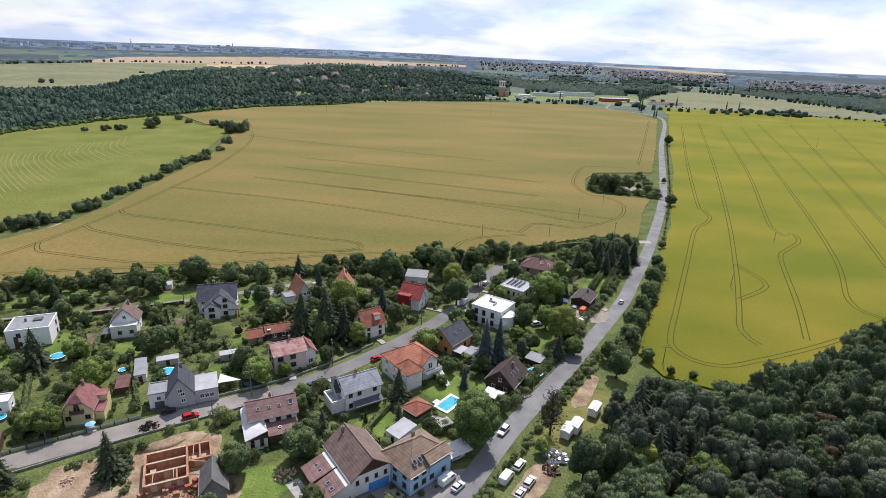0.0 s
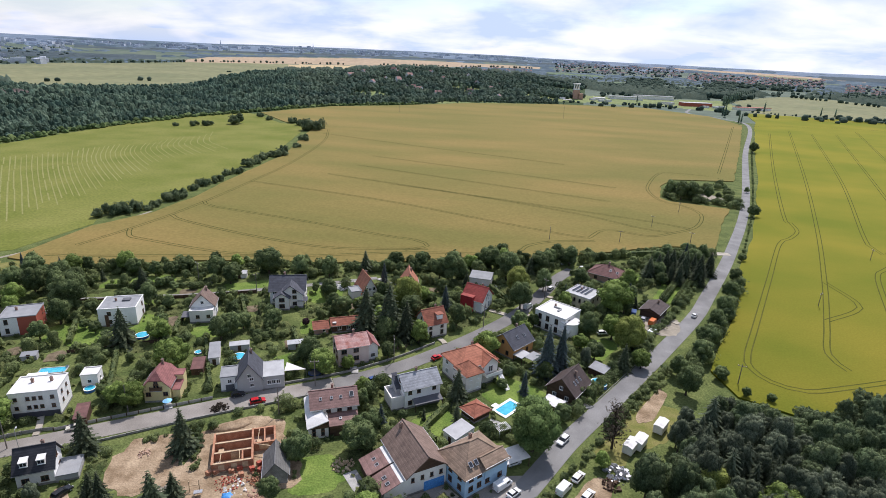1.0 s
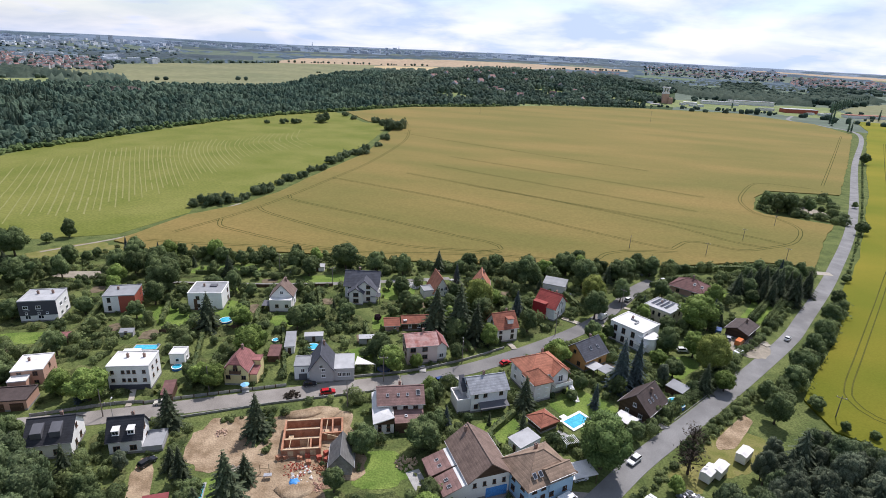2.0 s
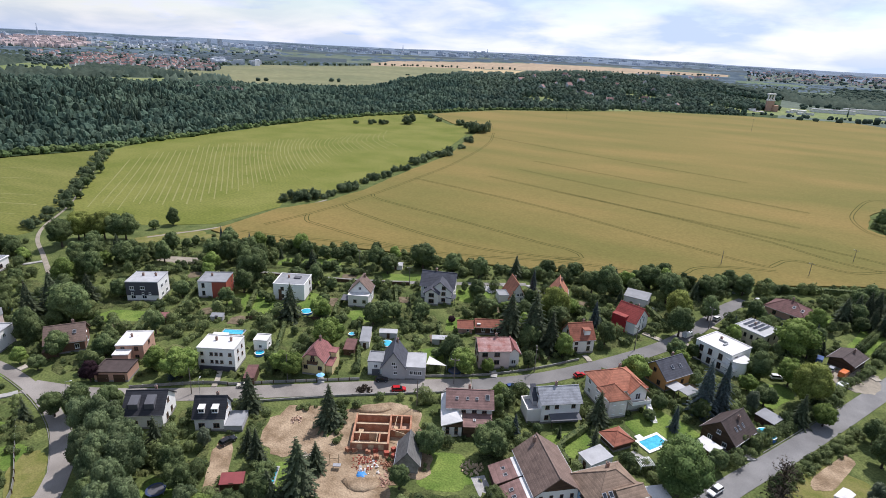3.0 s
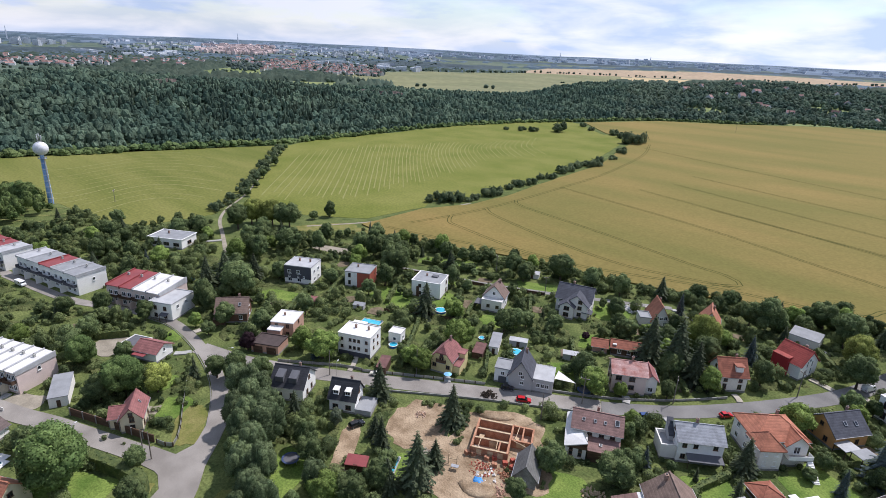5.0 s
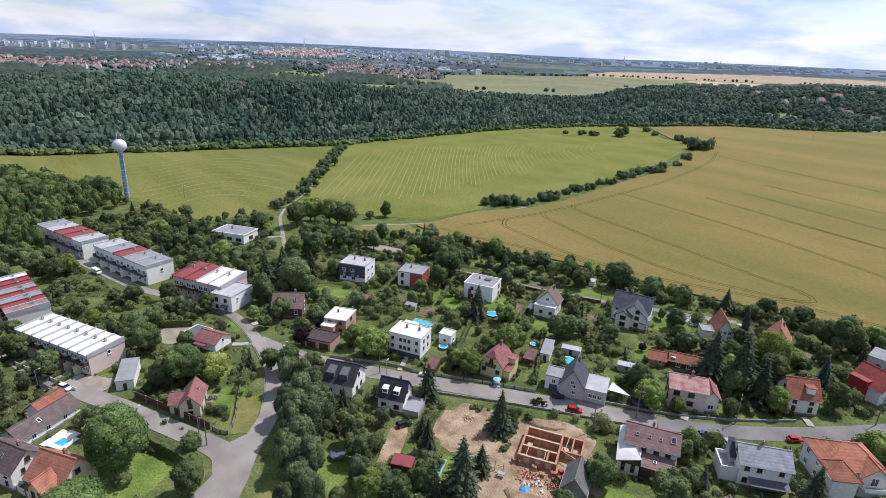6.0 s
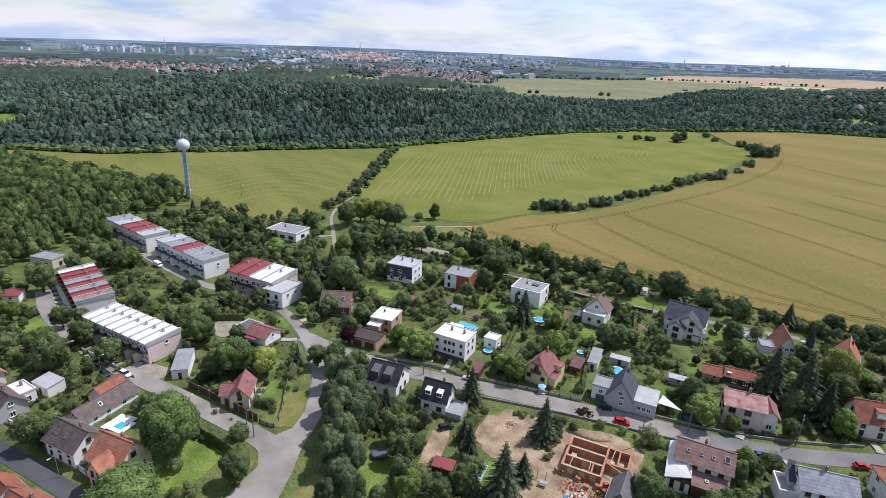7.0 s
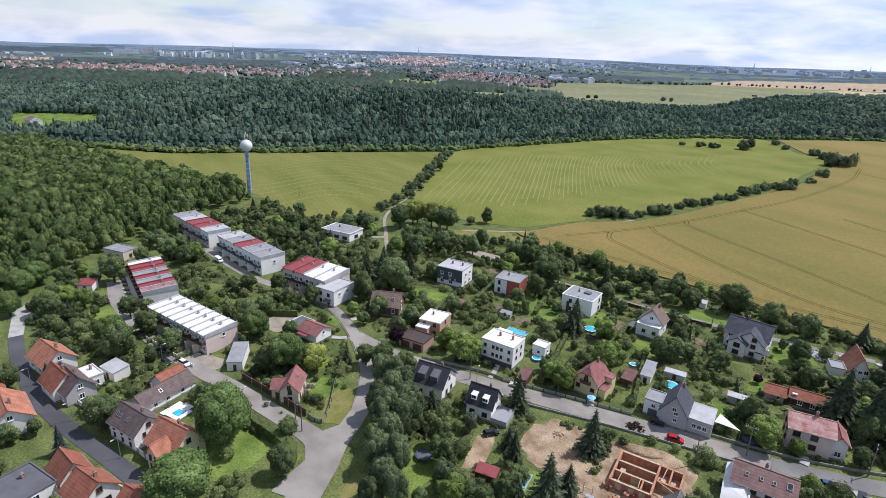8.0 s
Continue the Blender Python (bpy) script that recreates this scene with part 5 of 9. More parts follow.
shed("orchard_shed", -100.8, 184.5, 20, 5.6, 2.6, 2.4, OFFWHITE, ROOF_LIGHT, "light orchard shed at the field edge")
shed("woodshed", -71.6, 66.6, 32, 4.6, 2.8, 2.2, TIMBER, ROOF_REDFLAT, "low woodshed with red metal roof")
shed("glasshouse_shed", -127.5, 117.5, 25, 4.0, 2.0, 2.0, GREYWALL, ROOF_GREY, "small glasshouse with grey frame")
shed("garden_hut", -141.0, 108.5, 25, 3.6, 3.0, 2.4, TIMBER, ROOF_ROSE, "small hut with dull red roof")
for gx, gy in ((-75.2, 134.2), (-59.5, 138.5)):
    shed("greenhouse", gx, gy, 25, 5.6, 2.4, 2.2, GREYWALL, ROOF_LIGHT, "garden greenhouse with glazed sides and pale roof", "greenhouse", 0.2)

# lower street: older houses
gable_house("red_roofed_farmhouse", -147.8, -4.9, 19.3, 7.6, 6.4, 3.6, 3.2, OFFWHITE, ROOF_TERRA, "old street farmhouse with brick-red tiled roof", front=[-2, 1.6], side=[], stack=(0.1, 0.1))
flat_house("white_roofed_annex", -148.6, 1.2, 19.3, 6.0, 3.4, 3.4, OFFWHITE, ROOF_WHITE, "low annex with white metal roof behind the farmhouse", [1], [0], levels=(1.0,), stacks=1)
u = gable_house("long_farmhouse", -145.9, -2.8, 19.3, 10.8, 6.6, 3.6, 3.2, GREYWALL, ROOF_UMBER, "long farmhouse with brown tiled roof along the street", front=[-3, 0, 3], side=[0], stack=(0.1, 0.1))
u = gable_house("orange_roofed_house", -161.6, -6.8, 22, 9.7, 7.4, 3.8, 3.0, OFFWHITE, ROOF_ORANGE, "old house with orange tiled roof", front=[-2, 2], side=[0])
shed("workshop", -149.8, 6.4, 25, 6.2, 4.4, 3.2, OFFWHITE, ROOF_LIGHT, "workshop with light grey sheet roof")
u = gable_house("low_brown_house", -133.3, 15.3, 28, 7.0, 17.0, 3.0, 2.2, WHITE, ROOF_UMBER, "low white house with long brown roof beside a pool", axis="d", front=[0], side=[-5, -1, 4], stack=(0.0, -0.2))
skylight(u, 2.0, -2.0, 4.1, 32, 90)
pitched_body(u, 6.0, 8.0, 2.9, 2.3, WHITE, ROOF_TERRA, "d", x=-4.8, y=5.6, plinth=False)
u = gable_house("white_farmhouse", -120.6, 8.5, 25, 10, 7.2, 4.6, 3.0, WHITE, ROOF_UMBER, "white house with brown gable roof and three skylights", front=[-3.2, 0, 3.2], side=[-1.2, 1.4], levels=(1.0, 2.9), size=(0.8, 1.1), frame=FRAMEBROWN)
for sx in (-3.4, -2.2, 0.6):
    skylight(u, sx, -2.0, 6.1, 40, 0, 0.6, 1.0)
u = gable_house("bay_window_house", -110.4, 14.7, 28, 8.4, 7.6, 4.4, 3.6, CREAM, ROOF_ORANGE, "cream villa with orange roof, gabled bay and skylights", front=[-2.6], side=[-1, 1.6], frame=FRAMEBROWN, stack=(0.1, 0.1))
pitched_body(u, 3.8, 3.0, 4.8, 2.2, CREAM, ROOF_ORANGE, "d", x=1.2, y=-4.6)
windows(u, 3.8, 12.2, "f", [0.4, 2.0], [0.9, 3.0], (0.8, 1.3), FRAMEBROWN)
u = gable_house("orange_corner_house", -138.4, -15.0, 12, 11, 8.0, 4.2, 3.0, OFFWHITE, ROOF_ORANGE, "house with bright orange tile roof and skylights", front=[-3, 0, 3], side=[-1], frame=FRAMEWHITE)
for sx in (1.6, 2.8):
    skylight(u, sx, -2.2, 5.85, 36, 0, 0.8, 0.8)
gable_house("street_house", -153.5, -20.5, 12, 8, 7, 3.8, 2.8, OFFWHITE, ROOF_TERRA, "old house with faded red roof by the dark street", front=[-2, 2], side=[0])
u = gable_house("red_gabled_barn", -113.2, -4.0, 18, 6.0, 5.4, 2.8, 2.8, OFFWHITE, ROOF_TERRA, "small red-roofed outbuilding with steep gable", front=[0], side=[0], stack=None)
u = flat_house("flat_roofed_annex", -112.5, -11.5, 27, 9.5, 7.5, 2.7, OFFWHITE, ROOF_DARK, "outbuilding with black felt flat roof", [0], [0], levels=(1.0,), stacks=1)
u = gable_house("red_roofed_cottage", -104.0, -0.8, 26, 6.4, 6.8, 3.8, 2.8, OFFWHITE, ROOF_TERRA, "cottage with red roof and dark windows", front=[-1.5, 1.5], side=[-1.2, 1.2], frame=FRAMEBROWN)
gable_house("red_roofed_hut", -97.6, 6.0, 28, 4.6, 4.6, 3.0, 2.0, OFFWHITE, ROOF_TERRA, "small street-side hut with red tiled roof", front=[0], side=[], stack=None)

# ---- plants ----
def muted(c, k=0.2):
    g = sum(c) / 3
    return tuple(v + (g - v) * k for v in c)


def foliage(name, c1, c2, light=0.3):
    c1, c2 = muted(c1), muted(c2)
    return surface(name, c1, c2, 2.5, 30.0, 0.65, 0.9, 0.025, vary=0.30, island=0.2, light=light, low=0.35, high=0.65, spec=0.08, grain_by=0.5, holes=0.42)


LEAF = foliage("broad_leaves", (0.074, 0.116, 0.036), (0.166, 0.215, 0.062))
LEAF_LIGHT = foliage("light_leaves", (0.130, 0.200, 0.026), (0.226, 0.310, 0.046))
LEAF_FULL = foliage("full_green_leaves", (0.080, 0.138, 0.030), (0.158, 0.230, 0.050))
LEAF_OLIVE = foliage("olive_leaves", (0.200, 0.240, 0.028), (0.310, 0.345, 0.046))
LEAF_PURPLE = foliage("purple_leaves", (0.035, 0.016, 0.022), (0.060, 0.028, 0.036))
SPRUCE = foliage("spruce_needles", (0.044, 0.062, 0.030), (0.086, 0.106, 0.046), 0.2)
BLUESPRUCE = foliage("blue_spruce_needles", (0.045, 0.068, 0.062), (0.080, 0.105, 0.100), 0.15)
DRYLEAF = foliage("withered_twigs", (0.050, 0.038, 0.026), (0.085, 0.062, 0.040), 0.1)
BARK = surface("bark", (0.06, 0.045, 0.032), (0.12, 0.09, 0.065), 2.0, 9.0, 0.95, 0.6, 0.03)
WOODLAND = surface("woodland_leaves", muted((0.064, 0.100, 0.042)), muted((0.168, 0.215, 0.088)), 0.09, 2.6, 0.7, 0.9, 0.25, island=0.28, light=0.25, low=0.36, high=0.64, spec=0.06, grain_by=0.5, holes=0.46)
# the three hill forests have haze mixed into their greens: paler and bluer
HILLWOOD = surface("hazed_hill_woodland", (0.095, 0.147, 0.109), (0.168, 0.228, 0.154), 0.022, 1.3, 0.8, 1.0, 0.6, island=0.34, light=0.42, low=0.38, high=0.62, spec=0.05, grain_by=0.4)
SLOPEWOOD = surface("hazed_slope_woodland", (0.104, 0.152, 0.116), (0.178, 0.228, 0.156), 0.02, 0.7, 0.8, 1.0, 0.6, island=0.36, light=0.5, low=0.38, high=0.62, spec=0.05, grain_by=0.4)
PINEWOOD = surface("hazed_pine_woodland", (0.074, 0.112, 0.086), (0.128, 0.168, 0.115), 0.03, 1.3, 0.8, 1.0, 0.7, island=0.36, light=0.42, low=0.38, high=0.62, spec=0.05, grain_by=0.4)
EDGEBUSH = surface("wood_edge_leaves", (0.088, 0.132, 0.050), (0.165, 0.212, 0.080), 0.05, 1.2, 0.8, 1.0, 0.5, island=0.35, light=0.25, low=0.38, high=0.62, spec=0.05, grain_by=0.4)
SHRUB = surface("shrub_leaves", muted((0.062, 0.095, 0.032)), muted((0.205, 0.255, 0.072)), 0.13, 3.6, 0.7, 0.9, 0.16, island=0.3, light=0.3, low=0.36, high=0.64, spec=0.06, grain_by=0.5, holes=0.46)


def unit(v):
    return v / (np.linalg.norm(v, axis=-1, keepdims=True) + 1e-9)


def leaf_quads(rng, at, out, size, loose=0.8, long=1.3):
    """Small uneven leaf sprays at the places, turned about outwards."""
    n = len(at)
    nrm = unit(out + loose * rng.normal(size=(n, 3)))
    a = unit(np.cross(nrm, rng.normal(size=(n, 3))))
    b = np.cross(nrm, a)
    s = size * rng.uniform(0.6, 1.35, (n, 1))
    a, b = a * s * long * 0.5, b * s * 0.5
    quad = np.stack([at - a - 0.6 * b, at + 0.3 * a - b, at + a + 0.5 * b, at - 0.4 * a + b], 1)
    return quad.reshape(-1, 3), np.arange(4 * n).reshape(-1, 4)


def blob(rng, rings=6, seg=9, rough=0.22):
    """An uneven closed lump of radius 1."""
    v = [(0, 0, -1)]
    for i in range(1, rings):
        for j in range(seg):
            t, p = math.pi * i / rings, 2 * math.pi * (j + 0.5 * (i % 2)) / seg
            k = 1 + rng.uniform(-rough, rough)
            v.append((k * math.sin(t) * math.cos(p), k * math.sin(t) * math.sin(p), -k * math.cos(t)))
    v.append((0, 0, 1))
    f = [(0, 1 + (j + 1) % seg, 1 + j) for j in range(seg)]
    for i in range(rings - 2):
        f += [(1 + i * seg + j, 1 + i * seg + (j + 1) % seg, 1 + (i + 1) * seg + (j + 1) % seg, 1 + (i + 1) * seg + j) for j in range(seg)]
    n = len(v) - 1
    f += [(n, n - seg + j, n - seg + (j + 1) % seg) for j in range(seg)]
    return np.array(v), f


def broad_crown(seed, clumps=36, per=34, leaf=0.040):
    """A crown for a tree 1 high and about 0.8 wide: clumps of leaf sprays round hidden lumps."""
    rng = np.random.default_rng(seed)
    d = unit(rng.normal(size=(clumps, 3)) * [1, 1, 0.9])
    d[:, 2] = np.where(d[:, 2] < -0.55, -d[:, 2], d[:, 2])
    mid = np.array([0, 0, 0.52])
    centres = mid + d * [0.27, 0.27, 0.31] * rng.uniform(0.72, 1.12, (clumps, 1))
    radii = rng.uniform(0.10, 0.175, clumps)
    pieces = []
    v, f = blob(rng)
    pieces.append((mid + v * [0.26, 0.26, 0.33], f))
    for c, r in zip(centres, radii):
        o = unit(rng.normal(size=(per, 3)) + 0.5 * unit(c - mid))
        at = c + o * r * rng.uniform(0.85, 1.14, (per, 1))
        v, f = leaf_quads(rng, at, o + [0, 0, 0.35], leaf)
        pieces.append((v, f.tolist()))
        v, f = blob(rng, 4, 7, 0.16)
        pieces.append((c + v * r * 0.93, f))
    return joined(pieces)


def spruce_crown(seed, levels=17, leaf=0.1, width=0.21, taper=0.85):
    """A conifer 1 high: whorls of drooping sprays that shorten to the tip."""
    rng = np.random.default_rng(seed)
    pieces = []
    v, f = blob(rng, 7, 8, 0.12)
    k = np.clip((v[:, 2] + 1) / 2, 0, 1)
    v = np.stack([v[:, 0] * width * 0.75 * (1.15 - k), v[:, 1] * width * 0.75 * (1.15 - k), 0.08 + 0.86 * k], -1)
    pieces.append((v, f))
    for i in range(levels):
        z = 0.07 + 0.91 * (i / (levels - 1)) ** 0.95
        r = width * (1.02 - z) ** taper * rng.uniform(0.85, 1.15) + 0.008
        n = max(5, int(13 * (1.1 - z)))
        p = rng.uniform(0, 6.28) + np.arange(n) * 6.283 / n + rng.uniform(-0.25, 0.25, n)
        out = np.stack([np.cos(p), np.sin(p), 0 * p], -1)
        for reach in (0.55, 0.92):
            rr = r * reach * rng.uniform(0.8, 1.2, (n, 1))
            at = np.array([0, 0, z]) + out * rr - np.array([0, 0, 0.22]) * rr
            side = np.stack([-np.sin(p), np.cos(p), 0 * p], -1)
            half, wide = r * 0.34, r * 0.24 + 0.008
            down = np.array([0, 0, -0.34 * r])
            quad = np.stack([at - out * half - side * wide * 0.5, at - out * half + side * wide * 0.6, at + out * half + side * wide * 0.45 + down, at + out * half * 1.15 - side * wide * 0.4 + down], 1)
            pieces.append((quad.reshape(-1, 3), np.arange(4 * n).reshape(-1, 4).tolist()))
    return joined(pieces)


def bare_crown(seed):
    rng = np.random.default_rng(seed)
    pieces = []
    for _ in range(70):
        o = unit(rng.normal(size=3) + [0, 0, 0.7])
        a = np.array([0, 0, rng.uniform(0.25, 0.6)])
        b = a + o * rng.uniform(0.2, 0.4)
        s = unit(np.cross(o, rng.normal(size=3))) * 0.012
        pieces.append((np.array([a - s, a + s, b + s * 0.4, b - s * 0.4]), [(0, 1, 2, 3)]))
    at = np.array([0, 0, 0.55]) + unit(rng.normal(size=(160, 3))) * rng.uniform(0.1, 0.4, (160, 1))
    v, f = leaf_quads(rng, at, unit(at - [0, 0, 0.5]), 0.045)
    pieces.append((v, f.tolist()))
    return joined(pieces)


def trunk_shape(top, r, limbs=4, seed=1):
    """A tapered trunk with limbs, for a tree 1 high."""
    rng = np.random.default_rng(seed)
    pieces = []

    def tube(a, b, ra, rb, seg=6):
        a, b = np.array(a, float), np.array(b, float)
        w = unit(b - a)
        s = unit(np.cross(w, [0.3, 0.9, 0.1]))
        q = np.cross(w, s)
        p = np.arange(seg) * 2 * math.pi / seg
        ring = np.cos(p)[:, None] * s + np.sin(p)[:, None] * q
        pieces.append((np.concatenate([a + ring * ra, b + ring * rb]), [(j, (j + 1) % seg, seg + (j + 1) % seg, seg + j) for j in range(seg)]))

    tube((0, 0, -0.02), (0, 0, 0.12), r * 1.3, r)
    tube((0, 0, 0.12), (0.01, 0, top), r, r * 0.4)
    for i in range(limbs):
        p = i * 6.28 / limbs + rng.uniform(0, 0.8)
        z = top * rng.uniform(0.45, 0.8)
        tube((0, 0, z), (0.17 * math.cos(p), 0.17 * math.sin(p), z + 0.2), r * 0.5, r * 0.16, 5)
    return joined(pieces)


def mesh_data(name, shape, material):
    me = bpy.data.meshes.new(name)
    me.from_pydata([tuple(v) for v in shape[0]], [], [tuple(f) for f in shape[1]])
    me.polygons.foreach_set("use_smooth", [name == "crown"] * len(me.polygons))
    me.materials.append(material)
    return me


TRUNK = [mesh_data("trunk", trunk_shape(0.6, 0.028, 5, s), BARK) for s in (1, 2)]
STEM = mesh_data("trunk", trunk_shape(0.95, 0.016, 0), BARK)
BROAD = [broad_crown(s) for s in (11, 12, 13, 14, 15)]
BIGBROAD = [broad_crown(s, 84, 64, 0.025) for s in (21, 22)]
FORESTBROAD = [broad_crown(s, 46, 38, 0.036) for s in (23, 24, 25)]
SPRUCES = [spruce_crown(s) for s in (31, 32, 33)]
CROWNS = {
    "d": [mesh_data("crown", c, LEAF) for c in BROAD],
    "D": [mesh_data("crown", c, LEAF_FULL) for c in BIGBROAD],
    "s": [mesh_data("crown", c, LEAF) for c in BROAD[:2]],
    "r": [mesh_data("crown", c, LEAF) for c in BROAD[2:4]],
    "l": [mesh_data("crown", c, LEAF_LIGHT) for c in BROAD[:3]],
    "o": [mesh_data("crown", c, LEAF_OLIVE) for c in BIGBROAD],
    "p": [mesh_data("crown", c, LEAF_PURPLE) for c in BROAD[1:3]],
    "c": [mesh_data("crown", c, SPRUCE) for c in SPRUCES],
    "b": [mesh_data("crown", c, BLUESPRUCE) for c in SPRUCES],
    "t": [mesh_data("crown", spruce_crown(35, 15, 0.1, 0.15, 0.5), SPRUCE)],
    "x": [mesh_data("crown", bare_crown(41), DRYLEAF)],
    "w": [mesh_data("crown", c, foliage("forest_leaves", (0.080, 0.124, 0.048), (0.168, 0.218, 0.080))) for c in FORESTBROAD],
    "g": [mesh_data("crown", c, foliage("grey_green_leaves", (0.086, 0.114, 0.064), (0.162, 0.192, 0.104))) for c in FORESTBROAD],
    "q": [mesh_data("crown", spruce_crown(s, 15, 0.1, 0.30, 0.6), foliage("pine_needles", (0.062, 0.084, 0.046), (0.110, 0.132, 0.070), 0.22)) for s in (36, 37)],
    "y": [mesh_data("crown", c, foliage("brown_leaves", (0.10, 0.062, 0.030), (0.15, 0.095, 0.045))) for c in BROAD[:1]],
}
KINDS = {
    "d": ("broadleaf_tree", "broadleaf garden tree with dense green crown", 0.98),
    "D": ("broadleaf_tree", "large old broadleaf tree with full dark green crown", 1.05),
    "s": ("fruit_tree", "small round fruit tree on grass", 1.1),
    "r": ("clipped_shrub", "rounded clipped green shrub on a lawn", 1.25),
    "l": ("broadleaf_tree", "broadleaf tree with fresh light green leaves", 1.05),
    "o": ("broadleaf_tree", "broadleaf tree with olive-yellow crown", 0.95),
    "p": ("copper_beech", "purple-leaved ornamental tree in a garden", 1.1),
    "c": ("spruce", "tall dark green spruce among gardens", 1.25),
    "b": ("blue_spruce", "blue-grey spruce beside a house", 0.85),
    "t": ("thuja", "slim columnar dark green thuja", 1.0),
    "w": ("woodland_tree", "tall dark green broadleaf tree in dense woodland", 0.68),
    "g": ("woodland_tree", "grey-green broadleaf tree in dense woodland", 0.64),
    "q": ("pine", "dark pine with a ragged crown in woodland", 0.8),
    "y": ("withered_tree", "reddish-brown withered tree at the wood's edge", 0.9),
    "x": ("bare_tree", "half-withered tree with bare brown twigs", 1.0),
}
# ---- where plants may stand ----
ROADS = []
for ob in list(scene.objects):
    if ob.name.split(".")[0] in ("road", "village_street", "side_road", "west_road", "lower_street", "back_lane", "farm_track", "field_path"):
        v = np.array([tuple(q.co)[:2] for q in ob.data.vertices])
        ROADS.append(v)
ROADS = np.concatenate(ROADS)
FOOT = []
for ob in list(scene.objects):
    if ob.type == "MESH" and ob.parent and ob.name.split(".")[0] in ("wall", "roof", "white_awning", "entrance_wing", "lean_to_roof", "veranda_roof"):
        m = ob.parent.matrix_basis
        v = [m @ q.co for q in ob.data.vertices]
        turn = math.atan2(m[1][0], m[0][0])
        c, s = math.cos(-turn), math.sin(-turn)
        loc = [(c * p.x - s * p.y, s * p.x + c * p.y) for p in v]
        xs, ys = [p[0] for p in loc], [p[1] for p in loc]
        FOOT.append((c, s, min(xs), max(xs), min(ys), max(ys)))


def inside(x, y, outline):
    hit_ = False
    for (ax, ay), (bx, by) in zip(outline, outline[1:] + outline[:1]):
        if (ay > y) != (by > y) and x < ax + (y - ay) / (by - ay) * (bx - ax):
            hit_ = not hit_
    return hit_


def built(x, y, margin):
    """Whether a house stands there or nearly so."""
    for c, s, x0, x1, y0, y1 in FOOT:
        u, v = c * x - s * y, s * x + c * y
        if x0 - margin < u < x1 + margin and y0 - margin < v < y1 + margin:
            return True
    return False


def near_road(x, y, margin):
    return float(np.min(np.hypot(ROADS[:, 0] - x, ROADS[:, 1] - y))) < margin


# open places that no tree hides: pools, yards, bare lots
OPEN = [(3, 120.6, 6), (-117, 113.6, 5), (-66.8, 72, 4), (-125, 17.6, 5), (26.6, 136, 4), (-106.5, 135, 3), (-71, 86.5, 10), (-54, 92, 11), (-52, 80, 8), (50, 176, 11), (45, 168, 7), (20, 112, 6), (28, 126, 6), (38, 142, 6), (-158, 53, 8), (-145, 28, 6), (-36, 90, 8), (24, 98, 8), (33, 111, 6), (38, 124, 7), (29, 157, 7), (36, 172, 5), (-78, 70, 4), (62, 206, 9)]


def clear(x, y, height):
    """Whether a plant there leaves houses and open places in sight from the air."""
    far = math.hypot(x, y)
    reach = height * far / 84
    ux, uy = x / far, y / far
    if any(built(x + ux * reach * k, y + uy * reach * k, 0.3) for k in (0.4, 0.8)):
        return False
    for a, b, r in OPEN:
        for k in (0, 0.5, 1):
            if math.hypot(x + ux * reach * k - a, y + uy * reach * k - b) < r:
                return False
    return True


rnd = random.Random(7)


def tree(kind, x, y, height):
    name, label, wide = KINDS[kind]
    ob = new(name)
    w = height * wide * rnd.uniform(0.9, 1.15)
    ob.matrix_basis = pose(x, y, 0, 0, 0, rnd.uniform(0, 360)) @ Matrix.Diagonal((w, w * rnd.uniform(0.9, 1.1), height, 1))
    tagged(ob, label, "tree" if kind != "r" else "shrub", group="woodland trees" if kind in "wgq" else "garden trees")
    for part_name, data in (("trunk", STEM if kind in "cbtq" else rnd.choice(TRUNK)), ("crown", rnd.choice(CROWNS[kind]))):
        p = new(part_name, data)
        p.parent = ob
    return ob


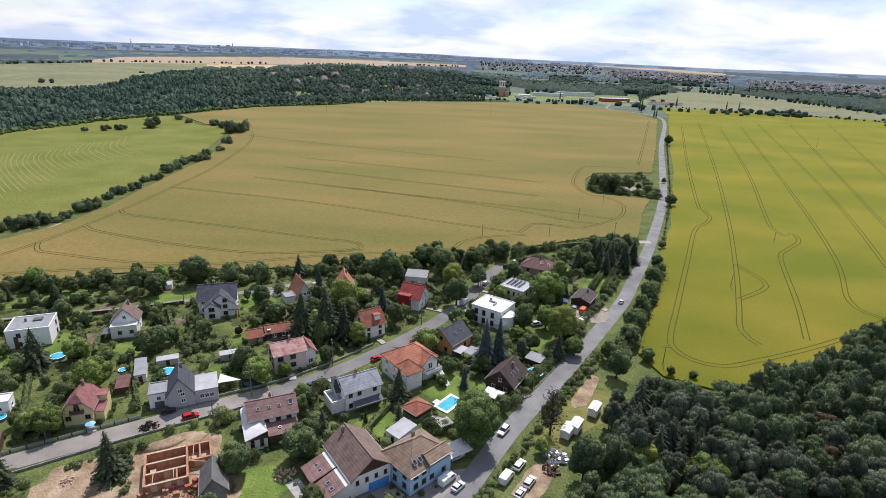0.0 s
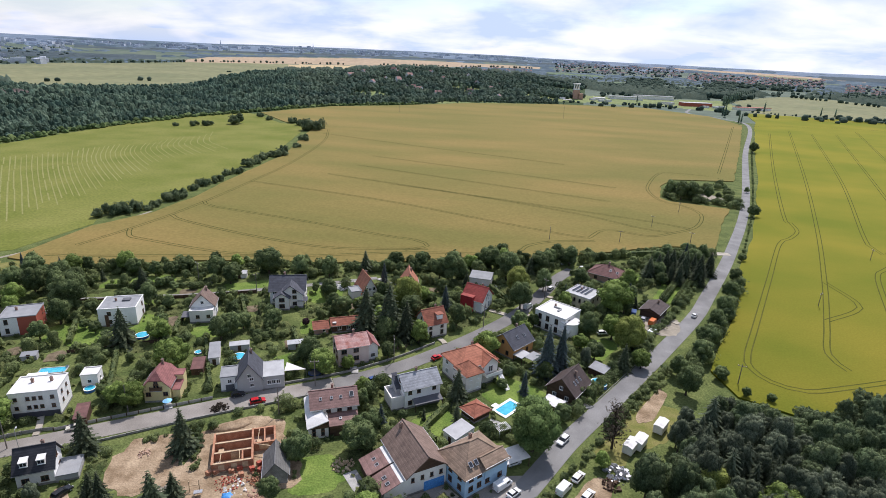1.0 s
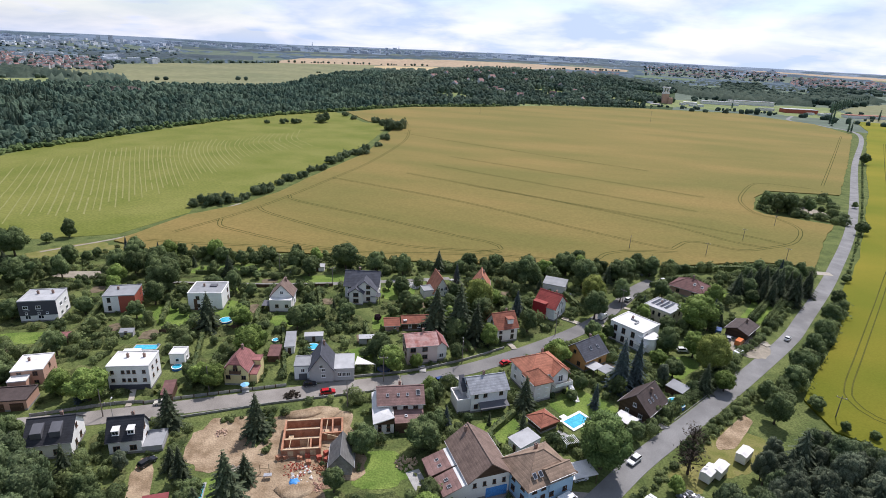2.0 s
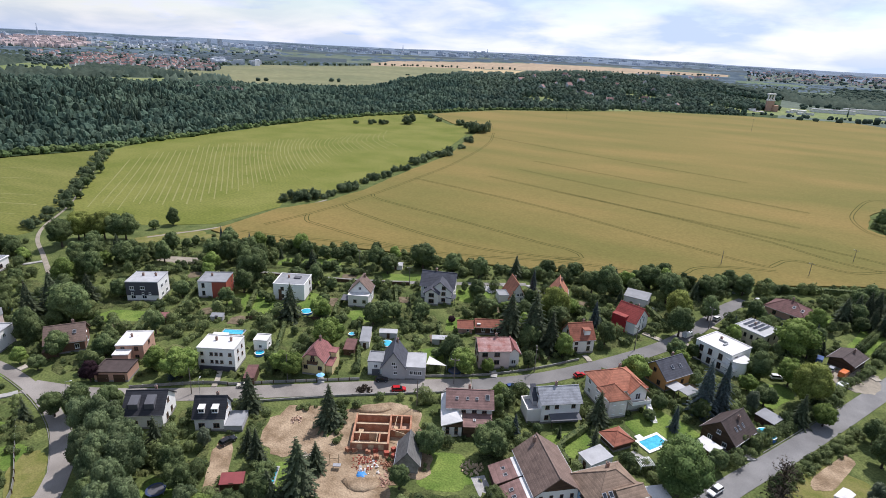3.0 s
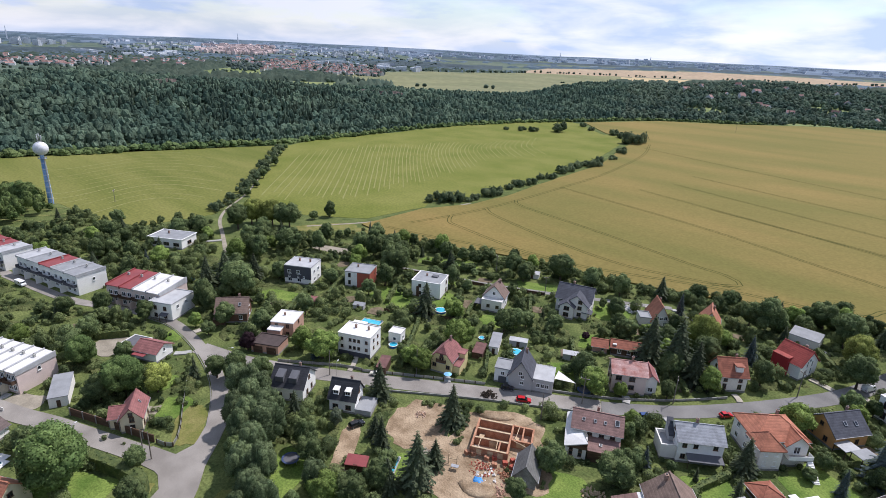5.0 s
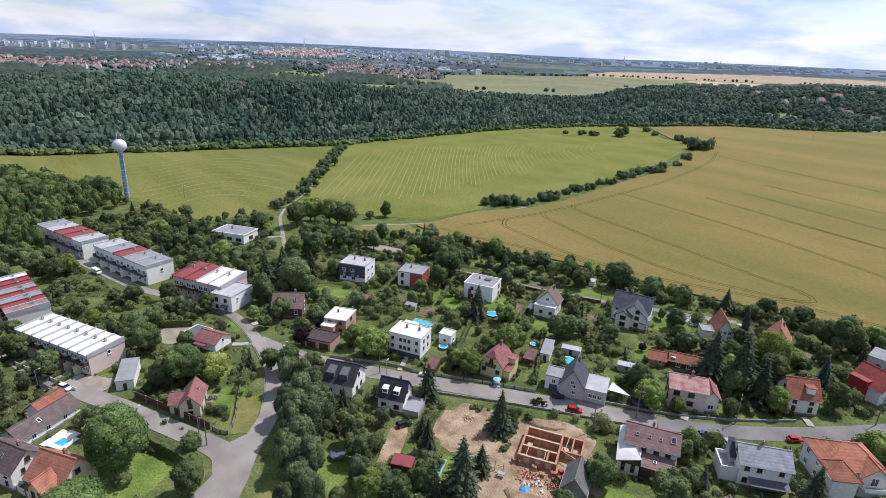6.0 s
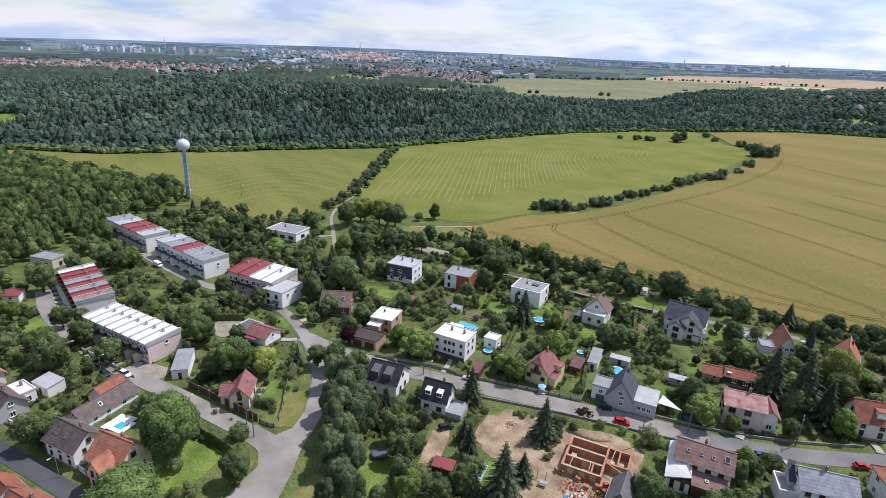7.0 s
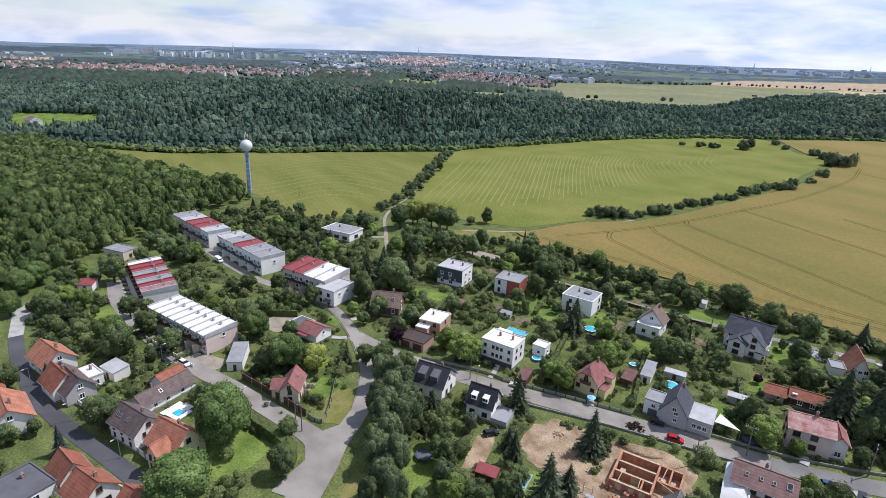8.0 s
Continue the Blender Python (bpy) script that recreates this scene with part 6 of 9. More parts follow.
TREES = [
    [("d", -168, 155, 9.5), ("d", -159, 154, 10.8), ("d", -151, 152, 9.9), ("d", -140, 147, 13.0), ("d", -145, 157, 8.6), ("d", -135, 137, 9.2), ("d", -133, 127, 6.5), ("d", -139, 177, 7.6), ("d", -131, 178, 6.3), ("d", -125, 179, 6.7), ("d", -123, 184, 6.2), ("s", -130, 165, 4.0), ("s", -126, 167, 3.9), ("s", -123, 169, 4.3), ("s", -121, 171, 4.1), ("s", -117, 168, 3.7), ("c", -108, 129, 13.0), ("r", -115, 131, 3.5), ("s", -121, 134, 4.5), ("r", -126, 136, 3.5), ("l", -87, 120, 10.0), ("d", -110, 154, 5.2), ("d", -83, 138, 8.7), ("d", -101, 184, 7.3), ("d", -101, 178, 8.0), ("d", -91, 189, 11.5), ("d", -79, 191, 8.9), ("d", -68, 192, 9.3), ("d", -62, 174, 8.2), ("d", -58, 167, 5.7)],
    [("c", -56, 201, 9.6), ("d", -48, 203, 5.8), ("d", -45, 209, 7.4), ("d", -35, 211, 7.4), ("b", -45, 187, 10.9), ("o", -33, 170, 13.0), ("c", -42, 151, 16.7), ("c", -35, 153, 17.7), ("d", -42, 164, 8.3), ("c", -29, 150, 13.7), ("d", -30, 162, 10.2), ("l", -49, 167, 5.1), ("p", -62, 152, 3.0), ("r", -73, 155, 3.5), ("t", -80, 160, 4.1), ("d", -82, 142, 7.6), ("d", -80, 146, 6.0), ("d", -53, 131, 8.4), ("l", -41, 129, 4.9), ("l", -46, 126, 8.3), ("r", -57, 130, 3.5), ("d", -36, 148, 5.8), ("d", -32, 138, 5.7), ("l", -25, 149, 7.7), ("t", -79, 155, 4.0), ("d", -21, 199, 13.0), ("d", -26, 200, 9.5), ("d", -12, 209, 6.8), ("d", -7, 217, 10.4), ("d", -0, 206, 12.5)],
    [("o", 4, 192, 11.7), ("d", 5, 181, 10.7), ("d", 13, 215, 10.5), ("d", 15, 198, 9.6), ("d", 21, 231, 9.0), ("d", 26, 229, 9.1), ("b", -20, 172, 10.3), ("b", 13, 139, 16.0), ("b", 17, 141, 15.7), ("b", 37, 185, 10.2), ("d", -15, 162, 8.7), ("d", 10, 167, 5.5), ("l", 38, 184, 13.0), ("d", 27, 164, 9.0), ("d", 28, 177, 6.8), ("l", 34.5, 164, 9.0), ("o", 38.1, 156, 13.0), ("l", 24, 156, 5.2), ("d", 27.6, 150, 6.5), ("g", 24.4, 145.5, 6.5), ("c", 34.5, 143.5, 9.0), ("l", 38.5, 148, 6.5), ("d", 5, 164, 7.4), ("l", 7, 160, 5.9), ("d", 59, 227, 8.3), ("c", 57, 220, 10.5), ("c", 61, 223, 11.1), ("c", 65, 227, 11.5), ("c", 68, 229, 11.7), ("c", 73, 233, 9.9), ("c", 72, 224, 13.4), ("c", 76, 227, 11.1), ("c", 77, 219, 13.5), ("c", 65, 218, 9.4), ("c", 68, 217, 10.1), ("d", 61, 215, 8.7), ("d", 64, 234, 8.3), ("c", 84, 230, 10.9), ("d", 78, 235, 11.0), ("d", -68, 177, 4.4), ("d", 53, 229, 4.5)],
    [("c", -86, 87, 10.6), ("c", -76, 76, 6.0), ("c", -66, 91, 11.5), ("c", -60, 78, 7.1), ("l", -91, 103, 6.1), ("l", -87, 103, 7.6), ("d", -96, 105, 4.3), ("l", -93, 107, 4.4), ("d", -41, 93, 8.1), ("d", -42, 81, 5.9), ("d", -29, 98, 9.2), ("d", -28, 105, 6.8), ("d", -33, 114, 5.6), ("c", -10, 122, 9.3), ("t", -8, 111, 7.0), ("b", 7, 128, 7.4), ("D", 10, 104, 13.7), ("d", 17, 118, 5.4), ("x", 29, 119, 7.8), ("t", -17, 112, 3.7), ("d", 3, 135, 5.0), ("r", 1, 129, 3.4), ("r", -7, 135, 3.5), ("t", -20, 122, 5.1), ("r", -116, 107, 3.5)],
    [("d", 50, 136, 13.0), ("d", 50, 145, 10.4), ("d", 59, 155, 11.4), ("d", 64, 166, 11.4), ("d", 71, 179, 11.0), ("d", 77, 190, 12.5), ("d", 84, 206, 11.1), ("d", 92, 224, 10.1), ("s", 104, 254, 4.2), ("d", 140, 339, 8.2), ("s", 163, 408, 4.5), ("d", 240, 611, 12.0), ("d", 108, 371, 13.0), ("d", 115, 373, 13.0), ("d", 103, 381, 11.4), ("d", 127, 378, 10.2), ("s", 135, 383, 4.5), ("s", 148, 411, 4.5), ("x", 27, 110, 9.0), ("l", 24, 103, 4.5), ("s", 62, 146, 4.5), ("d", 66, 138, 4.9), ("d", 72, 137, 4.2)],
    [("D", -108.4, 24, 15.0), ("D", -197, -8, 9.0), ("D", -168, 7, 9.0), ("d", -185, 16, 5.5), ("d", -171, 20, 4.9), ("D", -152, 43, 9.5), ("d", -157, 20, 7.8), ("D", -220, -16, 9.0), ("D", -226, -11, 9.2), ("D", -202, -18, 9.0), ("d", -185, 1, 4.5), ("d", -190, 4, 4.0), ("d", -153, 15, 5.0), ("d", -160, 11, 4.3), ("d", -155, -16, 7.4), ("d", -177, 28, 5.8), ("d", -164, 29, 4.6), ("D", -94, 15, 12.4), ("d", -132, 40, 8.0), ("D", -131, 45, 11.3), ("o", -127, 51, 8.4), ("d", -93, 31, 7.5), ("d", -103, 36, 6.2), ("t", -126, 60, 7.0), ("c", -188, 60, 10.2), ("d", -180, 60, 7.4), ("d", -161, 82, 11.3), ("c", -175, 90, 13.4), ("d", -161, 94, 13.0), ("o", -232, 143, 13.0), ("o", -224, 149, 13.0), ("d", -216, 153, 13.0), ("d", -188, 118, 11.9), ("c", -175, 97, 14.1), ("d", -166, 96, 12.8), ("d", -181, 143, 9.5), ("d", -148, 81, 8.0)],
    [("d", -136, 102, 8.1), ("p", -129, 77, 6.0), ("l", -111, 89, 9.2), ("d", -180, 81, 6.7), ("d", -166, 66, 7.2), ("d", -149, 55, 5.7), ("d", -160, 43, 9.4), ("d", -165, 49, 7.8), ("c", -186, 48, 6.3), ("d", -232, 31, 10.5), ("d", -223, 36, 9.2), ("d", -157, 8, 11.5), ("d", -170, 17, 7.6), ("d", -175, 0, 6.9), ("d", -197, -9, 8.3), ("d", -219, -3, 8.1), ("l", -228, 2, 4.7), ("d", -216, 12, 11.5), ("b", -122, -5.5, 8.0), ("d", -132, -14, 5.3), ("d", -132, -10, 4.0), ("d", -127, 3, 8.4), ("c", -151, -8, 6.0), ("d", -184, 15, 7.6), ("c", -217, 93, 9.0), ("d", -231, 81, 7.8), ("d", -202, 76, 9.5), ("s", -217, 178, 4.5), ("s", -219, 169, 4.5), ("l", -119, 88, 7.6)],
    [("s", -219, 170, 4.5), ("d", -217, 178, 8.8), ("o", -231, 145, 13.0), ("d", -229, 134, 12.7), ("d", -219, 151, 12.3), ("s", -279, 170, 4.5), ("s", -294, 183, 4.5), ("d", -313, 200, 6.5), ("s", -324, 212, 4.5), ("d", -341, 230, 7.5), ("s", -372, 256, 4.5), ("s", -392, 275, 4.5), ("d", -251, 89, 8.9), ("d", -249, 115, 5.8), ("d", -240, 121, 7.1), ("d", -231, 75, 8.8), ("d", -194, 122, 9.6), ("d", -188, 133, 11.7), ("s", -195, 145, 4.5), ("s", -187, 159, 4.5), ("s", -187, 164, 4.5), ("d", -171, 167, 8.9), ("d", -159, 165, 8.4), ("d", -105, 143, 4.3), ("d", -166, 113, 7.7), ("c", -59, 71, 13.7)],
    [("d", -145, 71, 4.9), ("d", -140, 70, 5.2), ("d", -135, 69, 6.1), ("d", -128, 67, 7.3), ("d", -123, 65, 6.8), ("d", -118, 64, 6.7), ("l", -151, 72, 5.2), ("d", -247, 26, 8.6), ("d", -249, 31, 8.3), ("d", -235, 32, 8.5), ("d", -238, 37, 8.7), ("d", -230, 22, 8.0), ("d", -230, 40, 7.3)],
]
TREES.append([("o", -127.5, 66, 7), ("d", -120.5, 64, 8.5), ("w", -111.7, 63.5, 10.5), ("w", -108.5, 65, 10), ("d", -112, 70.5, 8), ("w", -101, 60.5, 11.5), ("w", -103, 64.5, 10.5), ("w", -95, 61.5, 11.5), ("w", -100.5, 56.5, 10.5), ("w", -90.5, 58.2, 11.5), ("w", -93.5, 53.3, 11), ("w", -95, 57, 11.5), ("w", -87, 52.3, 11.5), ("w", -85, 48.3, 10), ("w", -81.5, 50.7, 10.5), ("w", -77.4, 45.8, 9.5), ("w", -74.2, 46.6, 9), ("w", -76.6, 42.3, 7.5)])
TREES.append([("d", -84, 63, 8), ("d", -79.2, 60.5, 8), ("w", -72.6, 56.6, 8.5), ("l", -69.4, 56.6, 7), ("d", -65.2, 59.4, 7.5), ("d", -64.3, 65.2, 7.5), ("g", -85.0, 72.2, 5.5), ("c", -92.5, 66.5, 9.5), ("d", -66.6, 70.5, 5), ("s", -72.6, 51, 4), ("c", -72.2, 74.2, 8.5), ("c", -62.5, 66.5, 8), ("c", -59.5, 71.5, 8.5)])
TREES.append([("l", -190, 110, 11.0), ("d", -201, 129, 10.0), ("d", -209, 127, 9.0), ("d", -213, 137, 9.5), ("c", -205, 141, 8.5), ("d", -196, 137, 8.0), ("c", -171, 106, 11.0)])
TREES.append([("y", 66, 84, 7.5), ("y", 84, 100, 8.5), ("y", 58, 72, 7), ("y", 92, 112, 8), ("y", 76, 88, 8.5), ("y", 104, 118, 8.5), ("l", 55, 92, 10.5), ("l", 48, 82, 9.5), ("o", 44, 98, 9.5)])
for group in TREES:
    for kind, x, y, height in group:
        if 45 < x < 96 and 130 < y < 232 and kind == "d":
            height *= 0.7
        for k in range(25):
            # shifted aside where a house or a road is in the way
            px, py = x + 0.6 * (k + 3) // 4 * math.cos(k * 2.4), y + 0.6 * (k + 3) // 4 * math.sin(k * 2.4)
            if not built(px, py, 0.6) and not near_road(px, py, 2.4):
                tree(kind, px, py, height)
                break


# mown lawns, yards and verges
LAWNS = []


def lawn(x, y, w, d, rot, material=None, label="bright mown garden lawn", name="lawn", z=0.03):
    z += 0.004 * (len(LAWNS) % 14)
    c, s = math.cos(radians(rot)), math.sin(radians(rot))
    n, r = 40, random.Random(int(x * 7 + y * 3))
    outline = []
    for i in range(n):
        p = 2 * math.pi * i / n
        k = 0.95 + 0.07 * math.sin(3 * p + x) + 0.06 * math.sin(5 * p + y) + r.uniform(-0.05, 0.05)
        u, v = w / 2 * k * math.copysign(abs(math.cos(p)) ** 0.6, math.cos(p)), d / 2 * k * math.copysign(abs(math.sin(p)) ** 0.6, math.sin(p))
        outline.append((x + c * u - s * v, y + s * u + c * v))
    LAWNS.append((x, y, max(w, d) * 0.5, c, s, w, d))
    v = [(x, y, z)] + [(a, b, z) for a, b in outline] + [(a, b, z - 0.1) for a, b in outline]
    f = [(0, 1 + i, 1 + (i + 1) % n) for i in range(n)] + [(1 + (i + 1) % n, 1 + i, 1 + n + i, 1 + n + (i + 1) % n) for i in range(n)]
    return tagged(mesh_object(name, v, f, material or LAWN), label, "lawn" if material is None else name.replace("_", " "), kind="structure")


for row in ((-36, 90, 12, 12, 24), (-14, 111, 13, 9, 40), (6, 126, 20, 15, -35), (30, 157, 9, 14, -30), (-57, 132, 12, 9, 25), (-64, 176, 14, 14, 25), (-130, 133, 12, 12, 25), (-133, 172, 26, 10, 25), (-112, 143, 9, 14, 25), (-106, 23, 17, 17, 30), (-131, 53, 8, 9, 25), (-81, 55, 9, 16, 25), (-154, 105, 18, 8, 28), (-121, 131, 12, 10, 25), (-94, 178, 18, 8, 27), (-121, 158, 14, 6, 25), (-64, 73, 9, 10, 25), (-189, 6, 14, 12, 20), (64, 208, 12, 24, -25), (-88, 143, 14, 8, 20), (-148, 141, 12, 8, 25), (-60, 152, 8, 10, 25), (52, 222, 14, 8, -25), (-118, 51, 8, 9, 40), (-152, 68, 6, 8, 25), (-43, 148, 8, 6, 25)):
    lawn(*row)
for row in ((-109, 50, 7, 15, 55), (-97, 34, 4, 5, 30), (38, 122, 12, 22, -30), (28, 110, 7, 14, -30), (-83, 42, 3, 9, 40), (-205, 165, 30, 12, 60), (-188, 176, 22, 10, 40)):
    lawn(*row, DRYGRASS, "dry yellowish grass verge", "verge", 0.025)
for row in ((-71, 86.5, 15, 19, 30), (-53, 91, 24, 27, 25), (-52, 79, 17, 15, 25), (-58, 101, 14, 7, 32), (40, 129, 4, 19, -30), (21, 94, 6, 12, -32)):
    lawn(*row, DIRT, "bare trodden clay ground", "bare_ground", 0.035)
for row in ((-158, 53, 12, 11, 20), (-178, 148, 18, 7, 20), (53, 178, 12, 16, -30), (-120, 46, 4, 6, 40), (130, 385, 16, 20, 20), (2, 93, 8, 5, 45), (-145, 28, 10, 7, 30)):
    lawn(*row, TRACK, "pale gravel yard", "yard", 0.045)
lawn(-78.2, 69.5, 4.6, 18, 36, DIRT, "bare brown earth drive beside the house", "drive", 0.05)


def on_lawn(x, y):
    for a, b, r, c, s, w, d in LAWNS:
        if abs(x - a) < r and abs(y - b) < r:
            u, v = c * (x - a) + s * (y - b), -s * (x - a) + c * (y - b)
            if abs(u) < w * 0.5 and abs(v) < d * 0.5:
                return True
    return False


SOIL = surface("garden_soil", (0.10, 0.075, 0.045), (0.19, 0.15, 0.095), 0.6, 4.0, 0.95, 0.9, 0.08)
for row in ((-104, 146, 5, 7, 20), (-88, 150, 4, 6, 20), (-84, 160, 5, 5, 16), (-62, 140, 4, 6, 25), (-48, 160, 5, 4, 25), (-122, 120, 5, 6, 25), (-135, 120, 4, 5, 30), (-150, 100, 6, 4, 30), (-30, 146, 4, 4, 30), (-14, 146, 4, 5, 36), (-52, 170, 5, 6, 33), (-90, 128, 4, 5, 22), (-172, 120, 6, 5, 25), (-186, 60, 5, 4, 15), (-176, 50, 6, 3, 20), (-162, 140, 5, 6, 25), (-112, 168, 6, 4, 20), (-26, 190, 5, 4, 10), (10, 150, 4, 4, -38), (46, 204, 4, 5, -30)):
    lawn(*row, SOIL, "dug vegetable bed of bare brown soil", "vegetable_bed", 0.05)

# straight garden paths from the front doors to the lanes
for ob in [o for o in scene.objects if o.get("category") == "house" and not o.parent]:
    x, y = ob.matrix_basis.translation[:2]
    k = int(np.argmin(np.hypot(ROADS[:, 0] - x, ROADS[:, 1] - y)))
    gx_, gy_ = ROADS[k]
    gap = math.hypot(gx_ - x, gy_ - y)
    if 7 < gap < 24:
        ux, uy = (gx_ - x) / gap, (gy_ - y) / gap
        n = 1
        while n < gap and built(x + ux * n, y + uy * n, 0.2):
            n += 1
        if n < gap - 2 and not any(built(x + ux * q, y + uy * q, 0.0) for q in np.arange(n + 1, gap)):
            strip("garden_path", [(x + ux * n, y + uy * n), (x + ux * (n + gap) / 2 + 0.3, y + uy * (n + gap) / 2), (gx_, gy_)], rnd.uniform(0.5, 1.2), 0.3, CONCRETE if rnd.random() < 0.6 else GRAVEL, "pale paved path from a house to the lane", "path", 0.4)

# ---- stuff: hedges, shrubs, woods ----
def light_crown(seed, n, leaf, rings=5, seg=8):
    """A lump of leaf sprays, 1 high, for masses of plants."""
    rng = np.random.default_rng(seed)
    d = unit(rng.normal(size=(n, 3)))
    d[:, 2] = np.abs(d[:, 2]) * 1.25 - 0.35
    k = 1 + 0.22 * np.sin(d[:, :1] * 5 + seed) + 0.2 * np.sin(d[:, 1:2] * 6 + 2 * seed) + rng.uniform(-0.14, 0.14, (n, 1))
    at = np.array([0, 0, 0.5]) + d * [0.44, 0.44, 0.44] * k
    v, f = leaf_quads(rng, at, d + [0, 0, 0.3], leaf, 0.6)
    w, g = blob(rng, rings, seg, 0.2)
    return joined([(v, f.tolist()), (np.array([0, 0, 0.45]) + w * [0.43, 0.43, 0.46], g)])


def far_crown(seed, lumps=1):
    """A rounded far crown, 1 high: one body with smaller lumps about its top."""
    rng = np.random.default_rng(seed)
    v, f = blob(rng, 5, 7, 0.26)
    pieces = [(np.array([0, 0, 0.47]) + v * [0.40, 0.40, 0.48], f)]
    for i in range(lumps):
        p, up = i * 6.283 / lumps + rng.uniform(-0.5, 0.5), rng.uniform(0.5, 0.78)
        v, f = blob(rng, 3, 5, 0.14)
        reach = rng.uniform(0.18, 0.3)
        pieces.append((np.array([reach * math.cos(p), reach * math.sin(p), up]) + v * rng.uniform(0.17, 0.25), f))
    return joined(pieces)


def far_spruce(seed):
    """A far conifer, 1 high: an uneven spindle with a pointed top."""
    rng = np.random.default_rng(seed)
    v, f = blob(rng, 6, 6, 0.16)
    k = np.clip((v[:, 2] + 1) / 2, 0, 1)
    wide = 0.30 * (1.08 - k) ** 0.7
    return np.stack([v[:, 0] * wide, v[:, 1] * wide, k], -1), f


def mass(name, spots, shapes, material, label, category, seed=5, rounded=True):
    """Many plants in one mesh: spots of x, y, z, width, height."""
    rng = np.random.default_rng(seed)
    vs, fs4, fs3, k = [], [], [], 0
    ready = []
    for v, f in shapes:
        ready.append((np.asarray(v), np.array([q for q in f if len(q) == 4]).reshape(-1, 4), np.array([q for q in f if len(q) == 3]).reshape(-1, 3)))
    for x, y, z, w, h in spots:
        v, f4, f3 = ready[int(rng.integers(len(ready)))]
        p = rng.uniform(0, 6.283)
        c, s = math.cos(p), math.sin(p)
        vs.append(np.stack([x + w * (c * v[:, 0] - s * v[:, 1]), y + w * (s * v[:, 0] + c * v[:, 1]), z + h * v[:, 2]], -1))
        fs4.append(f4 + k)
        fs3.append(f3 + k)
        k += len(v)
    v, f4, f3 = np.concatenate(vs), np.concatenate(fs4).astype(np.int32), np.concatenate(fs3).astype(np.int32)
    me = bpy.data.meshes.new(name)
    me.vertices.add(len(v))
    me.vertices.foreach_set("co", v.ravel())
    me.loops.add(f4.size + f3.size)
    me.loops.foreach_set("vertex_index", np.concatenate([f4.ravel(), f3.ravel()]))
    me.polygons.add(len(f4) + len(f3))
    me.polygons.foreach_set("loop_start", np.concatenate([np.arange(len(f4)) * 4, f4.size + np.arange(len(f3)) * 3]))
    me.polygons.foreach_set("use_smooth", [rounded] * len(me.polygons))
    me.materials.append(material)
    me.update(calc_edges=True)
    return tagged(new(name, me), label, category, kind="stuff")


BUSH = [light_crown(s, 54, 0.14, 4, 7) for s in (51, 52, 53, 54)]
WOODTREE = [broad_crown(s, 10, 13, 0.080) for s in (61, 62, 63, 64)]
FARTREE = [far_crown(s, 0) for s in (71, 72, 73, 74, 75)]
PLAINTREE = [far_crown(s, 0) for s in (76, 77, 78)]
FARSPRUCE = [far_spruce(s) for s in (81, 82, 83)]
# distant leaves paled in their base colour to imitate haze
PALEHAZEWOOD = surface("distant_woods", (0.084, 0.124, 0.096), (0.140, 0.182, 0.134), 0.02, 0.2, 0.85, 0.3, 0.3, island=0.2, low=0.38, high=0.62, spec=0.05, light=0.48)

rng = random.Random(17)
# garden shrubs fill the plots between lawns, houses and lanes
GARDENS = [
    [(-150, 68), (-92, 98), (-30, 137), (8, 186), (22, 226), (46, 249), (-60, 208), (-130, 193), (-168, 175), (-200, 178), (-215, 150), (-205, 118), (-175, 100), (-165, 78)],
    [(-116, 70), (-70, 102), (-30, 128), (0, 165), (20, 205), (34, 228), (92, 262), (70, 200), (44, 156), (20, 115), (4, 90), (-20, 78), (-60, 60), (-92, 50)],
    [(-100, 40), (-150, 26), (-215, 16), (-250, 45), (-200, 52), (-165, 68), (-130, 64), (-108, 52)],
    [(-84, 18), (-110, 8), (-160, -10), (-200, -14), (-235, 0), (-215, 10), (-160, 15), (-110, 32)],
    [(-250, 50), (-170, 76), (-160, 80), (-175, 100), (-205, 116), (-250, 132), (-262, 100), (-300, 92), (-285, 60)],
    [(-90, 0), (-140, -22), (-165, -27), (-150, -45), (-80, -20)],
]
# more trees stand about in the gardens
for outline, many in zip(GARDENS, (62, 44, 7, 12, 28, 6)):
    xs, ys = [p[0] for p in outline], [p[1] for p in outline]
    for _ in range(900):
        x, y = rng.uniform(min(xs), max(xs)), rng.uniform(min(ys), max(ys))
        if many and inside(x, y, outline) and not built(x, y, 3.2) and not near_road(x, y, 5.0) and not on_lawn(x, y):
            kind = rng.choice("ddddddllsccb")
            tall = rng.uniform(5.0, 9.5) if kind != "s" else rng.uniform(3.0, 4.5)
            if clear(x, y, tall):
                tree(kind, x, y, tall)
                many -= 1
spots = []
for outline, many in zip(GARDENS, (1150, 800, 620, 300, 620, 120)):
    xs, ys = [p[0] for p in outline], [p[1] for p in outline]
    made = 0
    for _ in range(many * 30):
        if made >= many:
            break
        x, y = rng.uniform(min(xs), max(xs)), rng.uniform(min(ys), max(ys))
        if not inside(x, y, outline) or built(x, y, 1.0) or near_road(x, y, 3.0) or (on_lawn(x, y) and rng.random() < 0.9):
            continue
        if math.sin(x * 0.33 + 1) + math.sin(y * 0.29 + x * 0.13) + 0.6 * math.sin(x * 0.71 - y * 0.53) < 0.1 and rng.random() < 0.82:
            continue
        w = rng.uniform(1.4, 4.2) * (1.25 if rng.random() < 0.2 else 0.85) * (0.7 if outline is GARDENS[2] else 1.0)
        if not clear(x, y, w * 0.7):
            continue
        spots.append((x, y, -0.1, w, w * rng.uniform(0.6, 1.05)))
        made += 1
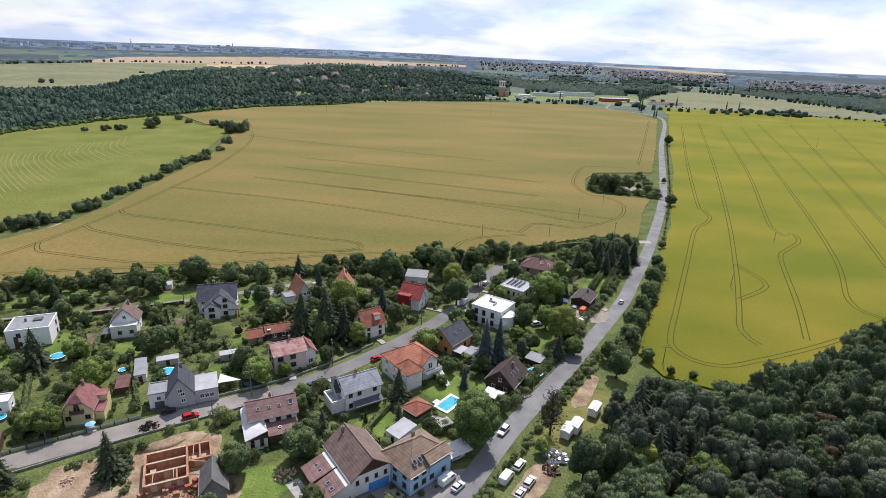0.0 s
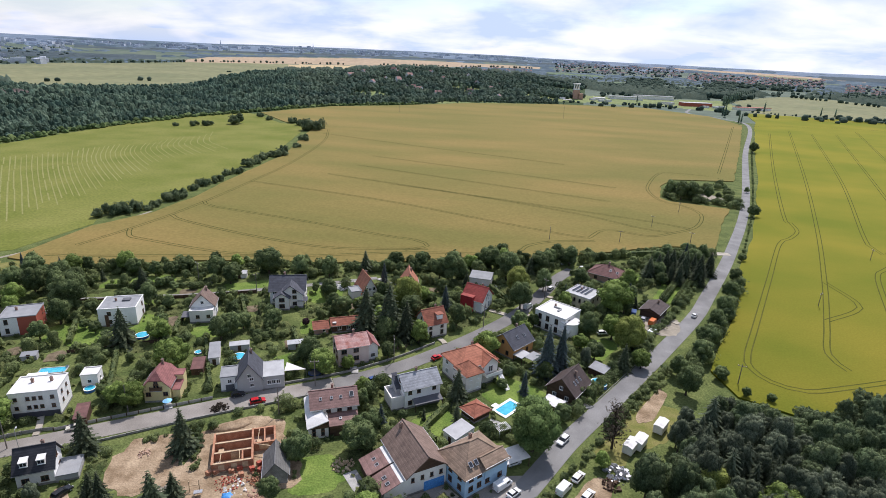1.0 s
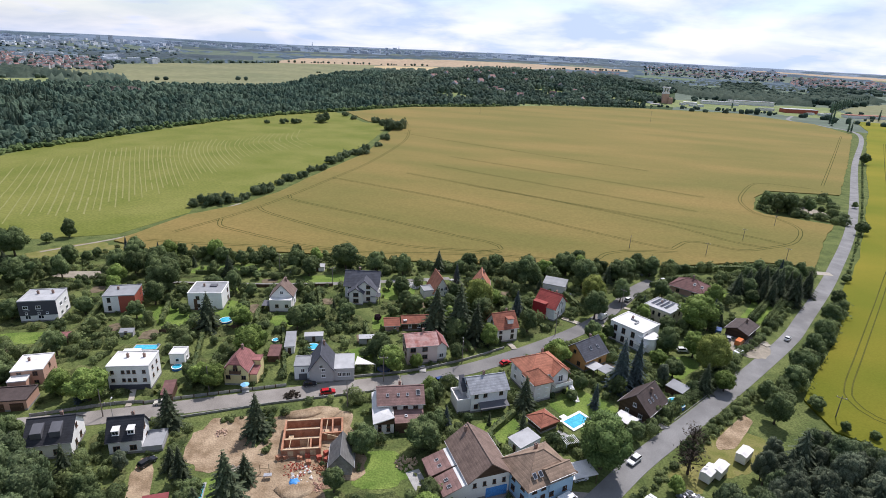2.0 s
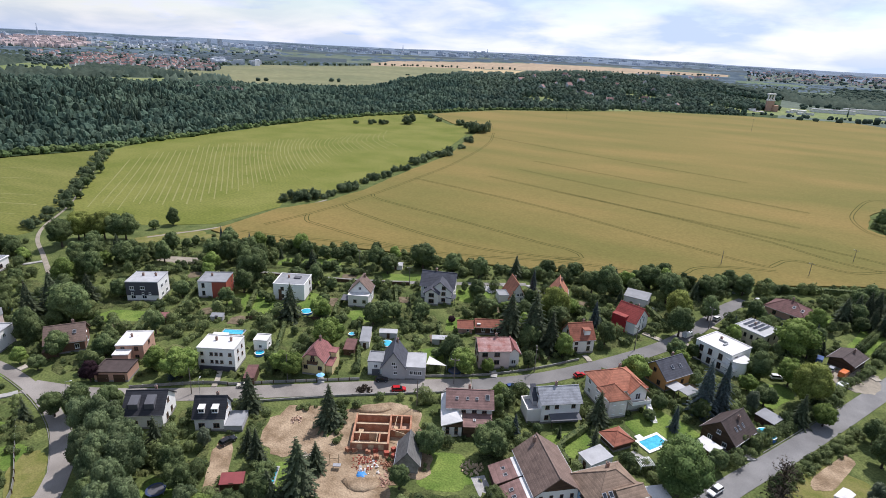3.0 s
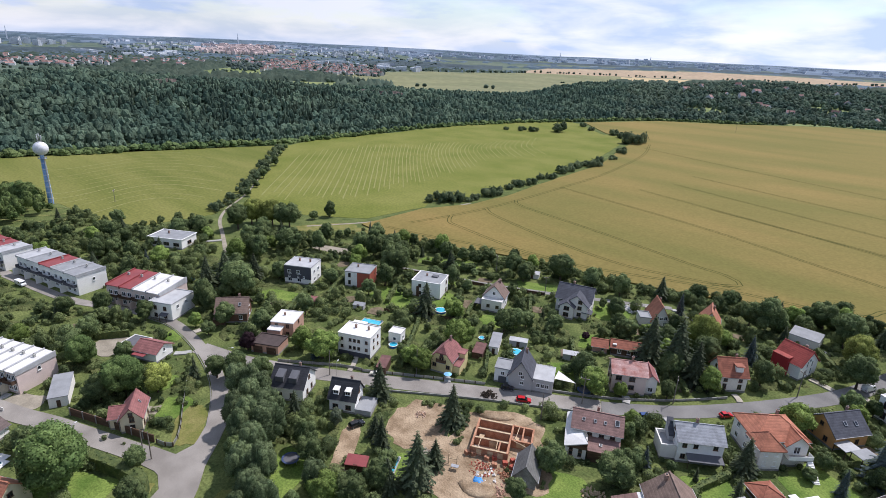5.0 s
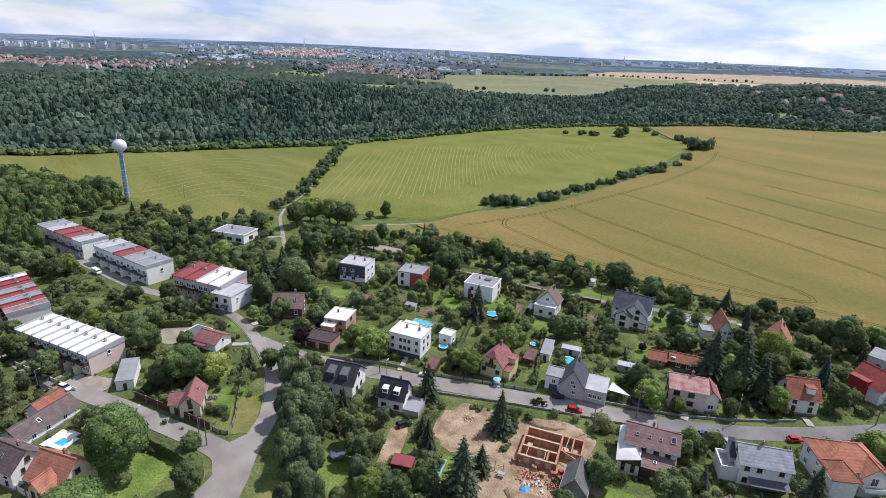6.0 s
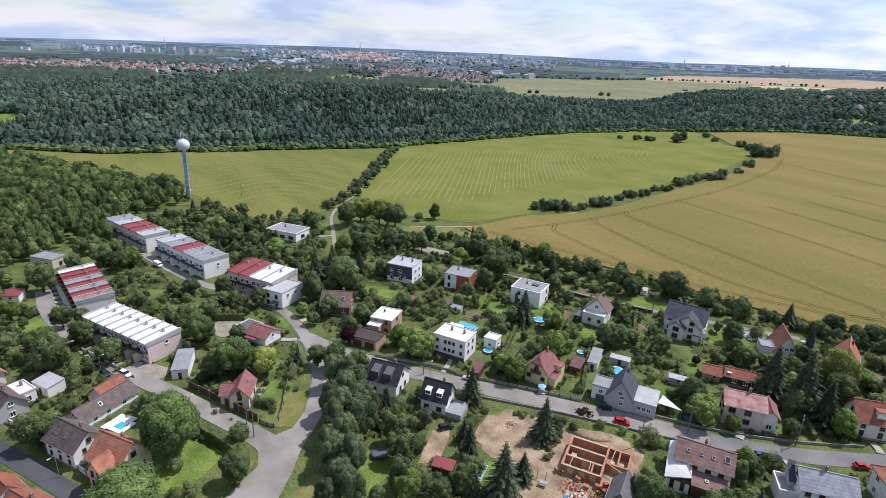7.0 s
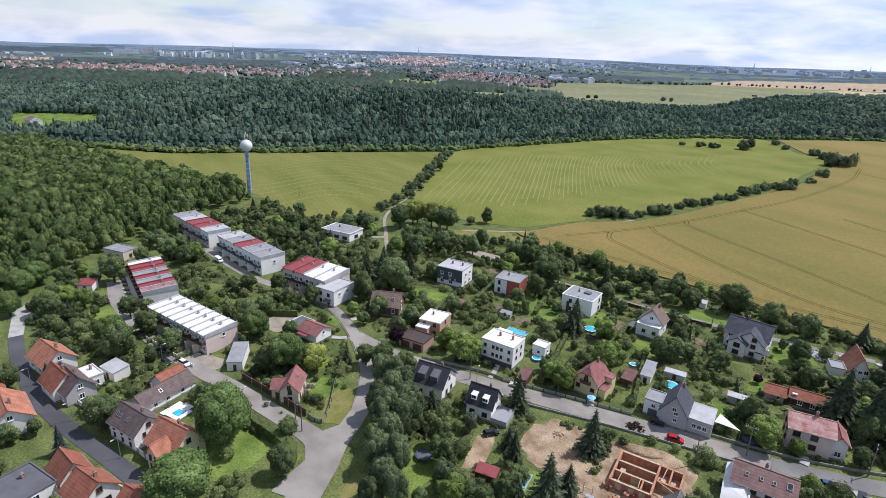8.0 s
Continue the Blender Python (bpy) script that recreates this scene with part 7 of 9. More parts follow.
# weeds between the bare lot and the building site, and along the street above them
for x0, y0, x1, y1, n in ((-66.0, 97.0, -60.2, 86.0, 22), (-77.0, 91.8, -70.0, 96.6, 16), (-46.6, 103.5, -42.5, 92.0, 12)):
    for _ in range(n):
        k, w = rng.random(), rng.uniform(0.9, 2.0)
        spots.append((x0 + (x1 - x0) * k + rng.uniform(-0.8, 0.8), y0 + (y1 - y0) * k + rng.uniform(-0.8, 0.8), -0.05, w, w * rng.uniform(0.5, 0.9)))
small = []
for outline, many in zip(GARDENS, (180, 130, 30, 50, 110, 30)):
    xs, ys = [p[0] for p in outline], [p[1] for p in outline]
    for _ in range(many * 3):
        x, y = rng.uniform(min(xs), max(xs)), rng.uniform(min(ys), max(ys))
        if many > 0 and inside(x, y, outline) and not built(x, y, 2.2) and not near_road(x, y, 5.5) and not on_lawn(x, y):
            w = rng.uniform(2.8, 6.4)
            if not clear(x, y, w):
                continue
            small.append((x, y, -0.1, w, w * rng.uniform(0.8, 1.25)))
            many -= 1
mess = np.random.default_rng(37)
# low plants along the house walls
border = []
for c, s, x0, x1, y0, y1 in FOOT:
    for _ in range(6):
        off = rng.uniform(0.5, 1.6)
        u, v = rng.choice(((rng.uniform(x0, x1), y0 - off), (rng.uniform(x0, x1), y1 + off), (x0 - off, rng.uniform(y0, y1)), (x1 + off, rng.uniform(y0, y1))))
        x, y = c * u + s * v, -s * u + c * v
        if math.hypot(x, y) < 320 and not built(x, y, 0.3) and not near_road(x, y, 3.2):
            w = rng.uniform(0.7, 1.7)
            border.append((x, y, -0.05, w, w * rng.uniform(0.7, 1.2)))
mass("border_plants", border, [light_crown(s, 36, 0.17, 4, 6) for s in (55, 56)], SHRUB, "low flowering shrubs along the house walls", "shrubs")
mass("young_garden_trees", small, WOODTREE, SHRUB, "young fruit and ornamental trees between the garden plots", "trees")
# weeds, beds and low thickets cover much of the plots
UNDERGROWTH = surface("undergrowth", muted((0.055, 0.081, 0.021)), muted((0.165, 0.184, 0.050)), 0.22, 2.6, 0.8, 1.0, 0.3, light=0.25, low=0.34, high=0.66, spec=0.05, grain_by=0.5)
for outline in GARDENS:
    step = 0.9
    xs, ys = [p[0] for p in outline], [p[1] for p in outline]
    nx_, ny_ = int((max(xs) - min(xs)) / step), int((max(ys) - min(ys)) / step)
    gridx, gridy = np.meshgrid(min(xs) + step * np.arange(nx_), min(ys) + step * np.arange(ny_), indexing="ij")
    gridx, gridy = gridx + mess.uniform(-0.3, 0.3, gridx.shape), gridy + mess.uniform(-0.3, 0.3, gridx.shape)
    free = within(gridx, gridy, outline)
    for c, s, x0, x1, y0, y1 in FOOT:
        u, v = c * gridx - s * gridy, s * gridx + c * gridy
        free &= ~((u > x0 - 0.9) & (u < x1 + 0.9) & (v > y0 - 0.9) & (v < y1 + 0.9))
    for a, b, r_, c, s, w, d in LAWNS:
        u, v = c * (gridx - a) + s * (gridy - b), -s * (gridx - a) + c * (gridy - b)
        free &= ~((np.abs(u) < w * 0.5) & (np.abs(v) < d * 0.5))
    for a, b, r_ in OPEN:
        free &= np.hypot(gridx - a, gridy - b) > r_ * 0.8
    for k in np.argwhere(free):
        if near_road(gridx[tuple(k)], gridy[tuple(k)], 2.7):
            free[tuple(k)] = False
    thick = np.array([noise.noise(Vector((x * 0.13, y * 0.13, 3.0))) + 0.6 * noise.noise(Vector((x * 0.4, y * 0.4, 9.0))) for x, y in zip(gridx.ravel(), gridy.ravel())]).reshape(gridx.shape)
    keep = free & (thick > -0.12)
    inner = keep.copy()
    for axis in (0, 1):
        for by in (-1, 1):
            inner &= np.roll(keep, by, axis)
    height = np.where(inner, 0.12 + np.clip(thick + 0.12, 0, 1) * mess.uniform(0.3, 2.2, gridx.shape), -0.05)
    cell_ = keep[:-1, :-1] & keep[1:, :-1] & keep[1:, 1:] & keep[:-1, 1:]
    number = np.arange(gridx.size).reshape(gridx.shape)
    cells = np.stack([number[:-1, :-1], number[1:, :-1], number[1:, 1:], number[:-1, 1:]], -1)[cell_]
    used, cells = np.unique(cells, return_inverse=True)
    ob = mesh_object("undergrowth", np.stack([gridx, gridy, height], -1).reshape(-1, 3)[used].tolist(), cells.reshape(-1, 4).tolist(), UNDERGROWTH, smooth_faces=True)
    tagged(ob, "low weeds, beds and thickets between the garden plots", "undergrowth", kind="stuff")
mass("garden_shrubs", spots, BUSH, SHRUB, "mixed green shrubs and bushes filling the gardens", "shrubs")

# hedgerows
spots = []
for x, y, w in ((-200, 242, 6.0), (-198, 248, 6.0), (-194, 252, 6.0), (-189, 259, 3.0), (-190, 267, 4.0), (-189, 280, 6.5), (-188, 287, 5.0), (-191, 304, 4.0), (-192, 317, 5.0), (-190, 328, 5.0), (-194, 348, 4.5), (-190, 356, 4.5), (-195, 377, 6.0), (-193, 389, 5.5), (-198, 410, 6.0), (-196, 423, 5.0), (-190, 426, 7.0), (-194, 446, 6.0), (-192, 469, 4.5), (-201, 511, 7.0), (-221, 585, 13.0), (-228, 600, 8.0), (-245, 616, 7.0), (-264, 630, 7.0), (-314, 593, 12.0), (-343, 561, 6.0), (-333, 568, 6.0), (-358, 552, 4.0), (-319, 668, 5.5), (-296, 641, 5.5)):
    for _ in range(9):
        spots.append((x + rng.uniform(-0.55, 0.55) * w, y + rng.uniform(-0.8, 0.8) * w, 0, w * rng.uniform(0.6, 1.15), w * rng.uniform(0.6, 1.1)))
mass("field_hedgerow", spots, BUSH + WOODTREE, WOODLAND, "uneven hedgerow of bushes between the fields", "hedgerow")
spots = []
for a, b in zip(spline([(-262, 140), (-290, 172), (-329, 209), (-402, 276)], 5), range(99)):
    for _ in range(3):
        w = rng.uniform(2.2, 5.5)
        spots.append((a[0] + rng.uniform(-3, 3), a[1] + rng.uniform(-3.4, 5), 0, w, w * rng.uniform(0.6, 1.0)))
mass("track_hedgerow", spots, BUSH + WOODTREE, WOODLAND, "row of bushes and small trees beside the field track", "hedgerow")
# edge of the village against the wheat
spots = []
for p in spline([(-178, 172), (-150, 180), (-128, 188), (-92, 198), (-58, 205), (-24, 215), (12, 230), (40, 243), (70, 258), (92, 258)], 2.2):
    w = rng.uniform(2.5, 6.0)
    spots.append((p[0] + rng.uniform(-2, 2), p[1] - 2.5 + rng.uniform(-3, 1.5), 0, w, w * rng.uniform(0.6, 1.15)))
mass("village_edge_hedge", spots, BUSH + WOODTREE, SHRUB, "ragged green hedge between gardens and wheat field", "hedge")
# roadside hedges
spots = []
for p in spline([(30, 128), (52, 165), (70, 196), (86, 228), (98, 254)], 1.6):
    spots.append((p[0] - 5.5 + rng.uniform(-1, 1), p[1] + 1.5 + rng.uniform(-1, 1), 0, rng.uniform(2, 3.6), rng.uniform(1.6, 3.0)))
for p in spline([(52, 145), (62, 163), (76, 190), (92, 224)], 1.7):
    spots.append((p[0] + 1.0 + rng.uniform(-1.5, 2.0), p[1] + rng.uniform(-1, 1), 0, rng.uniform(3.5, 7), rng.uniform(2.8, 5.6)))
for p in spline([(19, 120), (30, 138), (43, 157), (46, 162)], 1.1):
    spots.append((p[0] - 0.5 + rng.uniform(-2.0, 1.2), p[1] + rng.uniform(-1, 1), 0, rng.uniform(1.6, 4.2), rng.uniform(1.4, 4.4)))
for p in spline([(8.5, 88), (18.0, 103), (32.0, 123), (47.5, 147)], 1.2):
    spots.append((p[0] + 0.8 + rng.uniform(-0.8, 0.8), p[1] + rng.uniform(-1, 1), 0, rng.uniform(1.2, 2.6), rng.uniform(0.6, 1.6)))
for p in spline([(27.0, 117.0), (37.0, 132.0), (47.5, 148.0)], 0.8):
    spots.append((p[0] + rng.uniform(-1.0, 0.8), p[1] + rng.uniform(-1, 1), 0, rng.uniform(1.8, 3.2), rng.uniform(1.2, 2.4)))
for p in spline([(112, 268), (150, 362), (200, 500), (250, 640)], 7):
    spots.append((p[0] - 0.8, p[1], 0, rng.uniform(1.2, 3.0), rng.uniform(0.8, 2.2)))
for x, y in ((100, 372), (106, 384), (112, 378), (108, 395), (118, 372), (128, 366), (136, 362), (140, 372), (128, 395), (120, 410), (140, 410), (150, 425), (118, 366), (146, 396)):
    for _ in range(4):
        w = rng.uniform(3, 8)
        spots.append((x + rng.uniform(-4, 4), y + rng.uniform(-5, 5), 0, w, w * rng.uniform(0.5, 0.9)))
mass("roadside_hedge", spots, BUSH, SHRUB, "green hedge and bushes along the country road", "hedge")
# two clipped hedges by the road
for k, line in enumerate(([(61.5, 195.0), (69.5, 212), (77.5, 229.5)], [(57.5, 197.5), (65.5, 214), (73, 231)])):
    spots = []
    for p in spline(line, 0.7):
        for s in (-0.6, 0.6):
            spots.append((p[0] + s + rng.uniform(-0.15, 0.15), p[1] - 0.4 * s, 0, rng.uniform(1.5, 1.9), rng.uniform(2.2, 2.5)))
    mass("clipped_hedge", spots, BUSH[:2], SHRUB, "long clipped green hedge beside the country road", "hedge")
def wood(outline, step, lo, hi, seed, keep=1.0):
    r, got = random.Random(seed), []
    xs, ys = [p[0] for p in outline], [p[1] for p in outline]
    x = min(xs)
    while x < max(xs):
        y = min(ys)
        while y < max(ys):
            px, py = x + r.uniform(-0.45, 0.45) * step, y + r.uniform(-0.45, 0.45) * step
            if r.random() < keep and inside(px, py, outline) and not built(px, py, 3):
                h_ = r.uniform(lo, hi)
                got.append((px, py, float(land(px, py)) - 0.2, h_ * r.uniform(0.55, 0.85), h_))
            y += step
        x += step
    return got


NEARWOOD = [(27, 88), (36, 104), (46, 121), (60, 128), (74, 124), (98, 137), (135, 158), (190, 191), (270, 245), (330, 200), (200, 70), (90, 40), (40, 50), (17, 70), (19, 80)]
nearwood = wood(NEARWOOD, 3.9, 6.0, 12, 3)
mass("inner_woodland", [q for q in nearwood if q[0] > 0.95 * q[1] + 28], [light_crown(s, 44, 0.25) for s in (68, 69)], WOODLAND, "dense mixed woodland away from the road", "woodland")
close = sorted((q for q in nearwood if q[0] <= 0.95 * q[1] + 28), key=lambda q: math.hypot(q[0] - 40, q[1] - 60))
for x, y, z, w, h_ in close[:300]:
    pick = math.sin(x * 0.13 + 1) + math.sin(y * 0.11 + x * 0.05) + rng.uniform(-0.9, 0.9)
    tree("w" if pick < 0.3 else "g" if pick < 1.3 else "q", x, y, h_ * 1.08)
mass("near_woodland", close[300:], WOODTREE, WOODLAND, "dense mixed woodland with dark green rounded crowns", "woodland")
WESTWOOD = [(-206, -22), (-222, -10), (-236, -2), (-247, 8), (-256, 20), (-262, 38), (-290, 52), (-306, 74), (-312, 88), (-330, 84), (-400, 48), (-470, 18), (-545, -14), (-560, -150), (-380, -170), (-240, -90)]
WESTLEAF = surface("west_wood_leaves", (0.066, 0.108, 0.038), (0.186, 0.236, 0.080), 0.11, 2.6, 0.7, 0.9, 0.25, island=0.3, light=0.28, low=0.36, high=0.64, spec=0.06, grain_by=0.5, holes=0.44)
westwood = [(x, y, z, w, h_) if math.hypot(x + 318, y - 86) > 8 else (x, y, z, w * 0.5, h_ * 0.4) for x, y, z, w, h_ in wood(WESTWOOD, 5.5, 7.5, 12.5, 4)]
mass("west_woodland", [q for q in westwood if q[0] > -330 and q[1] > -60], WOODTREE, WESTLEAF, "broadleaf woodland edge beyond the terraces", "woodland")
mass("outer_woodland", [q for q in westwood if q[0] <= -330 or q[1] <= -60], [light_crown(s, 44, 0.25) for s in (66, 67)], WESTLEAF, "dense broadleaf woodland beyond the terraces", "woodland")

# the wooded hill behind the fields
r = random.Random(9)


def polar(a, q):
    x, y = -q * math.sin(radians(a)), q * math.cos(radians(a))
    return x, y, float(land(x, y))


GLADE = [(93.4, 760), (93.4, 640), (87.4, 615), (87.2, 690)]  # a small meadow in the valley wood
broad, mixed, pines, deep = [], [], [], []
for a0, a1, gap in ((-6, 22, 8.0), (22, 104, 5.4)):
    q = 480.0 if a0 > 0 else 880.0
    while q < (1560 if a0 < 0 else 1320):
        for a in np.arange(a0, a1, math.degrees(gap / q)):
            a_, q_ = float(a) + r.uniform(-0.45, 0.45) * math.degrees(gap / q), q + r.uniform(-0.45, 0.45) * gap
            r0, run = float(np.interp(a_, BEAR, EDGE)), float(np.interp(a_, RISE, SPAN))
            if not r0 + 4 < q_ < r0 + run + (90 if a_ < 80 else 520) or a_ < -2 - 4 * math.sin(q_ * 0.013) ** 2:
                continue
            if within(np.array(a_), np.array(q_), GLADE):
                continue
            x, y, z = polar(a_, q_)
            tall = r.uniform(7.5, 12.0) * (0.6 if q_ < r0 + 26 else 1.0)
            patch = math.sin(x * 0.021 + 1.3) + math.sin(y * 0.017 + x * 0.008) + 0.5 * math.sin(x * 0.06 + y * 0.05)
            if a_ < 22:
                # gardens and clearings on the far slope
                if a_ < 18 and q_ < r0 + 340 and glade(x, y) and r.random() < 0.8:
                    continue
                mixed.append((x, y, z - 0.4, tall * r.uniform(0.75, 1.1), tall * r.uniform(0.85, 1.15)))
            elif q_ > r0 + 45 and r.random() < (0.45 if patch > 0.4 and a_ > 46 else 0.05):
                pines.append((x, y, z - 0.4, tall * r.uniform(0.62, 0.9), tall * r.uniform(0.95, 1.3)))
            else:
                (deep if q_ > r0 + 260 else broad).append((x, y, z - 0.4, tall * r.uniform(0.58, 0.95), tall * r.uniform(0.8, 1.2)))
        q += gap
# a ragged crest of taller trees
for a in np.arange(22, 31, 0.24):
    x, y, z = polar(a, float(np.interp(a, BEAR, EDGE)) + float(np.interp(a, RISE, SPAN)) + r.uniform(-20, 30))
    tall = r.uniform(9, 17)
    (pines if r.random() < 0.3 else broad).append((x, y, z - 0.4, tall * 0.7, tall))
foot = []
for a in np.arange(10, 103, 0.12):
    q = float(np.interp(a, BEAR, EDGE)) + r.uniform(-6, 8)
    w = r.uniform(3.0, 6.5)
    x, y, z = polar(a, q)
    foot.append((x, y, z - 0.3, w * r.uniform(0.9, 1.4), w * r.uniform(0.6, 1.0)))
mass("wood_edge_bushes", foot, FARTREE, EDGEBUSH, "lighter bushes along the foot of the wooded hill", "bushes", rounded=False)
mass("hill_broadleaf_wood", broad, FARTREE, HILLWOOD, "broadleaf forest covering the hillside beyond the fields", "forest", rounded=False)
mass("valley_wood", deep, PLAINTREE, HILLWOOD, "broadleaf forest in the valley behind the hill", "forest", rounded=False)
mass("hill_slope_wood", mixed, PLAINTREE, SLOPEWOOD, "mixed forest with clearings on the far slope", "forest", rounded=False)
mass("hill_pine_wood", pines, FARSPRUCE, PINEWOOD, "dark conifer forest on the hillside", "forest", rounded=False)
v, f = [], []
for i, a in enumerate(np.linspace(87.3, 93.4, 14)):
    for q in (np.interp(a, (87.3, 93.4), (612, 636)), np.interp(a, (87.3, 93.4), (692, 764))):
        x, y, z = polar(a, float(q))
        v.append((x, y, z + 0.4))
    if i:
        f.append((2 * i - 2, 2 * i - 1, 2 * i + 1, 2 * i))
tagged(mesh_object("valley_meadow", v, f, LAWN, smooth_faces=True), "small bright meadow in the wooded valley", "meadow", kind="structure")
# bare rock shows between the trees near the crest
ROCK = surface("rock_outcrop", (0.12, 0.095, 0.080), (0.22, 0.175, 0.15), 0.08, 0.8, 0.95, 0.8, 0.6)
for a, q, wide in ((65.2, 715, 34), (64.6, 735, 26), (45.9, 800, 30), (44.9, 815, 46), (47.4, 806, 22)):
    x, y, z = polar(a, q)
    v, f = blob(np.random.default_rng(int(q)), 6, 12, 0.24)
    ob = mesh_object("rock_outcrop", v * [wide * 0.5, 7, 8.5], f, ROCK)
    ob.matrix_basis = pose(x, y, z + 1.5, 0, 0, a)
    tagged(ob, "brown rock outcrop among trees on the hill crest", "rock")

# groves and lines of trees in the distance
far = []
for _ in range(1500):
    a = r.uniform(-44, 102)
    q = 1150 + 1500 * r.random() ** 1.2
    if a > -6:
        q = max(q, float(np.interp(a, BEAR, EDGE)) + 720)
    if zone(q, a) in (2, 3, 4, 7, 8) and r.random() < 0.99:
        continue
    x, y, z = polar(a, q)
    w = r.uniform(8, 14)
    for _ in range(2):
        far.append((x + r.uniform(-15, 15), y + r.uniform(-15, 15), z - 1, w * r.uniform(0.8, 1.4), w * r.uniform(0.6, 1.0)))
for a0, a1, q0, q1, step, skip, lo, hi in ((-46, -20.5, 1275, 1255, 0.33, 0.4, 3, 7), (-15, 0, 1250, 1195, 0.3, 0.4, 4, 9), (1, 10, 1100, 1078, 0.25, 0.4, 4, 8), (32, 17, 2680, 2830, 0.27, 0.4, 7, 13), (14, -1, 2900, 3160, 0.25, 0.35, 8, 12), (38, 31.6, 2410, 2640, 0.25, 0.2, 7, 14), (50, 42, 1880, 2350, 0.5, 0.5, 8, 15), (52, 47, 1640, 1390, 0.3, 0.3, 7, 13), (62.5, 55.9, 1700, 1790, 0.4, 0.4, 7, 13), (57.4, 62.4, 1490, 1480, 0.35, 0.3, 7, 12), (-22, -37, 2120, 1520, 0.35, 0.35, 7, 15)):
    n = int(abs(a1 - a0) / step)
    for i in range(n):
        if r.random() > skip:
            a = a0 + (a1 - a0) * i / n + r.uniform(-0.1, 0.1)
            w = r.uniform(lo, hi)
            x, y, z = polar(a, q0 + (q1 - q0) * i / n + r.uniform(-8, 8))
            far.append((x, y, z - 0.5, w * r.uniform(0.9, 1.5), w * r.uniform(0.75, 1.0)))
mass("distant_groves", far, PLAINTREE, PALEHAZEWOOD, "distant groves, copses and tree lines", "trees")
# haze over the towns is painted into these leaves as grey-blue
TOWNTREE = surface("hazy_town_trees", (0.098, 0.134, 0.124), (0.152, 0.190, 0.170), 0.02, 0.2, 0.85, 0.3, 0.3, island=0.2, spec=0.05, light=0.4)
# tree masses between the far villages
copse = []
for a0, a1, q0, q1, n in ((-13, -6.5, 1800, 2150, 260), (-13, -9.8, 2150, 2700, 200), (-20.5, -13.5, 1700, 2150, 330), (-19, -16.4, 2150, 2600, 160), (-6, 1, 1600, 2300, 420), (-24, -17, 2500, 2780, 160), (-46, -27, 2150, 2480, 420)):
    for _ in range(n):
        a, q = r.uniform(a0, a1), r.uniform(q0, q1)
        if zone(q, a) not in (2, 3, 4, 7, 8):
            x, y, z = polar(a, q)
            w = r.uniform(11, 19)
            copse.append((x, y, z - 1, w * r.uniform(0.9, 1.4), w * r.uniform(0.7, 1.0)))
mass("distant_copses", copse, PLAINTREE, PALEHAZEWOOD, "dark copses and tree masses between the far villages", "trees")
pop, town_trees = [], []
for a, q, h_ in ((-18.6, 1090, 27), (-18.4, 1130, 24), (-19.8, 985, 20), (-20.0, 1000, 18), (-21.6, 1275, 24), (-25.8, 1290, 20), (-26.8, 1300, 20), (-10.9, 1300, 20), (10.4, 1100, 17), (8.9, 1105, 18), (8.4, 1105, 18), (5.9, 1120, 18), (5.4, 1125, 18), (3.4, 1140, 18), (1.7, 1160, 19), (1.2, 1165, 17), (-1.4, 1250, 18), (-2.2, 1260, 16), (-4.1, 1270, 16), (-34.0, 1560, 18), (-35.4, 1500, 20), (-33.2, 1720, 20), (-27.3, 2120, 36), (-27.9, 2130, 36), (-28.4, 2180, 32), (-29.3, 2240, 34), (-30.1, 2180, 32), (-25.6, 2150, 30), (-26.1, 2160, 30), (28.4, 1020, 20), (27.7, 1040, 18)):
    x, y, z = polar(a, q)
    pop.append((x, y, z - 0.5, h_ * 0.62, h_))
for i in range(17):
    x, y, z = polar(-18.3 - 0.14 * i, 1390 + 36 * i)
    pop.append((x, y, z, 22, r.uniform(23, 28) - 0.3 * i))
for a0, a1, q0, q1, n in ((70, 98, 1760, 2330, 520), (45.5, 60, 1740, 2600, 420), (-14.5, -3, 2980, 3700, 220), (-25.5, -15, 2780, 3400, 260), (-46, -27, 2480, 3150, 360), (40, 70, 2700, 3300, 260)):
    for _ in range(n):
        x, y, z = polar(r.uniform(a0, a1), r.uniform(q0, q1))
        w = r.uniform(8, 16)
        town_trees.append((x, y, z - 1, w * r.uniform(0.9, 1.5), w * r.uniform(0.6, 0.9)))
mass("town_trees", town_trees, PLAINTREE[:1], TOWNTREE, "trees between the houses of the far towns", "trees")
mass("distant_poplars", pop, [spruce_crown(91, 9, 0.1, 0.17, 0.35)], HILLWOOD, "slim dark poplars standing in the distance", "trees")

# ---- distant towns ----
TOWNWALL = surface("town_walls", (0.41, 0.41, 0.41), (0.66, 0.65, 0.63), 0.02, 0.2, 0.9, 0.05, 0.01, island=0.25)
TOWNROOF = surface("town_roofs", (0.190, 0.118, 0.108), (0.29, 0.168, 0.145), 0.02, 0.2, 0.9, 0.05, 0.01, island=0.35)
# walls on the horizon, with haze put into the colour as grey-blue
HAZEDWALL = surface("distant_blocks", (0.44, 0.47, 0.52), (0.60, 0.62, 0.65), 0.01, 0.1, 0.9, 0.05, 0.01, island=0.2)
OLDROOF = surface("old_town_roofs", (0.30, 0.24, 0.235), (0.42, 0.33, 0.31), 0.02, 0.2, 0.9, 0.05, 0.01, island=0.3)
CITYPINK = surface("old_town_walls", (0.52, 0.42, 0.40), (0.70, 0.58, 0.54), 0.01, 0.1, 0.9, 0.05, 0.01, island=0.2)


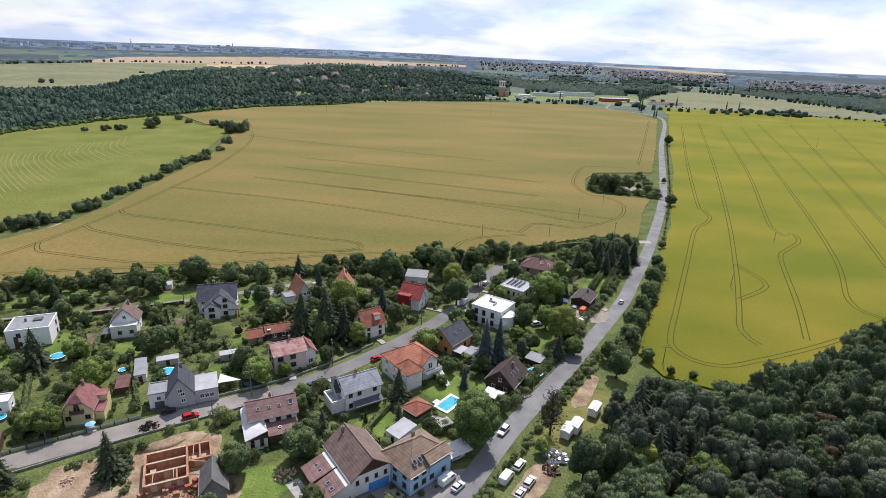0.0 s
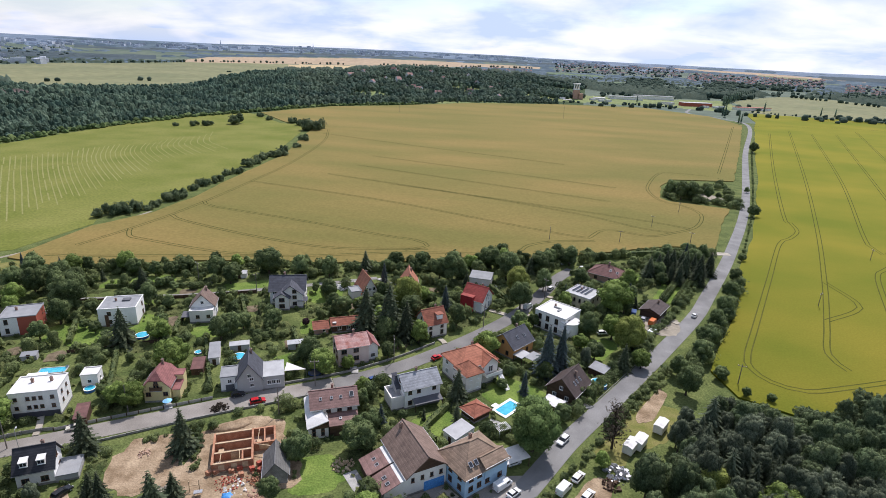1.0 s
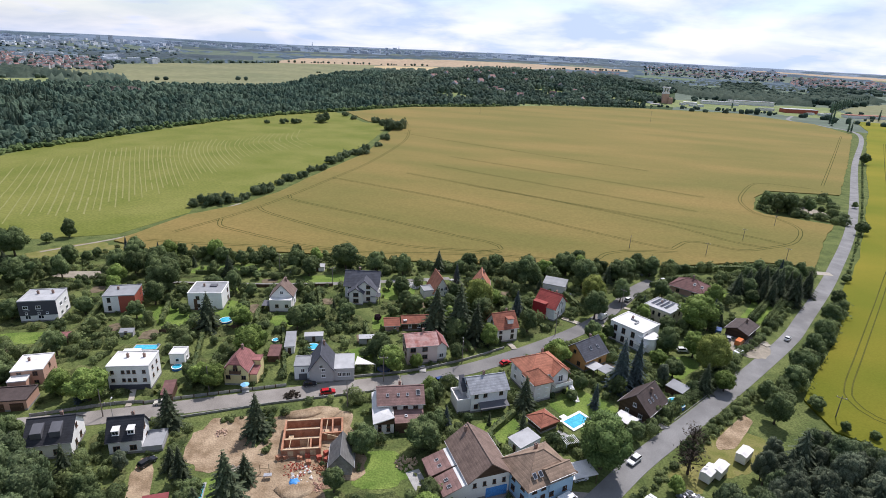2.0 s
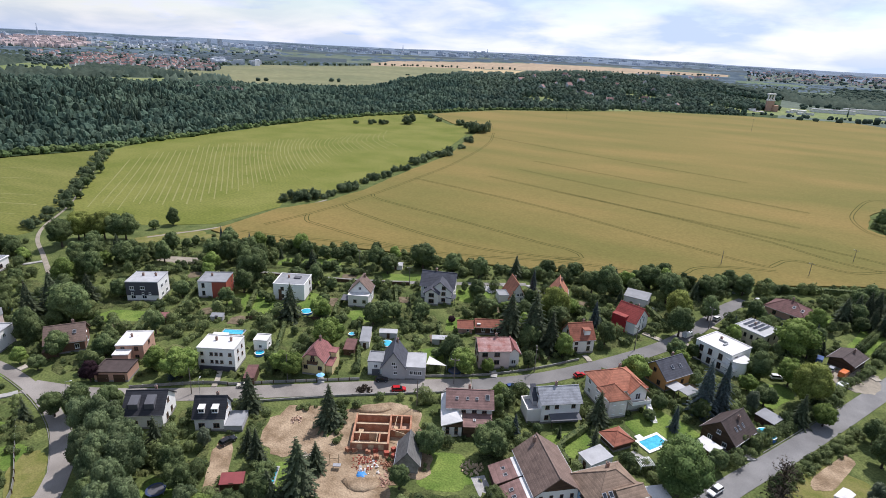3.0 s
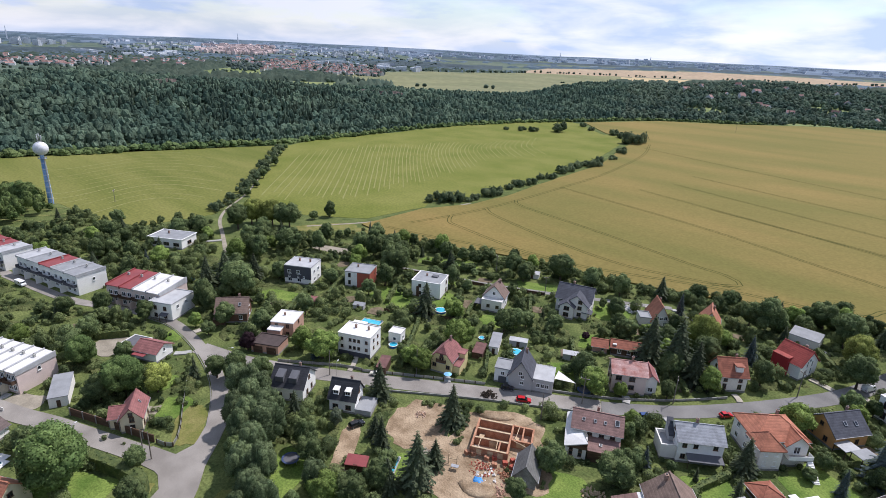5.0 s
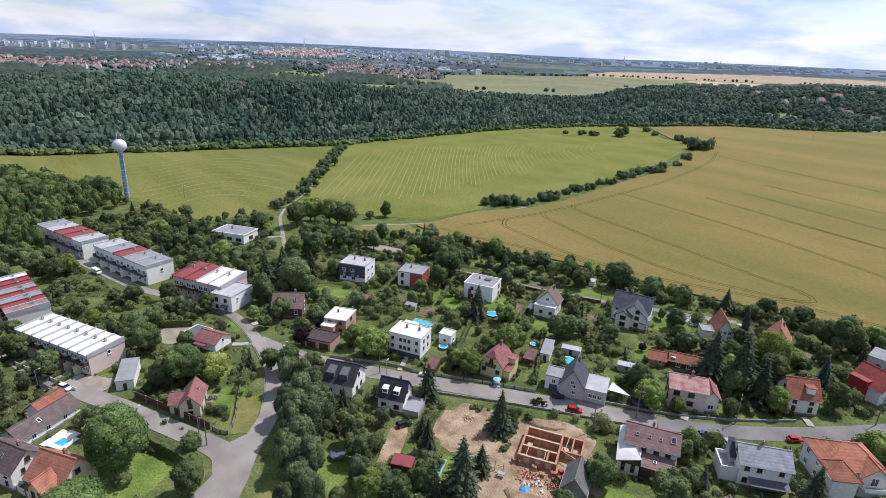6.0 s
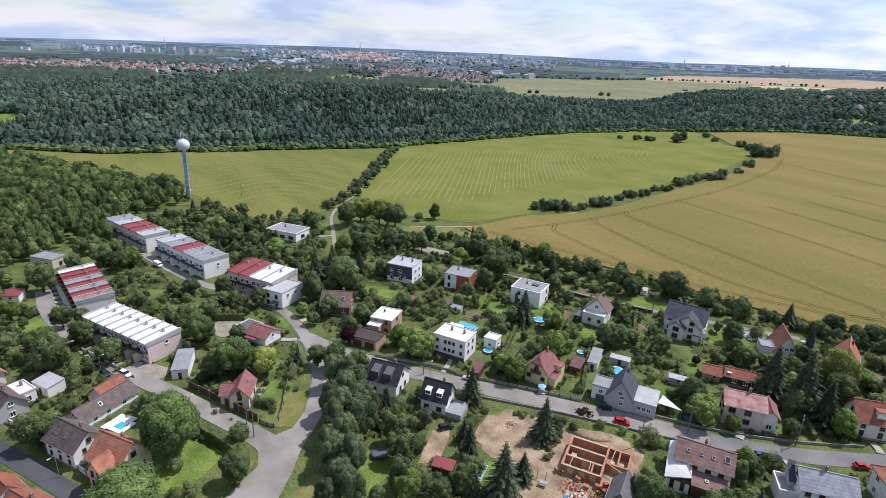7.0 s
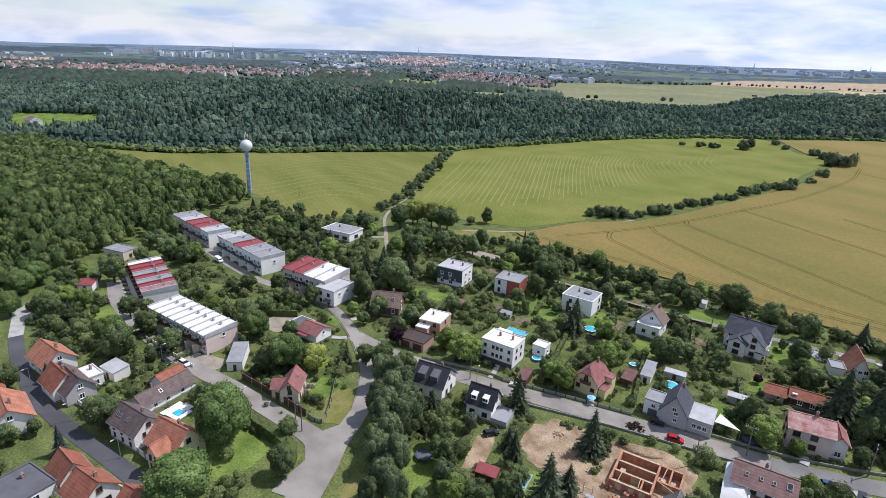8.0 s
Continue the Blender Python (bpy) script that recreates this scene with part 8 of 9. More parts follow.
def far_buildings(name, spots, materials, label, category, pitched=True):
    """Simple far houses in one mesh: spots of x, y, z, width, depth, height, turn."""
    verts, faces, which = [], [], []
    for x, y, z, w, d, h_, turn in spots:
        c, s, k = math.cos(turn), math.sin(turn), len(verts)
        rise = h_ * 0.55 if pitched else 0.0
        for u, v, t in ((-1, -1, -1), (1, -1, -1), (1, 1, -1), (-1, 1, -1), (-1, -1, 0), (1, -1, 0), (1, 1, 0), (-1, 1, 0), (-1, 0, 1), (1, 0, 1)):
            a, b = u * w / 2, v * d / 2
            verts.append((x + c * a - s * b, y + s * a + c * b, z + (-4 if t < 0 else h_ + (rise if t > 0 else 0))))
        faces += [(k, k + 1, k + 5, k + 4), (k + 2, k + 3, k + 7, k + 6), (k + 1, k + 2, k + 6, k + 5), (k + 3, k, k + 4, k + 7)]
        which += [0] * 4
        if pitched:
            faces += [(k + 4, k + 5, k + 9, k + 8), (k + 6, k + 7, k + 8, k + 9), (k + 5, k + 6, k + 9), (k + 7, k + 4, k + 8)]
            which += [1, 1, 0, 0]
        else:
            faces.append((k + 4, k + 5, k + 6, k + 7))
            which.append(1)
    ob = mesh_object(name, verts, faces, materials)
    ob.data.polygons.foreach_set("material_index", which)
    return tagged(ob, label, category, kind="stuff")


r = random.Random(23)
town = []
for a0, a1, q0, q1, n in ((70, 98, 1780, 2330, 300), (76, 90, 1750, 2080, 130), (45.5, 57, 1760, 2500, 250), (52, 60, 2250, 2700, 70), (-14.5, -3, 3000, 3700, 150), (-25.5, -15, 2800, 3400, 260), (-46, -27, 2500, 3150, 330), (2, 17, 1120, 1420, 26), (62, 70, 1900, 2500, 46), (-1, 6, 2400, 3000, 40), (90, 94, 2560, 2760, 16)):
    for _ in range(n):
        x, y, z = polar(r.uniform(a0, a1), r.uniform(q0, q1))
        town.append((x, y, z, r.uniform(9, 16), r.uniform(8, 11), r.uniform(5, 8.5), r.uniform(0, 3.14)))
x, y, z = polar(91.9, 668)
town.append((x, y, z, 16, 10, 5.5, 0.3))
far_buildings("distant_town", town, [TOWNWALL, TOWNROOF], "far-off town of pale houses with reddish roofs", "town")
blocks = []
for a0, a1, q0, q1, n, lo, hi, wide in ((72.5, 82.8, 3120, 3330, 46, 12, 26, 34), (42.0, 45.8, 2230, 2400, 16, 12, 21, 40), (40, 70, 3050, 3800, 260, 6, 13, 40), (14, 40, 3560, 3950, 90, 6, 14, 50), (-14, 14, 3650, 4100, 60, 6, 12, 50), (86, 96, 2950, 3250, 14, 6, 10, 40), (45, 52, 2350, 2700, 14, 10, 16, 60), (64, 72, 2650, 3000, 26, 6, 10, 60), (-2, 5, 2150, 2500, 12, 5, 8, 50)):
    for _ in range(n):
        x, y, z = polar(r.uniform(a0, a1), r.uniform(q0, q1))
        blocks.append((x, y, z, wide * r.uniform(0.4, 1.2), r.uniform(10, 16), r.uniform(lo, hi), r.uniform(0, 3.14)))
for a, q, w, h_ in ((85.3, 3270, 62, 22), (84.4, 3270, 62, 24), (83.3, 3320, 55, 34), (82.6, 3300, 20, 36), (79.3, 3330, 30, 36), (78.3, 3300, 40, 26), (45.4, 3500, 22, 40), (46.3, 3560, 20, 34), (44.6, 3480, 14, 26), (20.8, 3900, 26, 26), (21.6, 3900, 20, 24), (11.6, 3850, 30, 24), (18, 3800, 22, 22)):
    x, y, z = polar(a, q)
    blocks.append((x, y, z, w, 16, h_, radians(a)))
far_buildings("distant_blocks", blocks, [HAZEDWALL, HAZEDWALL], "pale apartment blocks and towers on the horizon", "town", False)
old = []
for _ in range(240):
    x, y, z = polar(r.gauss(58.8, 1.5), r.uniform(2950, 3550))
    old.append((x, y, z, r.uniform(12, 40), r.uniform(10, 16), r.uniform(7, 13), r.uniform(0, 3.14)))
far_buildings("distant_old_town", old, [CITYPINK, OLDROOF], "hazy old town of pinkish houses below the far ridge", "town")
for a, q, h_ in ((59.0, 3700, 64), (76.2, 3500, 62), (28.6, 3900, 44), (20.4, 3950, 40)):
    x, y, z = polar(a, q)
    u = thing("radio_mast", x, y, 0, "slender pale radio mast on the horizon", "mast", "radio masts", z)
    part("shaft", boxes((0, 0, -2, 5, 5, h_ * 0.7), (0, 0, h_ * 0.7 - 2, 2.4, 2.4, h_ * 0.3)), HAZEDWALL, u)
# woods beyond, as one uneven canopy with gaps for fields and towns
# the bluish leaf colour carries painted haze, stronger tint for the farther cells
BLUEHAZEWOOD = surface("haze_blue_woods", (0.058, 0.086, 0.108), (0.104, 0.140, 0.164), 0.012, 0.12, 0.9, 0.1, 0.5, low=0.42, high=0.58, spec=0.05)
turns, rings = np.arange(-46, 103, 0.22), np.exp(np.arange(math.log(1120), math.log(4300), 0.012))
ta, tq = np.meshgrid(turns + 0.11, rings, indexing="ij")
tx, ty = -tq * np.sin(np.radians(ta)), tq * np.cos(np.radians(ta))
start = np.interp(ta, BEAR, EDGE) + np.where(ta > -6, np.interp(ta, RISE, SPAN) + 70, 190) + 30 * np.sin(ta * 1.9) + 20 * np.sin(ta * 4.7 + 1)
lumpy = np.sin(tx * 0.0052 + 1) + np.sin(ty * 0.0067 + tx * 0.003) + 0.7 * np.sin(tx * 0.017 - ty * 0.011) + 0.5 * np.sin(tx * 0.041 + ty * 0.03)
chance = np.where(lumpy > np.where(tq < 3200, -1.0, -0.4), 1.0, 0.0)
for a0, a1, q0, q1, k in ((70, 98, 1760, 2330, 0.5), (45.5, 60, 1740, 2550, 0.5), (-14.5, -3, 2980, 3720, 0.5), (-25.5, -15, 2780, 3420, 0.45), (-46, -27, 2480, 3160, 0.42), (40, 70, 3050, 3800, 0.6), (72.5, 86, 3120, 3330, 0.6), (-46, -25, 3250, 3950, 1.0), (-13, -6.5, 1850, 2700, 1.0), (-16, -13, 2450, 3000, 1.0), (-21, -16, 1950, 2500, 1.0), (-3, 1, 1500, 2300, 1.0), (-20, 0, 1180, 1560, 0.0)):
    chance = np.where((ta > a0) & (ta < a1) & (tq > q0) & (tq < q1), k, chance)
chance = np.where((tq < np.maximum(start, np.where(ta > -6, 1180, 1330))) | np.isin(zones(ta, tq), (2, 3, 4, 7, 8)), 0.0, chance)
grow = np.random.default_rng(29)
full = grow.random(chance.shape) < chance
for x, y, *_ in town + blocks + old:
    i, j = int((math.degrees(math.atan2(-x, y)) + 46) / 0.22), int((math.log(math.hypot(x, y)) - math.log(1120)) / 0.012)
    if 0 <= i < full.shape[0] and 0 <= j < full.shape[1]:
        full[i, max(0, j - 1):j + 1] = False
rim = np.zeros((full.shape[0] + 1, full.shape[1] + 1), bool)
hollow = np.pad(~full, 1, constant_values=True)
for di in (0, 1):
    for dj in (0, 1):
        rim |= hollow[di:di + rim.shape[0], dj:dj + rim.shape[1]]
ca = np.append(turns, turns[-1] + 0.22)[:, None] + grow.uniform(-0.07, 0.07, rim.shape)
cq = np.append(rings, rings[-1] * 1.012)[None, :] * (1 + grow.uniform(-0.004, 0.004, rim.shape))
cx, cy = -cq * np.sin(np.radians(ca)), cq * np.cos(np.radians(ca))
cz = land(cx, cy) + np.where(rim, -1.0, grow.uniform(3, 16, rim.shape) * np.interp(cq, (1800, 2400, 3200), (1.0, 0.55, 0.2)))
number = np.arange(rim.size).reshape(rim.shape)
cells = np.stack([number[:-1, :-1], number[1:, :-1], number[1:, 1:], number[:-1, 1:]], -1)[full]
used, cells = np.unique(cells, return_inverse=True)
ob = mesh_object("distant_woods", np.stack([cx, cy, cz], -1).reshape(-1, 3)[used].tolist(), cells.reshape(-1, 4).tolist(), [PALEHAZEWOOD, BLUEHAZEWOOD, DARKWOODS], smooth_faces=True)
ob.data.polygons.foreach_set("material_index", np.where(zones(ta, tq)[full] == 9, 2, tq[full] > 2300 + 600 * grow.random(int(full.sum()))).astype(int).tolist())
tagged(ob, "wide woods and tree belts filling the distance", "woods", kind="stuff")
# farm and works at the far end of the road
for a, q, w, d, h_, turn, roof, label in ((-9.8, 1400, 76, 22, 6, 0.15, ROOF_GREY, "long hall with a grey flat roof"), (-12.3, 1475, 92, 22, 8, 0.1, ROOF_GREY, "long grey farm hall"), (-16.0, 1330, 62, 24, 7, 0.2, ROOF_LIGHT, "low hall with red walls and pale roof"), (-17.3, 1900, 96, 22, 6, 0.15, ROOF_LIGHT, "row of pale glasshouses"), (-20.6, 1330, 74, 20, 5, 0.3, ROOF_TERRA, "long low hall with a red tiled roof"), (-7.4, 1330, 26, 14, 4, 0.0, ROOF_WHITE, "small white shed"), (-13.6, 1330, 26, 14, 4, 0.2, ROOF_GREY, "small grey shed")):
    x, y, z = polar(a, q)
    u = thing("farm_hall", x, y, math.degrees(turn), label + " near the road", "hall", "farm halls", z)
    part("wall", boxes((0, 0, -1, w, d, h_ + 1)), BRICKRED if "red walls" in label else OFFWHITE, u)
    part("roof", boxes((0, 0, h_, w + 1, d + 1, 0.6)), roof, u)
for a, q in ((-7.6, 1290), (-6.8, 1300), (-8.3, 1300), (-16.9, 1300), (-17.7, 1310), (-18.2, 1330), (-3.9, 1265)):
    x, y, z = polar(a, q)
    u = thing("store_hut", x, y, 20, "small pale store hut in the works yard", "hut", "works huts", z)
    part("wall", boxes((0, 0, -1, 12, 7, 4.5)), TOWNWALL, u)
    part("roof", boxes((0, 0, 3.5, 12.6, 7.6, 0.4)), ROOF_LIGHT, u)
x, y, z = polar(-4.4, 1262)
tagged(slab("works_yard", [(x - 9, y - 16), (x + 9, y - 16), (x + 11, y + 14), (x - 11, y + 14)], z + 0.5, CONCRETE, "pale concrete yard beside the brick tower", "yard"), kind="structure")
u = thing("brick_tower", 117, 1289, 5, "brick works tower with pale lattice top, far beyond the wheat", "tower")
part("tower_shaft", boxes((0, 0, 0, 13, 12, 21), (9, 0, 0, 12, 12, 13)), SALMON, u)
part("tower_head", boxes((0, 0, 21, 14, 12, 2), (0, 0, 32, 15, 12, 2.5), (-5, 0, 23, 1.4, 9, 9), (5, 0, 23, 1.4, 9, 9), (0, 0, 23, 1.2, 9, 9)), OFFWHITE, u)

# ---- water tower with a ball-shaped tank ----
BLUEMETAL = surface("blue_painted_steel", (0.14, 0.26, 0.52), (0.30, 0.44, 0.68), 0.35, 3.0, 0.5, 0.05, 0.01)
PALEMETAL = surface("pale_painted_steel", (0.60, 0.60, 0.62), (0.72, 0.72, 0.73), 0.3, 3.0, 0.45, 0.05, 0.01)
u = thing("water_tower", -326, 88, 20, "blue steel water tower with a pale ball tank and antennas", "water tower")


def cone(r1, r2, depth, x, y, z, seg=20):
    bm = bmesh.new()
    bmesh.ops.create_cone(bm, cap_ends=True, segments=seg, radius1=r1, radius2=r2, depth=depth, matrix=Matrix.Translation((x, y, z + depth / 2)))
    return bm


part("shaft", cone(1.25, 0.95, 25.4, 0, 0, 0, 24), BLUEMETAL, u)
for z in range(3, 24, 3):
    part("band", cone(1.33 - 0.012 * z, 1.32 - 0.012 * z, 0.3, 0, 0, z, 24), PALEMETAL, u)
bm = bmesh.new()
bmesh.ops.create_uvsphere(bm, u_segments=32, v_segments=20, radius=3.35, matrix=Matrix.Translation((0, 0, 28.2)))
for f in bm.faces:
    f.smooth = True
part("tank", bm, PALEMETAL, u)
platform = part("platform", cone(1.9, 1.9, 0.2, 0, 0, 23.2), METAL, u)
rail = bmesh.new()
for i in range(12):
    p = i * math.pi / 6
    box(rail, 1.8 * math.cos(p), 1.8 * math.sin(p), 23.4, 0.08, 0.08, 1.1)
part("railing", rail, METAL, platform)
for i, (ax, ay, ah) in enumerate(((0, 0, 4.2), (1.1, 0.3, 3.2), (-1.2, -0.2, 3.4), (0.4, -1.2, 2.8), (-0.4, 1.1, 3.0))):
    mast = part("antenna", boxes((ax, ay, 31.1, 0.16, 0.16, ah)), METAL, u)
    part("antenna_panel", boxes((ax + 0.2, ay, 31.8 + ah - 1.8, 0.35, 0.25, 1.6)), PALEMETAL, mast)
part("ladder", boxes((1.25, 0, 0, 0.1, 0.5, 24)), METAL, u)

# ---- house under construction ----
RAWBRICK = surface("raw_orange_brick", (0.33, 0.15, 0.085), (0.44, 0.23, 0.14), 0.8, 6.0, 0.9, 0.5, 0.03, bands=4)
SCREED = surface("screed_floor", (0.40, 0.26, 0.18), (0.50, 0.36, 0.27), 0.6, 5.0, 0.9, 0.3, 0.02)
PALEWOOD = surface("pale_timber", (0.42, 0.30, 0.18), (0.56, 0.43, 0.28), 1.2, 8.0, 0.8, 0.3, 0.02)
TARP = surface("blue_tarpaulin", (0.04, 0.20, 0.50), (0.08, 0.30, 0.62), 1.2, 4.0, 0.45, 0.5, 0.08)
u = thing("building_shell", -53.2, 93.4, 25, "unfinished house shell of raw orange brick walls without a roof", "building site")
T = 0.42
part("floor_slab", boxes((-2.6, 0, 0, 9.2, 11.4, 0.18), (4.6, 2.6, 0, 5.2, 6.0, 0.18)), SCREED, u)
for x, y, w, d in ((-7.0, 0, T, 11.4), (-2.6, 5.5, 9.2 - T * 2, T), (-2.6, -5.5, 9.2 - T * 2, T), (1.8, 0, T, 11.4), (-2.6, 1.8, 8.4, T), (-2.6, -1.8, 8.4, T), (4.4, 5.4, 4.8, T), (7.0, 2.6, T, 6.0), (4.4, -0.2, 4.8, T), (4.6, 2.6, 0.3, 5.2), (-0.4, -3.6, 0.3, 3.2)):
    wall = part("brick_wall", boxes((x, y, 0.18, w, d, 1.9)), RAWBRICK, u)
    part("ring_beam", boxes((x, y, 2.08, w + 0.04, d + 0.04, 0.12)), PALEWOOD if w > 5 else RAWBRICK, wall)
for x in (-5.0, -2.2, 0.2):
    part("opening", boxes((x, -5.74, 0.5, 1.3, 0.06, 1.3)), PALEWOOD, u)
part("opening", boxes((-2.2, -2.04, 0.3, 1.8, 0.06, 1.6)), PALEWOOD, u)
part("opening", boxes((4.4, -0.44, 0.5, 2.2, 0.06, 1.3)), PALEWOOD, u)
for i, (x, y, turn, l) in enumerate(((-5.2, -3.6, 88, 3.4), (-1.0, -3.6, 92, 3.2), (5.0, -1.8, -25, 5), (3.2, 2.4, 86, 5.0))):
    b = part("timber_beam", boxes((0, 0, 2.21, l, 0.14, 0.14)), PALEWOOD, u)
    b.matrix_basis = pose(x, y, 0, 0, 0, turn)


for x, y, w, d, hh in ((-3.6, -0.2, 1.8, 1.1, 0.5), (-5.4, 0.4, 1.2, 1.6, 0.9), (0.4, -0.6, 1.6, 0.8, 0.4), (3.2, 2.0, 1.4, 1.8, 0.6), (-2.0, -3.8, 1.3, 1.0, 0.7)):
    part("stacked_board", boxes((x, y, 0.19, w, d, hh)), PALEWOOD, u)
for x, y in ((-5.8, -3.4), (0.8, 3.4), (5.8, 1.4)):
    part("cement_bag", boxes((x, y, 0.19, 1.2, 0.9, 0.4)), OFFWHITE, u)


def heap(name, x, y, w, h_, material, label, n=60, size=0.3, category="rubble"):
    """A low heap of angular lumps."""
    rr_, bm = random.Random(int(x * 13 + y)), bmesh.new()
    for _ in range(n):
        p, q = rr_.uniform(0, 6.28), rr_.random() ** 0.7
        s = size * rr_.uniform(0.5, 1.5)
        m = Matrix.Translation((w / 2 * q * math.cos(p), w / 2 * q * math.sin(p), max(0.0, h_ * (1 - q)) * rr_.uniform(0.3, 1.0))) @ Euler((rr_.uniform(0, 3), rr_.uniform(0, 3), rr_.uniform(0, 3))).to_matrix().to_4x4()
        bmesh.ops.create_cube(bm, size=s, matrix=m @ Matrix.Diagonal((1, rr_.uniform(0.5, 1.2), rr_.uniform(0.4, 1), 1)))
    me = bpy.data.meshes.new(name)
    bm.to_mesh(me)
    bm.free()
    me.materials.append(material)
    ob = tagged(new(name, me), label, category, kind="stuff")
    ob.location = (x, y, 0.05)
    return ob


def mound(name, x, y, w, d, h_, material, label, rot=0):
    v, f = blob(np.random.default_rng(int(abs(x * 3 + y))), 7, 14, 0.12)
    ob = mesh_object(name, v * [w / 2, d / 2, h_], f, material, smooth_faces=True)
    ob.matrix_basis = pose(x, y, 0, 0, 0, rot)
    return tagged(ob, label, "soil heap")


mound("soil_mound", -60.5, 100.8, 9, 3.2, 0.9, DIRT, "long heap of dug clay beside the street", 30)
mound("soil_mound", -49.5, 79.0, 8, 5, 0.7, DIRT, "heap of dug clay soil on the building site", 20)
heap("stone_rubble", -63.8, 79.2, 4.5, 1.0, GRAVEL, "pile of pale broken stones", 90, 0.35)
heap("stone_rubble", -74.0, 89.0, 3.0, 0.3, SCREED, "scattered pale stones on bare clay", 50, 0.3)
heap("brick_rubble", -47.2, 86.6, 5.0, 0.7, RAWBRICK, "heap of loose red bricks and rubble", 120, 0.3)
heap("brick_rubble", -52.0, 84.2, 6.0, 0.5, BRICKRED, "loose red bricks spread before the shell", 120, 0.22)
heap("builders_bags", -50.0, 83.0, 5.0, 0.5, OFFWHITE, "white bags and sheets on the building site", 26, 0.4, "building material")
heap("brick_rubble", -46.0, 81.5, 4.0, 0.4, SALMON, "scattered brick rubble on the site", 70, 0.25)
for i, (x, y) in enumerate(((-53.0, 87.0), (-51.8, 88.2), (-50.6, 86.4), (-49.2, 88.4), (-56.0, 86.2), (-48.4, 90.2), (-57.2, 85.6), (-47.4, 88.4))):
    u = thing("brick_pallet", x, y, 25 + 8 * i, "pallet stacked with red bricks on the building site", "pallet", "brick pallets")
    part("pallet", boxes((0, 0, 0.04, 1.2, 1.0, 0.14)), PALEWOOD, u)
    for k, top in ((-0.28, 0.9), (0.28, 0.75)):
        part("brick_block", boxes((k, 0, 0.18, 0.5, 0.9, top)), BRICKRED if i % 2 else RAWBRICK, u)
v, f = blob(np.random.default_rng(5), 6, 12, 0.25)
u = tagged(mesh_object("tarpaulin", v * [1.6, 1.3, 0.8], f, TARP, smooth_faces=True), "crumpled bright blue tarpaulin over materials", "tarpaulin")
u.location = (-50.4, 80.4, 0)
u = thing("scaffold_frame", -57.6, 81.0, 25, "wooden scaffold frame on the building site", "scaffold")
for x in (-0.9, 0.9):
    part("upright", boxes((x, 0, 0, 0.14, 0.14, 2.6)), PALEWOOD, u)
part("rung", boxes((0, 0, 1.4, 1.9, 0.1, 0.14)), PALEWOOD, u)
part("plank", boxes((0.8, -1.4, 0.9, 1.6, 0.9, 0.12)), METAL, u)

# ---- swimming pools, trampolines ----
WATER = surface("pool_water", (0.03, 0.36, 0.50), (0.06, 0.46, 0.60), 0.8, 3.0, 0.05, 0.15, 0.02, spec=0.6)
POOLBLUE = surface("pool_wall", (0.03, 0.12, 0.38), (0.05, 0.17, 0.46), 1.0, 5.0, 0.5, 0.1, 0.01)


def sunk_pool(x, y, rot, w, d, label, paving=CONCRETE, rim=0.7):
    u = thing("swimming_pool", x, y, rot, label, "pool", z=0.1)
    part("rim", boxes((0, -(d + rim) / 2, 0.02, w + 2 * rim, rim, 0.16), (0, (d + rim) / 2, 0.02, w + 2 * rim, rim, 0.16), (-(w + rim) / 2, 0, 0.02, rim, d, 0.16), ((w + rim) / 2, 0, 0.02, rim, d, 0.16)), paving, u)
    part("water", boxes((0, 0, 0.02, w, d, 0.08)), WATER, u)
    part("pool_ladder", boxes((w / 2 - 0.1, d * 0.25, 0.15, 0.5, 0.06, 0.5), (w / 2 - 0.1, d * 0.25 + 0.5, 0.15, 0.5, 0.06, 0.5)), METAL, u)
    return u


u = sunk_pool(3.0, 120.6, -37, 3.2, 6.0, "rectangular turquoise garden pool with white rim", WHITE)
part("pool_steps", boxes((-2.9, -1.6, 0.02, 1.2, 1.8, 0.18)), WHITE, u)
sunk_pool(-117.2, 113.6, 22, 6.2, 2.6, "long turquoise garden pool behind the white house", CONCRETE, 0.3)
sunk_pool(-66.8, 72.2, 28, 1.9, 4.6, "small bright blue pool between trees", CONCRETE, 0.25)
u = sunk_pool(-124.9, 17.2, 28, 2.5, 2.1, "teal garden pool in a white paved terrace", WHITE, 1.0)
part("terrace", boxes((-2.9, 0.4, 0.02, 1.5, 5.4, 0.1), (-0.6, 2.8, 0.02, 3.0, 1.4, 0.1)), WHITE, u)


def round_pool(x, y, radius, height, label):
    u = thing("round_pool", x, y, 0, label, "pool", "above-ground round pools")
    part("pool_wall", cone(radius, radius, height, 0, 0, 0, 28), POOLBLUE, u)
    part("rim", cone(radius + 0.1, radius + 0.1, 0.08, 0, 0, height, 28), WHITE, u)
    part("water", cone(radius - 0.12, radius - 0.12, 0.05, 0, 0, height + 0.06, 28), WATER, u)


